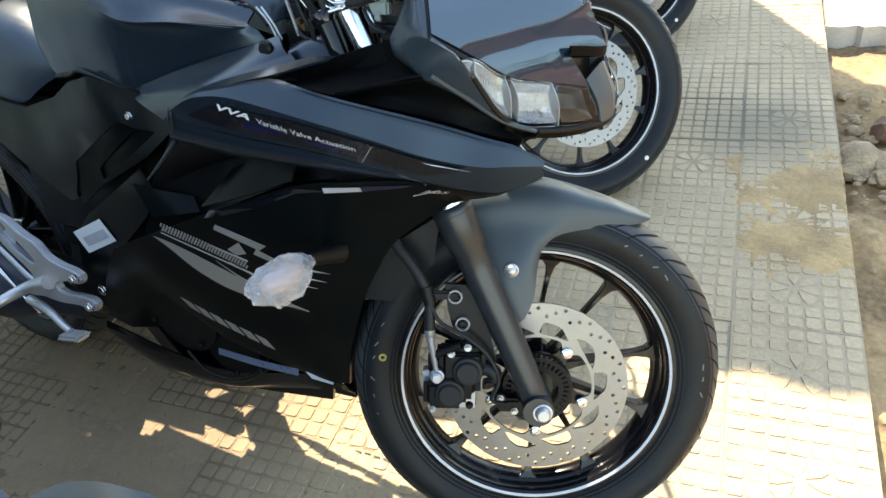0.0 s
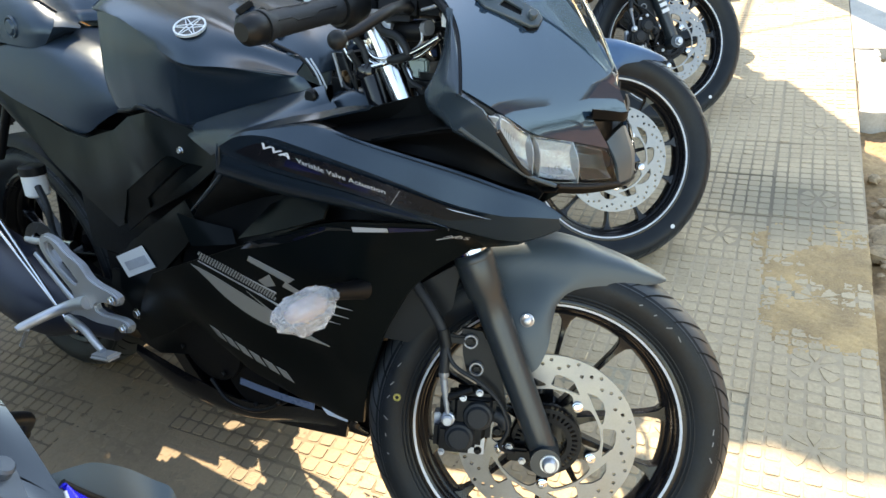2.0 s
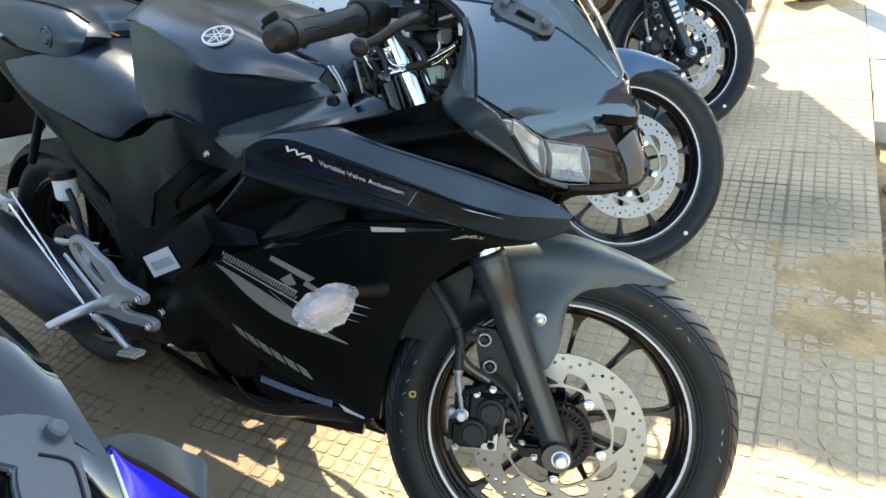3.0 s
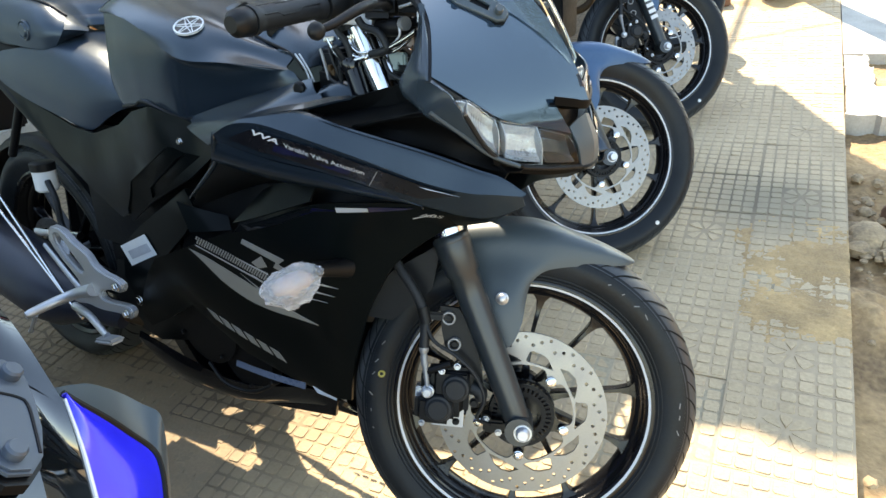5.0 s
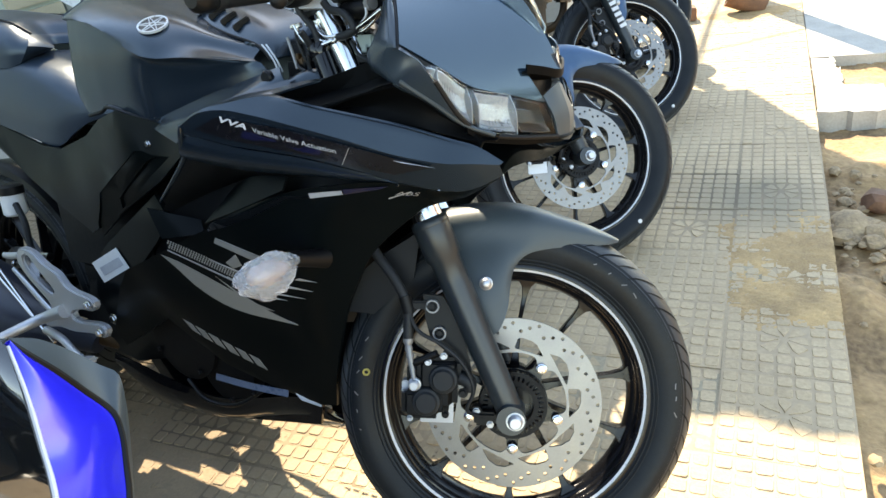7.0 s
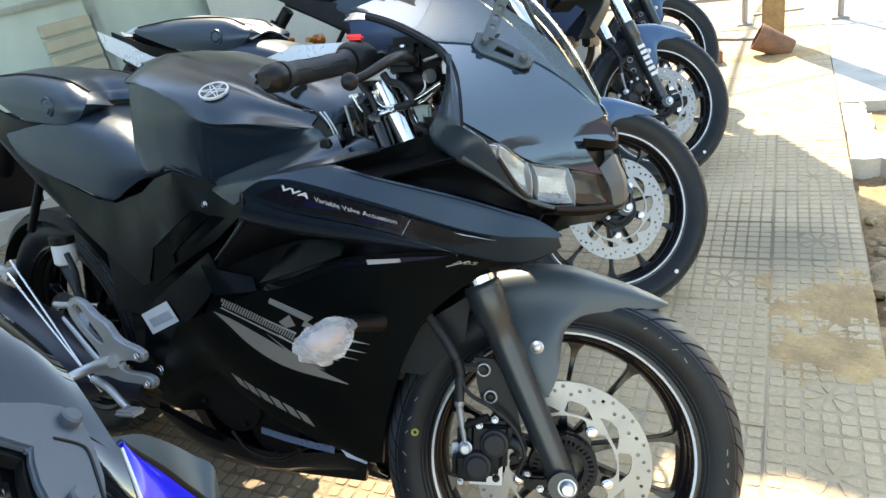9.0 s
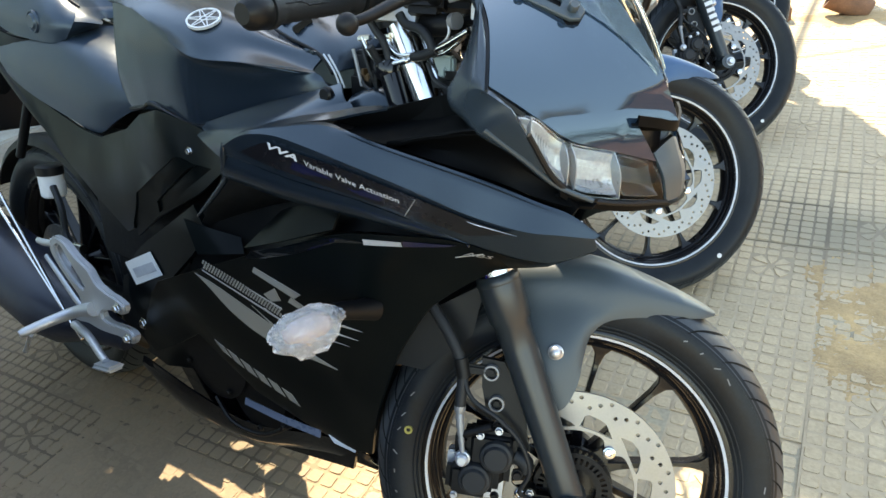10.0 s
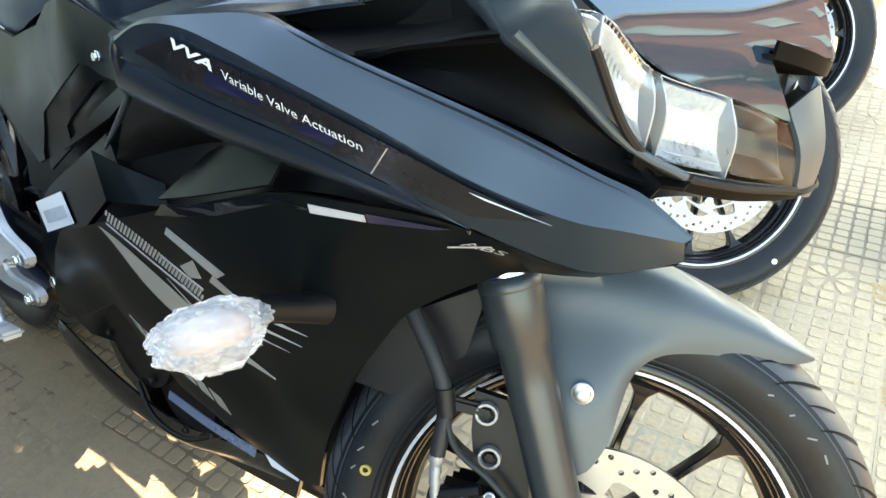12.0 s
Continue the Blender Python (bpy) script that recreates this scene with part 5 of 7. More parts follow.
        for k in range(6):
            a = np.array((-0.572, 0.382)) + np.array((0.0275, -0.0108)) * k
            up_ = np.array((-0.009, 0.024))
            print_on("brand_bar", [tuple(a), tuple(a + (0.0195, -0.0077)), tuple(a + (0.0195, -0.0077) + up_), tuple(a + up_)], DECAL_GREY, "grey brand bar")
        print_on("blade_print", [(-0.42, 0.604), (-0.37, 0.618), (-0.31, 0.638), (-0.235, 0.671), (-0.18, 0.680), (-0.235, 0.678), (-0.31, 0.650), (-0.40, 0.622)], BLACK_MIRROR, "gloss black blade print")
        # Silver bar painted in for a thin reflection along the cowl.
        print_on("sheen_bar", [(-0.192, 0.676), (-0.138, 0.684), (-0.138, 0.690), (-0.192, 0.684)], DECAL_SILVER, "silver bar painted in for a reflection")
        print_on("navy_bar", [(-0.136, 0.684), (-0.085, 0.692), (-0.070, 0.697), (-0.136, 0.692)], DECAL_NAVY)
        part("lettering", words("ABS", COWL_SKIN, (-0.070, 0.682), (-0.034, 0.680), 0.0095, s, 0.0016, 0.6), DECAL_SILVER, cowl, "silver letters ABS")
        print_on("underline_print", [(-0.080, 0.676), (-0.045, 0.687), (-0.045, 0.6885), (-0.080, 0.6775)], DECAL_SILVER)
    # prints on the upper strip
    if look_["vva"]:
        print_on("dark_band", [(-0.352, 0.776), (-0.305, 0.793), (-0.19, 0.778), (-0.102, 0.757), (-0.041, 0.741), (0.005, 0.728), (-0.05, 0.716), (-0.108, 0.729), (-0.182, 0.744), (-0.30, 0.762)], DECAL_DARK, "dark band with white lettering", VVA_SKIN, 0.003)
        print_on("navy_band", [(-0.27, 0.765), (-0.15, 0.742), (-0.14, 0.750), (-0.262, 0.775)], DECAL_NAVY, "", VVA_SKIN, 0.0036)
        part("lettering", words("VVA", VVA_SKIN, (-0.303, 0.7880), (-0.254, 0.7765), 0.0118, s, 0.0046, 0.35, 0.03), WHITE, up, "white letters VVA")
        part("lettering", words("Variable Valve Actuation", VVA_SKIN, (-0.244, 0.7735), (-0.121, 0.7455), 0.0102, s, 0.0046), WHITE, up, "white words Variable Valve Actuation")
        print_on("slash_print", [(-0.121, 0.729), (-0.098, 0.754), (-0.0974, 0.754), (-0.1204, 0.729)], DECAL_SILVER, "", VVA_SKIN, 0.0046)
        print_on("light_tip", [(-0.040, 0.738), (0.010, 0.7275), (-0.030, 0.735)], DECAL_SILVER, "", VVA_SKIN, 0.0046)
    # black panels between the strip and the headlamp
    top = [(-0.262, -0.178, 0.813), (-0.192, -0.155, 0.832), (-0.128, -0.142, 0.851), (-0.085, -0.160, 0.857), (-0.025, -0.203, 0.836)]
    inn = [(-0.24, -0.165, 0.806), (-0.19, -0.145, 0.815), (-0.13, -0.140, 0.826), (-0.08, -0.160, 0.836), (-0.026, -0.200, 0.833)]
    line = [(-0.235, -0.183, 0.803), (-0.165, -0.192, 0.799), (-0.12, -0.196, 0.812), (-0.07, -0.200, 0.823), (-0.026, -0.203, 0.832)]
    edge = [(-0.381, -0.250, 0.783), (-0.340, -0.247, 0.801), (-0.278, -0.222, 0.815), (-0.257, -0.188, 0.817), (-0.226, -0.172, 0.825), (-0.190, -0.153, 0.8335)]
    ledge = [(-0.373, -0.243, 0.793), (-0.343, -0.230, 0.805), (-0.298, -0.206, 0.818), (-0.266, -0.172, 0.823), (-0.235, -0.155, 0.830), (-0.194, -0.147, 0.834)]
    part("shoulder_ledge", sheet([edge, ledge, [(x - 0.004, y + 0.012, z - 0.012) for x, y, z in ledge]], 28, 4, 0.003, side=s), look_["upper"], up)
    ridge = [(-0.350, -0.232, 0.803), (-0.307, -0.196, 0.819), (-0.282, -0.170, 0.827), (-0.262, -0.150, 0.833)]
    foot = [(-0.345, -0.232, 0.800), (-0.296, -0.204, 0.812), (-0.268, -0.176, 0.818), (-0.247, -0.156, 0.822)]
    part("shoulder_ridge", sheet([foot, ridge, [(x - 0.006, y + 0.014, z - 0.016) for x, y, z in ridge]], 22, 4, 0.003, side=s), look_["upper"], up)
    part("fork_shroud", sheet([[(-0.281, -0.130, 0.812), (-0.252, -0.124, 0.812), (-0.221, -0.112, 0.812)], [(-0.292, -0.122, 0.828), (-0.264, -0.112, 0.840), (-0.236, -0.104, 0.838)], [(-0.310, -0.080, 0.838), (-0.275, -0.070, 0.846), (-0.245, -0.070, 0.842)]], 14, 4, 0.003, side=s, round_across=True), look_["upper"], up)
    part("shoulder_panel", sheet([top, inn, line], 24, 4, 0.003, side=s), CHEEK_BLACK, up, "matt black hollow panel")
    drop = [(-0.165, -0.192, 0.799), (-0.10, -0.196, 0.816), (-0.025, -0.203, 0.832), (0.005, -0.178, 0.803), (0.032, -0.150, 0.773), (0.060, -0.125, 0.757)]
    base = [(-0.165, -0.190, 0.797), (-0.10, -0.186, 0.788), (-0.028, -0.178, 0.776), (0.012, -0.165, 0.764), (0.038, -0.148, 0.755), (0.060, -0.126, 0.752)]
    mid2 = [(a[0], (a[1] + b[1]) / 2 + 0.012, (a[2] + b[2]) / 2) for a, b in zip(drop, base)]
    part("cheek_panel", sheet([drop, mid2, base], 26, 3, 0.003, side=s, round_across=True), CHEEK_BLACK, up, "gloss black cheek panel")
    shell = plate([(-0.265, 0.795), (-0.262, 0.812), (-0.192, 0.826), (-0.130, 0.846), (-0.080, 0.850), (-0.022, 0.828), (0.020, 0.782), (0.050, 0.752), (0.040, 0.735), (-0.10, 0.765)], [], 0.006, Matrix.Translation((0, -0.142, 0)))
    if s < 0:
        shell.transform(Matrix.Scale(-1, 4, (0, 1, 0)))
        bmesh.ops.reverse_faces(shell, faces=shell.faces)
    part("inner_shell", shell, CHEEK_BLACK, up)
    rib = [(x, y - 0.002, z + 0.002) for x, y, z in drop[2:]]
    part("cheek_edge", tube([(x, y * s, z) for x, y, z in rib], 0.0028, 8, 20), look_["mask"], up)
    return up


def two_tone_cowl(parent, look_):
    """A cowl with coloured side panels, a stripe with a painted highlight, a grey border and mirror plates."""
    edge = [(-0.033, -0.123, 0.952), (-0.029, -0.133, 0.939), (-0.027, -0.147, 0.922), (-0.025, -0.162, 0.901), (-0.019, -0.175, 0.881), (-0.008, -0.173, 0.868), (0.007, -0.164, 0.853), (0.028, -0.150, 0.838), (0.053, -0.125, 0.820), (0.075, -0.105, 0.800)]
    rim = [(-0.049, -0.125, 0.950), (-0.053, -0.141, 0.944), (-0.057, -0.156, 0.936), (-0.056, -0.175, 0.920), (-0.047, -0.188, 0.906), (-0.037, -0.195, 0.898), (-0.031, -0.194, 0.879), (-0.019, -0.186, 0.857), (-0.001, -0.173, 0.835), (0.022, -0.155, 0.812)]
    edge, rim = ([(x, y, z - 0.012) for x, y, z in e] for e in (edge, rim))
    skirt = [(x - 0.03, y * 0.97, z - 0.06) for x, y, z in rim]
    stripe = [(-0.026, -0.121, 0.950), (-0.008, -0.117, 0.930), (0.006, -0.113, 0.915), (0.023, -0.107, 0.898), (0.047, -0.098, 0.880), (0.078, -0.080, 0.845), (0.098, -0.064, 0.808)]
    stripe = [(x, y, z - 0.012) for x, y, z in stripe]
    bulge = [tuple((np.array(p) + np.array(q)) / 2 + [0.002, -0.0015, 0.003]) for p, q in zip(smooth_line(edge, 9), smooth_line(stripe, 9))]
    mid = [(-0.065, -0.088, 0.985), (-0.020, -0.088, 0.962), (0.015, -0.080, 0.945), (0.035, -0.074, 0.926), (0.062, -0.064, 0.900), (0.092, -0.05, 0.86), (0.110, -0.034, 0.815)]
    cen = [(-0.10, 0, 1.012), (-0.045, 0, 0.995), (0.0, 0, 0.978), (0.035, 0, 0.955), (0.072, 0, 0.918), (0.10, 0, 0.87), (0.116, 0, 0.820)]
    mid, cen = ([(x, y, z - 0.012) for x, y, z in e] for e in (mid, cen))
    cowl = part("front_cowl", sheet([mid, cen, [(x, -y, z) for x, y, z in mid]], 30, 5, 0.003, (-0.1, 0, 0.85), True), BLACK_MIRROR, parent, "gloss black front cowl")
    for s in (1, -1):
        part("cowl_cheek", sheet([[(x, y, z + 0.001) for x, y, z in stripe], mid], 30, 4, 0.003, (-0.1, 0, 0.85), False, s), BLACK_MIRROR, cowl)
        part("cowl_shoulder", sheet([[(-0.20, -0.110, 1.030), (-0.09, -0.116, 0.995), (-0.022, -0.120, 0.934)], [(-0.22, -0.075, 1.060), (-0.11, -0.086, 1.025), (-0.055, -0.087, 0.968)], [(-0.24, 0, 1.078), (-0.15, 0, 1.050), (-0.09, 0, 0.996)]], 24, 6, 0.003, (-0.1, 0, 0.85), True, s), BLACK_MIRROR, cowl)
        part("cowl_side", sheet([edge, bulge, stripe], 40, 5, 0.003, (-0.1, 0, 0.85), True, s), look_["cowl"], cowl, look_["cowl_label"])
        part("cowl_border", sheet([[(x - 0.003, y * 0.99, z - 0.002) for x, y, z in edge], rim, skirt], 40, 4, 0.003, (-0.1, 0, 0.80), False, s), look_["mask"], cowl, "matt grey border of the cowl")
        part("gap_seal", tube([(x, y * s, z) for x, y, z in edge], 0.0028, 8, 40), DEEP, cowl)
        # The gloss stripe's highlight is painted as plain white.
        part("cowl_stripe", tube([(x, y * s, z + 0.001) for x, y, z in stripe], [0.0010, 0.0014, 0.0017, 0.0019, 0.0020, 0.0020, 0.0020], 8, 40), WHITE, cowl, "gloss stripe along the cowl, its highlight painted white")
        a, b = Vector((-0.031, -0.089 * s, 0.966)), Vector((0.024, -0.062 * s, 0.945))
        ux = (b - a).normalized()
        out = Vector((0.52, -0.39 * s, 0.77))
        uy = (out - ux * out.dot(ux)).normalized()
        m = Matrix((ux, -uy, ux.cross(uy))).transposed().to_4x4()
        m.translation = a + uy * 0.006
        ln = (b - a).length
        shape = [(u * 0.92 - 0.002, w * 0.86 * s) for u, w in ((-0.012, -0.020), (-0.014, -0.003), (-0.008, 0.010), (0.018, 0.018), (0.045, 0.022), (0.070, 0.021), (0.085, 0.013), (0.088, -0.002), (0.080, -0.017), (0.062, -0.024), (0.045, -0.027), (0.034, -0.027), (0.030, -0.055), (0.0, -0.055))]
        pl = plate(shape, [], 0.006)
        bmesh.ops.bevel(pl, geom=[e for e in pl.edges if e.calc_face_angle(0) > 1.0], offset=0.0018, segments=2, affect="EDGES")
        pp = part("mirror_mount", pl, look_["mount"], parent, "blue grey plate with two studs on the cowl", m)
        part("pad", plate([(u * 1.02 + 0.003, w * 1.06) for u, w in shape], [], 0.008), DEEP, pp, "", Matrix.Translation((0, 0.006, 0)))
        part("plate_groove", tube([(0.018, -0.0002, -0.010 * s), (0.019, -0.0002, 0.004 * s), (0.024, -0.0002, 0.010 * s), (0.045, -0.0002, 0.0135 * s), (0.062, -0.0002, 0.0155 * s)], 0.0011, 6, 20), DEEP, pp)
        for x in (0.0, ln):
            part("stud", tube([(x, 0.001, 0), (x, -0.005, 0), (x, -0.0065, 0)], [0.0066, 0.0066, 0.0052], 20), look_["mount"], pp)
    return cowl


def nose(parent, look_):
    """Mask, glossy cowl, headlamps, air duct, chin and screen."""
    edge = [(-0.285, -0.085, 1.030), (-0.205, -0.105, 1.013), (-0.140, -0.120, 0.989), (-0.090, -0.132, 0.965), (-0.061, -0.151, 0.937), (-0.038, -0.179, 0.910), (-0.023, -0.203, 0.875)]
    brow = [(-0.023, -0.203, 0.875), (0.000, -0.186, 0.858), (0.014, -0.168, 0.843), (0.026, -0.144, 0.825)]
    tail = [(0.026, -0.144, 0.825), (0.036, -0.130, 0.817), (0.050, -0.106, 0.809), (0.062, -0.085, 0.803)]
    notch, tip = (0.074, -0.060, 0.839), (0.091, -0.038, 0.789)
    cen = [(-0.20, 0, 1.075), (-0.15, 0, 1.055), (-0.10, 0, 1.032), (-0.06, 0, 1.010), (-0.03, 0, 0.990), (0.0, 0, 0.964), (0.022, 0, 0.942), (0.042, 0, 0.920), (0.058, 0, 0.898), (0.070, 0, 0.878), (0.082, 0, 0.858), (0.090, 0, 0.842), (0.096, 0, 0.828)]
    # one smooth swelling through edge and ridge, of the third degree
    out = np.array((0.55, -0.55, 0.62)) / np.linalg.norm((0.55, -0.55, 0.62))
    ax_u = np.array((0.6, 0, -0.8)) - out * (out @ np.array((0.6, 0, -0.8)))
    ax_u /= np.linalg.norm(ax_u)
    ax_v = np.cross(out, ax_u)

    def powers(p):
        q = np.asarray(p) - [0, -0.08, 0.9]
        u, v = q @ ax_u * 10, q @ ax_v * 10
        return np.stack([u**i * v**j for i in range(4) for j in range(4 - i)], -1), q @ out

    pw, height = powers(np.array(edge + brow[1:] + tail[1:] + [tip] + cen))
    swell = np.linalg.lstsq(pw, height, rcond=None)[0]

    def lifted(p):
        pw_, h_ = powers(p)
        return p + (pw_ @ swell - h_)[..., None] * out

    def straight(pts, n):
        return np.concatenate([np.array(a) + (np.array(b) - np.array(a)) * np.linspace(0, 1, n, endpoint=False)[:, None] for a, b in zip(pts, pts[1:])])

    rim = np.vstack([smooth_line(edge, 30)[:-1], smooth_line([brow[0], brow[-1]], 13)[:-1], smooth_line(tail, 15)])
    ridge = smooth_line(cen, len(rim))
    shares = np.linspace(0, 1, 20)
    half = np.array([lifted(rim * (1 - f_) + ridge * f_) for f_ in shares])
    # the lower end of the cowl is cut back to a notch for the middle air intake
    cut = lifted(np.array([np.array(tail[-1]) * (1 - f_ / 0.35) + np.array(notch) * f_ / 0.35 if f_ < 0.35 else np.array(notch) * (1 - (f_ - 0.35) / 0.65) + ridge[-1] * (f_ - 0.35) / 0.65 for f_ in shares]))
    for k in range(14):
        half[:, -1 - k] += (cut - half[:, -1]) * (1 - k / 14) ** 2 if k else 0
    half[:, -1] = cut
    half[-1, :, 1] = 0
    grid = np.concatenate([half, half[-2::-1] * [1, -1, 1]])
    if look_["split"]:
        cowl = two_tone_cowl(parent, look_)
    else:
        cowl = part("front_cowl", grid_mesh(grid, 0.003, (-0.1, 0, 0.85)), look_["cowl"], parent, look_["cowl_label"])
    for s in (1, -1) if not look_["split"] else ():
        spike = lifted(np.array([[np.array(tail[-1]) * (1 - u) + (np.array(notch) * (1 - v) + np.array(tip) * v) * u for u in np.linspace(0, 1, 7)] for v in np.linspace(0, 1, 7)]))
        part("cowl_tip", grid_mesh(spike * [1, s, 1], 0.004, (-0.1, 0, 0.8)), look_["cowl"], cowl)
        side_of = (half[0] - half[1]) / np.linalg.norm(half[0] - half[1], axis=1)[:, None]
        gap = half[0] + side_of * 0.0042 - out * 0.0065
        line = half[0] + side_of * 0.008 - out * 0.001
        a = np.vstack([line[19:30], smooth_line([line[29], (0.003, -0.203, 0.857)], 8)[1:], smooth_line([(0.003, -0.203, 0.857), (0.008, -0.201, 0.849), (0.017, -0.189, 0.827), (0.030, -0.150, 0.777), (0.058, -0.122, 0.760)], 20)[1:]])
        b = np.vstack([smooth_line([(-0.075, -0.147, 0.951), (-0.067, -0.167, 0.922), (-0.067, -0.184, 0.894), (-0.078, -0.192, 0.870)], 11), smooth_line([(-0.078, -0.192, 0.870), (-0.072, -0.197, 0.857), (-0.052, -0.201, 0.846), (-0.032, -0.205, 0.831)], 8)[1:], smooth_line([(-0.032, -0.205, 0.831), (-0.002, -0.184, 0.808), (0.026, -0.154, 0.775), (0.056, -0.126, 0.758)], 20)[1:]])
        fade = np.clip((0.03 - a[:, :1]) / 0.05, 0, 1)
        g = [a * (1 - k) + b * k + (out * 0.007) * (4 * k * (1 - k)) * fade for k in np.linspace(0, 1, 12)]
        g += [b + np.array((-0.006, 0.004, -0.004)) * fade, b + np.array((-0.016, 0.020, -0.012)) * fade, b + np.array((-0.030, 0.048, -0.016)) * fade]
        part("side_mask", grid_mesh(np.array(g) * [1, s, 1], 0.004, (np.nan, 0, 0.8)), look_["side_mask"], cowl, "matt side mask beside the headlamp", sharp=60)
        part("gap_seal", tube(gap[4:36] * [1, s, 1], 0.0055, 8), DEEP, cowl)
    for s in (1, -1):
        # headlamp
        hl_top = [(0.006, -0.202, 0.851), (0.017, -0.178, 0.846), (0.030, -0.135, 0.818), (0.066, -0.090, 0.804), (0.090, -0.044, 0.788)]
        hl_mid = [(0.010, -0.200, 0.846), (0.024, -0.172, 0.818), (0.044, -0.133, 0.795), (0.078, -0.086, 0.780), (0.099, -0.040, 0.769)]
        hl_low = [(0.016, -0.192, 0.832), (0.024, -0.164, 0.798), (0.042, -0.128, 0.764), (0.074, -0.082, 0.752), (0.102, -0.032, 0.745)]
        lamp = part("headlamp", sheet([hl_top, hl_mid, hl_low], 26, 4, 0.0025, (-0.1, 0, 0.8), True, s), LENS, parent, "clear headlamp with bright reflectors inside")
        lamp.visible_shadow = False
        if look_["split"]:
            lamp.matrix_basis = Matrix.Translation((-0.05, 0.04 * s, -0.07))

        def back(curve, k):
            return [(x - k, y * 0.985 + 0.012, z) for x, y, z in curve]

        def cell(f0, f1, deep):
            """One stepped bowl of the lamp between two shares of its length."""
            cut = [np.array(smooth_line(cv, 41))[int(f0 * 40) : int(f1 * 40) + 1] for cv in (hl_top, hl_mid, hl_low)]
            n = len(cut[0])
            dip = np.sin(np.linspace(0, math.pi, n)) ** 0.5
            t_ = cut[0] + [-0.005, 0.003, -0.004]
            l_ = cut[2] + [-0.005, 0.003, 0.004]
            q1 = cut[0] * 0.7 + cut[2] * 0.3 + np.outer(dip, [-deep, deep * 0.35, 0]) + [-0.008, 0.004, 0]
            q2 = cut[0] * 0.3 + cut[2] * 0.7 + np.outer(dip, [-deep, deep * 0.35, 0]) + [-0.008, 0.004, 0]
            return [[tuple(p) for p in r] for r in (t_, q1, q2, l_)]

        for f0, f1, deep, mt, nm in ((0.02, 0.13, 0.003, REFLECTOR, "reflector"), (0.14, 0.40, 0.007, REFLECTOR, "reflector"), (0.405, 0.45, 0.002, LAMP_DARK, "lamp_gap"), (0.46, 0.73, 0.007, REFLECTOR, "reflector"), (0.75, 0.99, 0.016, LAMP_DARK, "side_cell")):
            part(nm, sheet(cell(f0, f1, deep), 22, 3, 0.002, (-0.2, 0, 0.8), False, s), mt, lamp)
        for q in (0.13, 0.405, 0.455, 0.73):
            p = [smooth_line(cv, 41)[int(q * 40)] for cv in (hl_top, hl_mid, hl_low)]
            fin = [[(x - 0.004, y * s * 0.99, z) for x, y, z in p], [(x - 0.026, (y * 0.97 + 0.008) * s, z) for x, y, z in p]]
            part("lamp_fin", sheet(fin, 10, 2, 0.0014, (-0.2, 0, 0.8)), LAMP_LINE, lamp)
        rib_top, rib_low = (smooth_line(cv, 81) for cv in (hl_top, hl_low))
        for i in range(12, 32, 2):
            p = [rib_top[i], rib_top[i] * 0.5 + rib_low[i] * 0.5 + [-0.008, 0.003, 0], rib_low[i]]
            part("lamp_rib", tube([(x - 0.007, (y * 0.985 + 0.003) * s, z) for x, y, z in p], 0.0006, 5, 8), LAMP_LINE, lamp)
        for f0, f1 in ((30, 34), (38, 57)):
            ln2 = [rib_top[i] * 0.16 + rib_low[i] * 0.84 for i in range(f0, f1, 3)]
            part("lamp_rib", tube([(x - 0.008, (y * 0.985 + 0.003) * s, z) for x, y, z in ln2], 0.0014, 6), LAMP_LINE, lamp)
        low = [(0.016, -0.190, 0.832), (0.030, -0.158, 0.784), (0.048, -0.128, 0.760), (0.078, -0.084, 0.749), (0.103, -0.028, 0.742)]
        part("lamp_rim", tube([(x, y * s, z) for x, y, z in low], 0.0032, 8, 30), PLASTIC, lamp)
        chin_top = [(0.034, -0.152, 0.774), (0.048, -0.128, 0.759), (0.080, -0.084, 0.748), (0.108, -0.020, 0.740), (0.110, 0.0, 0.740)]
        chin_low = [(0.034, -0.150, 0.764), (0.048, -0.126, 0.750), (0.077, -0.082, 0.739), (0.100, -0.020, 0.733), (0.102, 0.0, 0.733)]
        chin_in = [(-0.05, -0.12, 0.752), (-0.03, -0.10, 0.744), (-0.01, -0.07, 0.738), (0.0, -0.02, 0.735), (0.0, 0.0, 0.735)]
        part("chin", sheet([chin_top, chin_low, chin_in], 20, 3, 0.003, (0, 0, 0.78), False, s), CHEEK_BLACK, parent, "black chin under the headlamp")
        # duct wall beside the middle intake
        part("duct_wall", sheet([[(0.086, -0.036, 0.796), (0.100, -0.034, 0.770), (0.104, -0.028, 0.740)], [(0.091, -0.016, 0.806), (0.105, -0.014, 0.770), (0.107, -0.012, 0.735)], [(0.093, 0.0, 0.810), (0.108, 0.0, 0.770), (0.108, 0.0, 0.733)]], 10, 4, 0.003, (0, 0, 0.8), True, s), look_["mask"], parent, "matt blue grey beak between the headlamps")
    lip_l, lip_m = (0.075, -0.060, 0.838), (0.096, 0.0, 0.826)
    rows = []
    for dx, dz in ((0.0, 0.001), (-0.001, -0.010), (-0.030, -0.013)):
        rows.append([(lip_l[0] + dx, -0.060, lip_l[2] + dz), (0.089 + dx, -0.030, 0.832 + dz), (lip_m[0] + dx, 0, lip_m[2] + dz), (0.089 + dx, 0.030, 0.832 + dz), (lip_l[0] + dx, 0.060, lip_l[2] + dz)])
    part("intake_lip", sheet(rows, 22, 3, 0.003, (0, 0, 0.8)), CHEEK_BLACK, cowl, "black lip of the middle air intake")
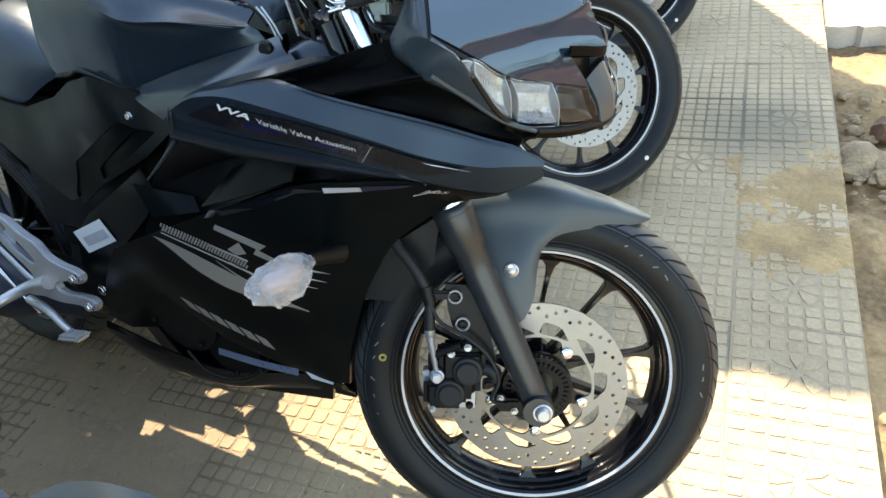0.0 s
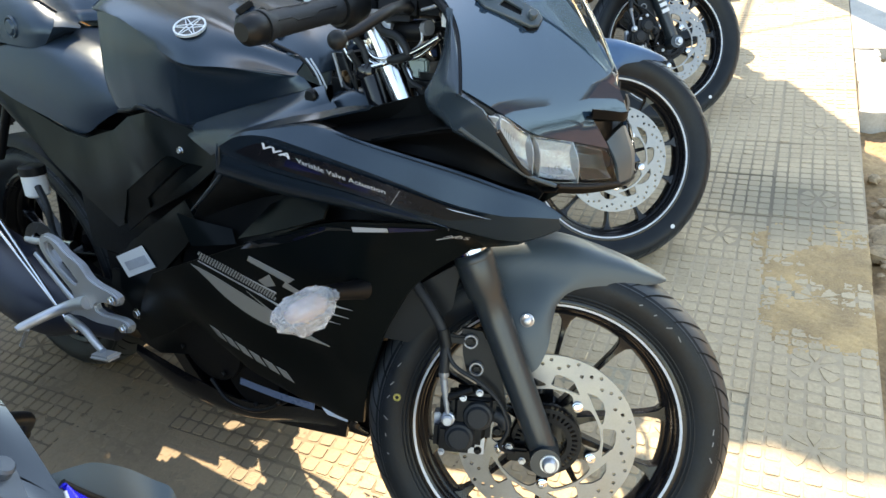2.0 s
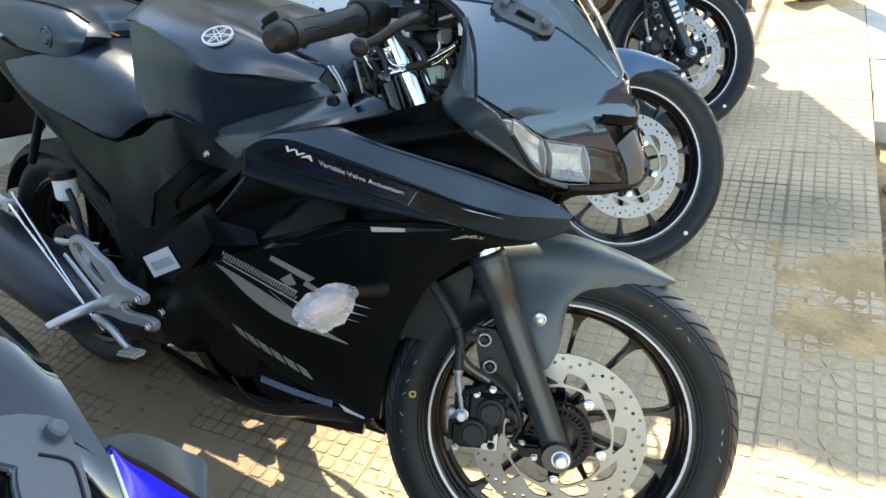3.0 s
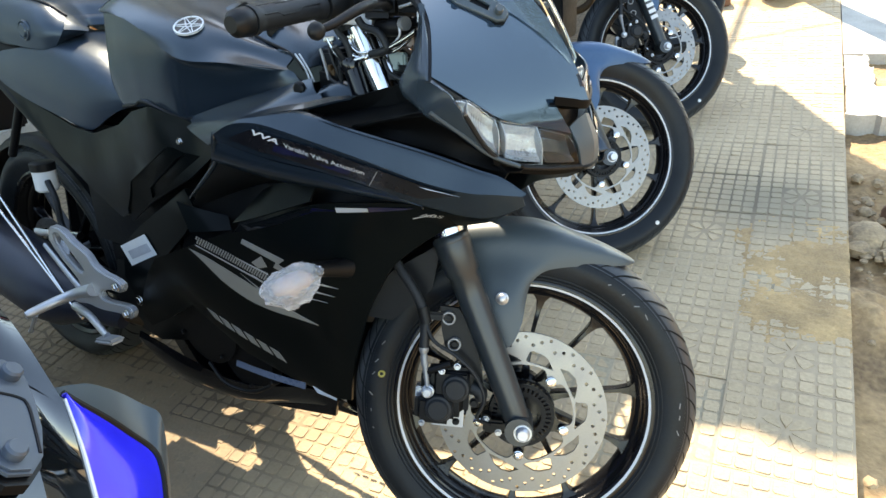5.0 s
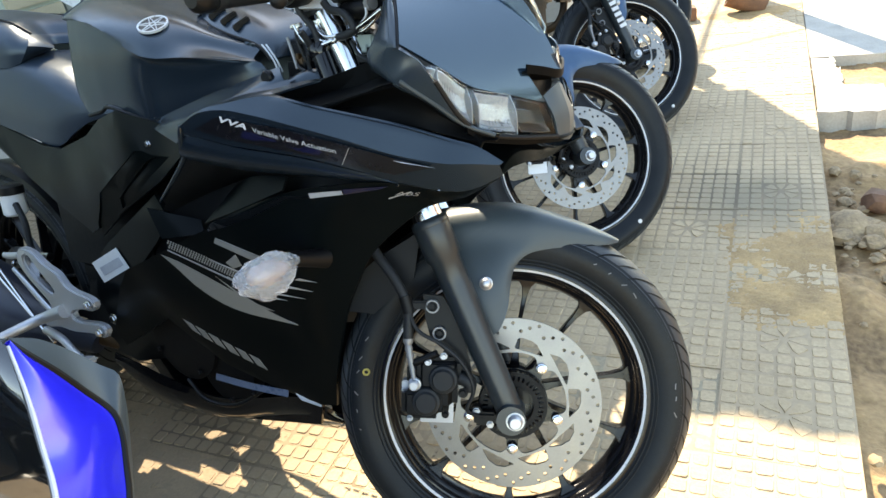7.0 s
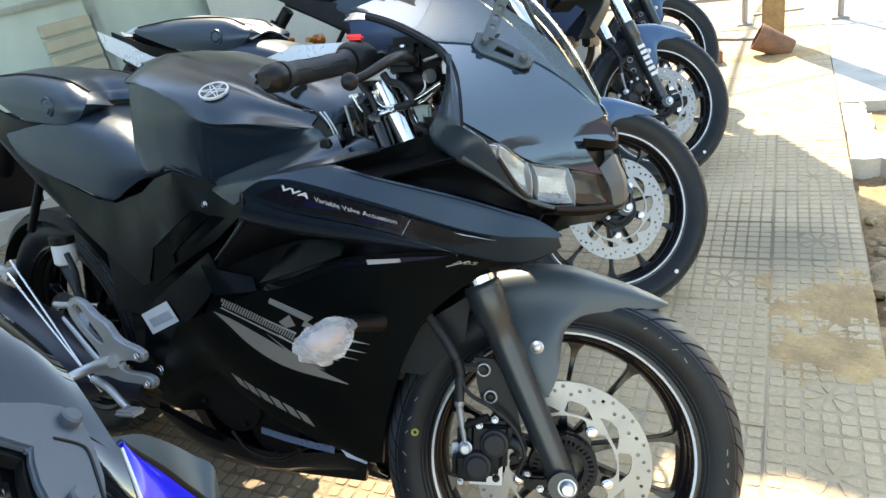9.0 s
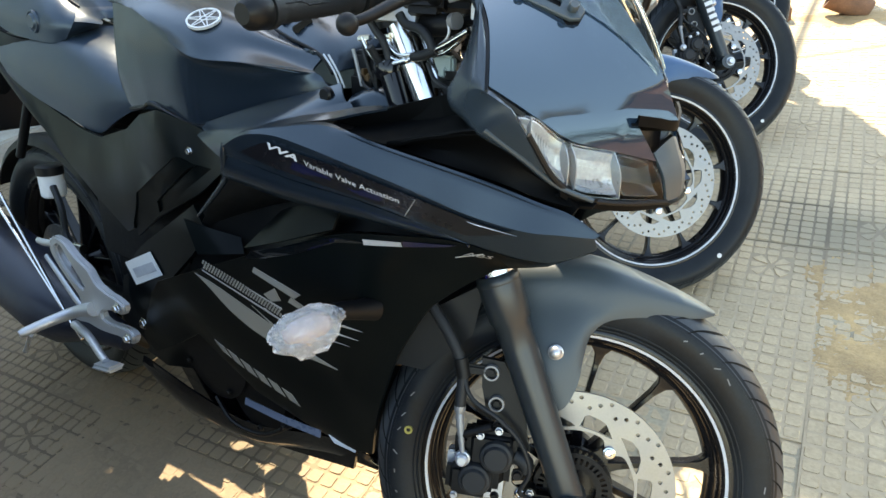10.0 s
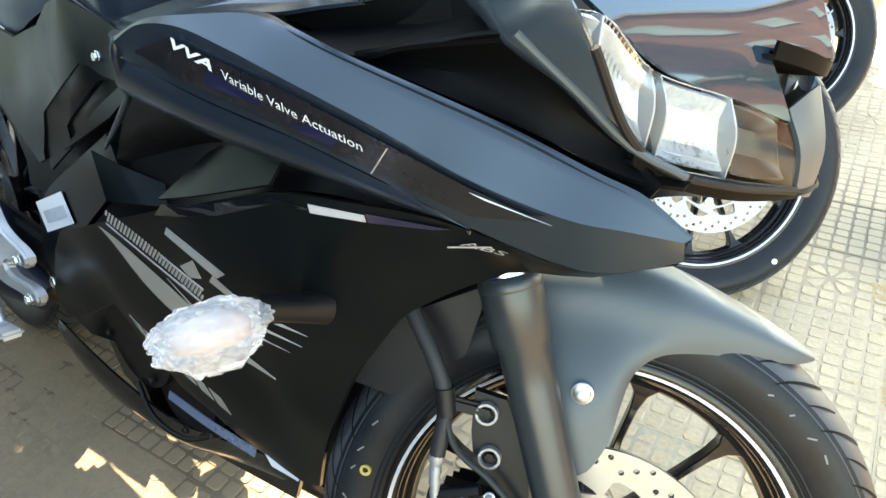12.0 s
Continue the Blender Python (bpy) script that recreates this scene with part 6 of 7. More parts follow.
    part("intake_back", sheet([[(0.058, -0.058, 0.835), (0.062, 0, 0.83), (0.058, 0.058, 0.835)], [(0.066, -0.036, 0.745), (0.07, 0, 0.745), (0.066, 0.036, 0.745)]], 6, 4, 0.003, (0, 0, 0.8)), DEEP, cowl)
    # smoked screen over the cowl
    scr = []
    for f in (-1, -0.85, -0.5, 0, 0.5, 0.85, 1):
        scr.append([(x - 0.012 * f * f * (1 + k * 0.2) - 0.01, f * w, z - 0.022 * f * f + 0.016) for k, ((x, z), w) in enumerate(zip([(0.085, 0.868), (0.066, 0.905), (0.035, 0.952), (-0.005, 0.998), (-0.055, 1.040), (-0.115, 1.075), (-0.185, 1.102)], [0.012, 0.024, 0.038, 0.052, 0.066, 0.072, 0.066]))])
    screen = part("windscreen", sheet(scr, 26, 4, 0.003, (-0.2, 0, 0.85), True), SMOKE, parent, "smoked see-through windscreen")
    screen.visible_shadow = False
    for s in (1, -1) if not look_["split"] else ():
        # mirror mounting plate with two studs
        ends = lifted(np.array([(-0.052, -0.091, 0.972), (-0.012, -0.064, 0.940)])) + out * 0.003
        a, b = (Vector((p[0], p[1] * s, p[2])) for p in ends)
        ux = (b - a).normalized()
        off = Vector((out[0], out[1] * s, out[2]))
        uy = (off - ux * off.dot(ux)).normalized()
        uz = ux.cross(uy)
        m = Matrix((ux, -uy, uz)).transposed().to_4x4()
        m.translation = a
        ln = (b - a).length
        shape = [(-0.014, -0.012), (-0.004, -0.016), (ln + 0.004, -0.013), (ln + 0.013, -0.006), (ln + 0.013, 0.006), (ln + 0.004, 0.013), (ln * 0.6, 0.015), (0.002, 0.018), (-0.012, 0.012)]
        pl = plate(shape, [[(0.018, -0.005), (ln - 0.014, -0.004), (ln - 0.012, 0.005), (0.016, 0.006)]], 0.006)
        bmesh.ops.bevel(pl, geom=[e for e in pl.edges if e.calc_face_angle(0) > 1.0], offset=0.0012, segments=1, affect="EDGES")
        pp = part("mirror_mount", pl, look_["mount"], parent, "grey plate with two studs on the cowl", Matrix.Translation((-uy * -0.0 + uy * 0.006)) @ m)
        base = plate([(x * 1.03 - 0.001, z * 1.25) for x, z in shape], [], 0.008)
        part("pad", base, DEEP, pp, "", Matrix.Translation((0, 0.006, 0)))
        strap = plate([(-0.006, -0.006 * s), (0.010, -0.008 * s), (0.004, -0.085 * s), (-0.012, -0.083 * s)], [ring2(0.0045, 14, 0.0008 - 0.0012 * k, (-0.026 - 0.018 * k) * s) for k in range(3)], 0.0025, Matrix.Translation((0, -0.004, 0)))
        part("perforated_strap", strap, look_["mount"], pp, "perforated grey metal strap")
        for x in (0.0, ln):
            part("stud", tube([(x, 0, 0), (x, -0.006, 0), (x, -0.008, 0)], [0.0058, 0.0058, 0.0045], 16), look_["mount"], pp)
    # dash and stay behind the cowl
    part("dash", block(-0.235, -0.17, -0.075, 0.075, 0.955, 0.985, 0.01), PLASTIC, parent)
    part("nose_stay", merge(tube([(-0.20, -0.06, 0.90), (-0.13, -0.07, 0.93), (-0.06, -0.06, 0.90)], 0.007, 8, 10), tube([(-0.20, 0.06, 0.90), (-0.13, 0.07, 0.93), (-0.06, 0.06, 0.90)], 0.007, 8, 10), block(-0.22, -0.02, -0.09, 0.09, 0.84, 0.87, 0.01)), DEEP, parent)
    return cowl


def tank(parent, look_):
    """The fuel tank: a hollow side under a crease, a sloping shoulder with the badge, a ridge and a flat top."""
    low = [(-0.782, -0.160, 0.806), (-0.751, -0.165, 0.780), (-0.700, -0.172, 0.788), (-0.666, -0.176, 0.797), (-0.572, -0.177, 0.776), (-0.545, -0.164, 0.776), (-0.455, -0.142, 0.806), (-0.323, -0.128, 0.843)]
    mid = [(-0.772, -0.168, 0.838), (-0.752, -0.172, 0.838), (-0.705, -0.178, 0.838), (-0.660, -0.182, 0.835), (-0.566, -0.184, 0.826), (-0.536, -0.170, 0.826), (-0.452, -0.148, 0.836), (-0.330, -0.127, 0.850)]
    under = [(-0.758, -0.172, 0.890), (-0.735, -0.176, 0.890), (-0.700, -0.182, 0.888), (-0.645, -0.187, 0.882), (-0.558, -0.189, 0.866), (-0.524, -0.178, 0.862), (-0.442, -0.158, 0.861), (-0.338, -0.125, 0.8555)]
    crease = [(-0.762, -0.164, 0.940), (-0.735, -0.170, 0.940), (-0.690, -0.178, 0.934), (-0.632, -0.186, 0.919), (-0.555, -0.193, 0.884), (-0.508, -0.191, 0.872), (-0.440, -0.173, 0.870), (-0.345, -0.126, 0.858)]
    above = [(-0.780, -0.141, 0.962), (-0.750, -0.147, 0.962), (-0.700, -0.153, 0.955), (-0.630, -0.159, 0.943), (-0.556, -0.161, 0.926), (-0.505, -0.153, 0.912), (-0.435, -0.130, 0.892), (-0.355, -0.114, 0.872)]
    ridge = [(-0.798, -0.108, 0.976), (-0.775, -0.085, 0.986), (-0.740, -0.076, 0.990), (-0.650, -0.080, 0.971), (-0.565, -0.087, 0.945), (-0.515, -0.091, 0.929), (-0.445, -0.100, 0.903), (-0.370, -0.110, 0.881)]
    cen = [(-0.830, 0.0, 0.978), (-0.785, 0.0, 0.990), (-0.740, 0.0, 0.994), (-0.640, 0.0, 0.974), (-0.555, 0.0, 0.951), (-0.505, 0.0, 0.936), (-0.430, 0.0, 0.910), (-0.360, 0.0, 0.888)]
    above1 = [(x, y - 0.019, z - 0.015) if k < 6 else (x, y - 0.008, z - 0.009) for k, (x, y, z) in enumerate(above)]
    above2 = [(x, y + 0.022, z + 0.010) if k < 6 else (x, y + 0.008, z + 0.005) for k, (x, y, z) in enumerate(above)]
    nu = 80
    grp = [np.array([smooth_line(c, nu) for c in g]) for g in ((low, mid, under, crease), (crease, above1, above2, ridge), (ridge, cen))]
    half = [np.stack([smooth_line(g[:, i], 5 * (len(g) - 1) + 1) for i in range(nu)], 1) for g in grp]
    half = np.concatenate([half[0], half[1][1:], half[2][1:]])
    full = np.concatenate([half, half[-2::-1] * [1, -1, 1]])
    t = part("fuel_tank", grid_mesh(full, 0.004, (-0.6, 0, 0.82)), look_["tank"], parent, look_["tank_label"], sharp=30)
    rim = full[:, 0]
    shrink = (rim - [-0.77, 0, 0.88]) * [0.6, 0.75, 0.75] + [-0.755, 0, 0.88]
    part("tank_back", grid_mesh(np.stack([rim, shrink, shrink * [0, 0.02, 0.02] + [-0.745, 0, 0.86]]), 0.003, (-0.6, 0, 0.85)), look_["tank"], t, sharp=20)
    part("tank_seam", tube([(x, y * 1.01 - 0.0, z - 0.004) for x, y, z in low[1:]], 0.0035, 8, 30), DEEP, t)
    for s in (1, -1):
        # badge: a bright ring with crossed bars
        c = Vector((-0.535, -0.157 * s, 0.9228))
        along = Vector((0.20, 0.010 * s, -0.050)).normalized()
        up = Vector((0.0, 0.043 * s, 0.022))
        up = (up - along * up.dot(along)).normalized()
        out = along.cross(up) * (1 if s > 0 else -1)
        m = Matrix((along, -out, up)).transposed().to_4x4()
        m.translation = c - out * 0.0005
        bad = part("badge", plate(ring2(0.0250, 48), [ring2(0.0224, 48)], 0.004, Matrix.Translation((0, -0.002, 0))), SILVER, t, "round silver badge with crossed bars", m)
        part("badge_ground", plate(ring2(0.0235, 40), [], 0.004, Matrix.Translation((0, -0.0004, 0))), DECAL_DARK, bad)
        for k in range(3):
            a = math.pi / 6 + k * math.pi / 3
            d, e = np.array((math.cos(a), math.sin(a))) * 0.0225, np.array((-math.sin(a), math.cos(a)))
            for w in (0.0034, -0.0034):
                part("badge_bar", plate([tuple(-d + e * w * 0.2), tuple(e * w), tuple(d + e * w * 0.2), tuple(d + e * w * 0.55), tuple(e * w * 1.45), tuple(-d + e * w * 0.55)], [], 0.002, Matrix.Translation((0, -0.0016, 0))), SILVER, bad)
        # front cover of the tank with slots
        ca = [(-0.560, -0.070, 0.940), (-0.500, -0.086, 0.920), (-0.430, -0.098, 0.899), (-0.370, -0.105, 0.884), (-0.345, -0.109, 0.872), (-0.330, -0.112, 0.858)]
        cb = [(-0.540, -0.040, 0.958), (-0.490, -0.052, 0.945), (-0.420, -0.066, 0.926), (-0.365, -0.078, 0.906), (-0.338, -0.086, 0.886), (-0.324, -0.092, 0.862)]
        cc = [(-0.530, 0.0, 0.964), (-0.480, 0.0, 0.955), (-0.415, 0.0, 0.940), (-0.360, 0.0, 0.920), (-0.330, 0.0, 0.896), (-0.316, 0.0, 0.866)]
        cov = part("tank_cover", sheet([ca, cb, cc], 24, 4, 0.004, (-0.45, 0, 0.84), True, s), look_["cover"], t, "slotted front tank cover")
        for k in range(4):
            x, y, z = -0.516 + 0.034 * k, -0.063 - 0.0065 * k, 0.9440 - 0.0100 * k
            q = block(-0.0052, 0.0052, -0.015, 0.015, -0.004, 0.006, 0.002)
            q.transform(Matrix.Translation((x, y * s, z)) @ Matrix.Rotation(radians(-28 * s), 4, "Z") @ Matrix.Rotation(radians(30 * s), 4, "X"))
            part("cover_slot", q, DEEP, cov)
        part("cover_lip", tube([(x, y * s, z + 0.001) for x, y, z in ca[1:]], 0.0022, 8, 24), DEEP, cov)
    return t


def side_cover(parent, s, look_):
    """Frame cover under the tank, with its recess, and the tank's lower trim."""
    pts = [(-0.445, -0.196, 0.750), (-0.548, -0.178, 0.770), (-0.637, -0.190, 0.789), (-0.72, -0.172, 0.770), (-0.80, -0.155, 0.735), (-0.925, -0.140, 0.702), (-1.00, -0.135, 0.705), (-1.219, -0.125, 0.752), (-1.393, -0.112, 0.845), (-1.46, -0.105, 0.895), (-1.30, -0.125, 0.765), (-1.062, -0.150, 0.640), (-0.95, -0.158, 0.588), (-0.841, -0.162, 0.540), (-0.70, -0.175, 0.600), (-0.548, -0.190, 0.672), (-0.46, -0.198, 0.728)]
    sk = Skin(pts + [(-0.60, -0.195, 0.735), (-0.80, -0.172, 0.66), (-0.95, -0.155, 0.66)])
    rec = [(-0.815, 0.535), (-0.808, 0.564), (-0.783, 0.597), (-0.764, 0.631), (-0.673, 0.681), (-0.598, 0.722), (-0.581, 0.723), (-0.560, 0.716), (-0.511, 0.716), (-0.578, 0.675), (-0.665, 0.624), (-0.736, 0.583)]
    inner = [(-0.714, 0.603), (-0.708, 0.625), (-0.665, 0.652), (-0.574, 0.707), (-0.562, 0.711), (-0.525, 0.7115), (-0.587, 0.673), (-0.672, 0.6235)]
    # the recess starts level at its upper edge and deepens towards the lower one
    depth = [0.007, 0.004, 0.003, 0.002, 0.002, 0.002, 0.003, 0.006, 0.009, 0.010, 0.010, 0.009]
    rec_skin = Skin([(x, sk.y(np.array((x, z)))[0] + d, z) for (x, z), d in zip(rec, depth)])
    c = part("side_cover", panel(sk, xz(pts), [rec], 0.006, 0.03, 0, s), look_["cover_body"], parent, "dark matt frame cover under the tank")
    part("recess", panel(rec_skin, rec, [inner], 0.004, 0.02, 0, s), look_["cover_body"], c)
    part("recess_floor", panel(rec_skin, inner, (), 0.003, 0.02, -0.0045, s), look_["cover_body"], c)
    part("cover_bolt", bolt((-0.566, -0.186 * s, 0.734), 0.0075, 0.006, True, -s), CHROME, c)
    t_up = [(-0.575, -0.172, 0.764), (-0.539, -0.164, 0.779), (-0.436, -0.153, 0.811), (-0.358, -0.142, 0.832), (-0.296, -0.130, 0.850)]
    t_low = [(-0.473, -0.200, 0.741), (-0.414, -0.215, 0.770), (-0.350, -0.214, 0.790), (-0.306, -0.182, 0.806), (-0.266, -0.146, 0.820)]
    if not look_["split"]:
        part("tank_trim", sheet([t_up, [tuple((np.array(p) + np.array(q)) / 2 + [0, -0.004, 0.002]) for p, q in zip(t_up, t_low)], t_low], 20, 4, 0.004, side=s, round_across=True), look_["tank"], c, "lower tank trim")
        part("trim_bolt", lathe([(0.0001, -0.006 * s), (0.008, -0.006 * s), (0.0105, -0.003 * s), (0.0105, 0.003 * s), (0.0001, 0.003 * s)], 20, (-0.306, -0.146 * s, 0.836)), DEEP, c)
    # lower frame part with the paper label
    fr = [(-0.60, -0.172, 0.640), (-0.70, -0.168, 0.580), (-0.80, -0.165, 0.520), (-0.86, -0.165, 0.47), (-0.875, -0.165, 0.40), (-0.83, -0.168, 0.335), (-0.76, -0.170, 0.36), (-0.745, -0.170, 0.42), (-0.70, -0.170, 0.485), (-0.62, -0.172, 0.55), (-0.575, -0.172, 0.60)]
    sk2 = Skin(fr)
    f = part("frame_plate", panel(sk2, xz(fr), (), 0.01, 0.04, 0, s), look_["cover_body"], parent, "dark frame spar")
    if s > 0:
        lb = part("paper_label", panel(sk2, [(-0.862, 0.474), (-0.762, 0.520), (-0.727, 0.484), (-0.830, 0.436)], (), 0.001, 0.03, 0.0035), PAPER, f, "white paper label with grey print")
        part("label_print", panel(sk2, [(-0.835, 0.468), (-0.757, 0.502), (-0.744, 0.488), (-0.822, 0.453)], (), 0.0006, 0.03, 0.0042), GREY_PRINT, lb)
        part("pivot_bolt", bolt((-0.819, -0.172, 0.359), 0.013, 0.008), CHROME, f)
    return c


def seats(parent):
    rows = []
    prof = [(-0.765, 0.782, 0.096, 0.766), (-0.845, 0.806, 0.110, 0.755), (-0.90, 0.834, 0.118, 0.732), (-0.96, 0.864, 0.126, 0.703), (-1.06, 0.888, 0.130, 0.722), (-1.20, 0.888, 0.130, 0.752), (-1.32, 0.872, 0.122, 0.785), (-1.385, 0.872, 0.112, 0.825)]
    for f, g in ((-1.0, 0.0), (-1.05, 0.30), (-1.01, 0.64), (-0.88, 0.88), (-0.5, 0.98), (0, 1.0), (0.5, 0.98), (0.88, 0.88), (1.01, 0.64), (1.05, 0.30), (1.0, 0.0)):
        rows.append([(x, f * w, b + (t - b) * g) for x, t, w, b in prof])
    part("rider_seat", sheet(rows, 30, 3, 0.01, (-1.1, 0, 0.75), True), SEAT, parent, "black vinyl rider seat")
    half = [
        [(-1.050, -0.112, 0.870), (-1.100, -0.124, 0.862), (-1.270, -0.126, 0.878), (-1.400, -0.118, 0.925), (-1.465, -0.106, 0.952)],
        [(-1.020, -0.108, 0.900), (-1.095, -0.131, 0.900), (-1.270, -0.131, 0.918), (-1.400, -0.119, 0.944), (-1.468, -0.104, 0.960)],
        [(-1.034, -0.092, 0.916), (-1.098, -0.116, 0.936), (-1.270, -0.118, 0.954), (-1.405, -0.106, 0.960), (-1.472, -0.094, 0.966)],
        [(-1.060, -0.072, 0.926), (-1.115, -0.088, 0.954), (-1.270, -0.090, 0.972), (-1.410, -0.082, 0.972), (-1.480, -0.072, 0.970)],
        [(-1.112, 0.0, 0.926), (-1.150, 0.0, 0.957), (-1.270, 0.0, 0.986), (-1.420, 0.0, 0.984), (-1.500, 0.0, 0.978)],
    ]
    rows = half + [[(x, -y, z) for x, y, z in r] for r in half[-2::-1]]
    p = part("pillion_seat", sheet(rows, 30, 4, 0.008, (-1.28, 0, 0.9), True), SEAT, parent, "black vinyl pillion seat")
    front = [r[0] for r in rows]
    part("seat_front", sheet([front, [(x + 0.012 * (1 - abs(y) / 0.13), y * 0.8, 0.900 + (z - 0.900) * 0.72) for x, y, z in front], [(x + 0.016 * (1 - abs(y) / 0.13), y * 0.5, 0.895 + (z - 0.895) * 0.3) for x, y, z in front]], 26, 3, 0.004, (-1.25, 0, 0.9), True), SEAT, p)
    for s in (1, -1):
        part("piping", tube([(x, y * s, z + 0.0015) for x, y, z in half[3]], 0.0028, 8, 24), DEEP, p)
        bt = lathe([(0.0001, -0.0045), (0.012, -0.0045), (0.0150, -0.002), (0.0165, 0.0005), (0.018, -0.002), (0.0205, -0.002), (0.022, 0.003), (0.0001, 0.004)], 28)
        part("seat_button", bt, SEAT, p, "", Matrix.Translation((-1.128, -0.1335 * s, 0.901)) @ (Matrix.Rotation(math.pi, 4, "Z") if s < 0 else Matrix()))
        tail = [[(-1.09, -0.11 * s, 0.862), (-1.25, -0.128 * s, 0.868), (-1.42, -0.115 * s, 0.91), (-1.62, -0.05 * s, 0.975)], [(-1.36, -0.118 * s, 0.80), (-1.40, -0.12 * s, 0.83), (-1.48, -0.105 * s, 0.87), (-1.63, -0.045 * s, 0.94)]]
        part("tail_cowl", sheet(tail, 18, 4, 0.004, (-1.35, 0, 0.86), True), SHADED_BLACK, parent)
    part("tail_light", block(-1.66, -1.60, -0.045, 0.045, 0.93, 0.96, 0.01), TAIL_RED, parent)
    part("tail_frame", merge(tube([(-1.06, -0.12, 0.62), (-1.30, -0.115, 0.76), (-1.55, -0.08, 0.88)], 0.014, 10, 10), tube([(-1.06, 0.12, 0.62), (-1.30, 0.115, 0.76), (-1.55, 0.08, 0.88)], 0.014, 10, 10)), DEEP, parent)
    part("plate_bracket", merge(block(-1.76, -1.70, -0.09, 0.09, 0.60, 0.74, 0.008), tube([(-1.60, 0, 0.86), (-1.66, 0, 0.80), (-1.73, 0, 0.70)], 0.028, 12), tube([(-1.73, -0.08, 0.70), (-1.66, -0.04, 0.82)], 0.012, 8), tube([(-1.73, 0.08, 0.70), (-1.66, 0.04, 0.82)], 0.012, 8)), PLASTIC, parent)
    part("plate_light", tube([(-1.70, -0.09, 0.70), (-1.62, -0.10, 0.705)], 0.014, 12), PLASTIC, parent)


def running_gear(parent, fine, detail_bars=False):
    """Engine, swing arm, rear wheel, exhaust, foot rests."""
    eng = merge(block(-0.80, -0.42, -0.11, 0.12, 0.34, 0.47, 0.03, 3), block(-0.62, -0.40, -0.08, 0.08, 0.42, 0.66, 0.02, 2), tube([(-0.66, -0.135, 0.335), (-0.66, -0.02, 0.335)], 0.095, 32), tube([(-0.55, -0.128, 0.285), (-0.55, -0.04, 0.285)], 0.075, 28))
    e = part("engine", eng, DEEP, parent, "dark engine block behind the fairing")
    for k in range(7):
        part("fin", block(-0.63, -0.39, -0.09, 0.09, 0.47 + 0.022 * k, 0.476 + 0.022 * k, 0), DEEP, e)
    for x, z in ((-0.60, 0.37), (-0.50, 0.335), (-0.62, 0.265), (-0.47, 0.255), (-0.72, 0.36), (-0.74, 0.29), (-0.535, 0.225)):
        part("case_bolt", bolt((x, -0.137, z), 0.007, 0.006), DEEP, e)
    part("oil_line", tube([(-0.66, -0.14, 0.24), (-0.60, -0.15, 0.215), (-0.52, -0.145, 0.22), (-0.45, -0.13, 0.262)], 0.004, 8, 16), DEEP, e)
    part("radiator", block(-0.36, -0.32, -0.13, 0.13, 0.36, 0.60, 0.008), DEEP, parent)
    part("header_pipe", tube([(-0.40, 0.02, 0.50), (-0.34, 0.01, 0.38), (-0.37, -0.03, 0.26), (-0.50, -0.05, 0.225), (-0.80, -0.07, 0.23), (-1.0, -0.12, 0.26)], 0.019, 14, 30), RUST, parent, "browned exhaust pipe")
    # The lowest block is added fill that holds back sun spots on the ground.
    part("frame_spar", merge(block(-0.86, -0.42, -0.13, -0.10, 0.52, 0.70, 0.02), block(-0.86, -0.42, 0.10, 0.13, 0.52, 0.70, 0.02), block(-0.70, -0.30, -0.06, 0.06, 0.64, 0.80, 0.02), block(-1.10, -0.72, -0.10, 0.10, 0.40, 0.74, 0.03), block(-1.06, -0.72, -0.09, -0.02, 0.24, 0.44, 0.02)), DEEP, parent)
    if detail_bars:
        part("fork_tube", tube([(-0.232, -0.085, 0.922), (-0.186, -0.085, 0.828)], 0.0195, 28), CHROME, parent, "bright chromed fork tube")
        part("fork_boot", merge(tube([(-0.241, -0.102, 0.876), (-0.238, -0.102, 0.869), (-0.235, -0.102, 0.862)], [0.0185, 0.0195, 0.0170], 20), tube([(-0.235, -0.102, 0.864), (-0.218, -0.102, 0.820)], 0.0155, 20)), GLOSS_BLACK, parent, "black ribbed sleeve beside the fork tube")
        for pts, r in (([(-0.274, -0.110, 0.906), (-0.268, -0.110, 0.896), (-0.257, -0.110, 0.883), (-0.241, -0.110, 0.877), (-0.225, -0.109, 0.877), (-0.205, -0.108, 0.882)], 0.0034), ([(-0.246, -0.105, 0.907), (-0.244, -0.105, 0.898), (-0.234, -0.105, 0.886), (-0.217, -0.105, 0.880), (-0.194, -0.105, 0.885)], 0.0032), ([(-0.239, -0.103, 0.907), (-0.236, -0.103, 0.898), (-0.224, -0.103, 0.889), (-0.210, -0.103, 0.887), (-0.194, -0.103, 0.890)], 0.0030), ([(-0.165, -0.105, 0.895), (-0.145, -0.105, 0.904), (-0.116, -0.105, 0.919)], 0.0040), ([(-0.168, -0.102, 0.889), (-0.150, -0.102, 0.894), (-0.136, -0.102, 0.903), (-0.122, -0.102, 0.914)], 0.0026)):
            part("bent_pipe", tube(pts, r, 12, 24), CHROME, parent, "bright bent cable pipe")
        for a, b in (((-0.281, -0.109, 0.904), (-0.262, -0.109, 0.906)), ((-0.256, -0.104, 0.907), (-0.233, -0.104, 0.909)), ((-0.147, -0.105, 0.903), (-0.140, -0.105, 0.906)), ((-0.133, -0.105, 0.910), (-0.127, -0.105, 0.913))):
            part("pipe_nut", tube([a, b], 0.0038, 6), CHROME, parent)
        part("pipe_sleeve", tube([(-0.199, -0.104, 0.886), (-0.181, -0.105, 0.889), (-0.162, -0.105, 0.896)], [0.0052, 0.0062, 0.0056], 14, 10), GRIP, parent, "black rubber sleeve on the cable pipes")
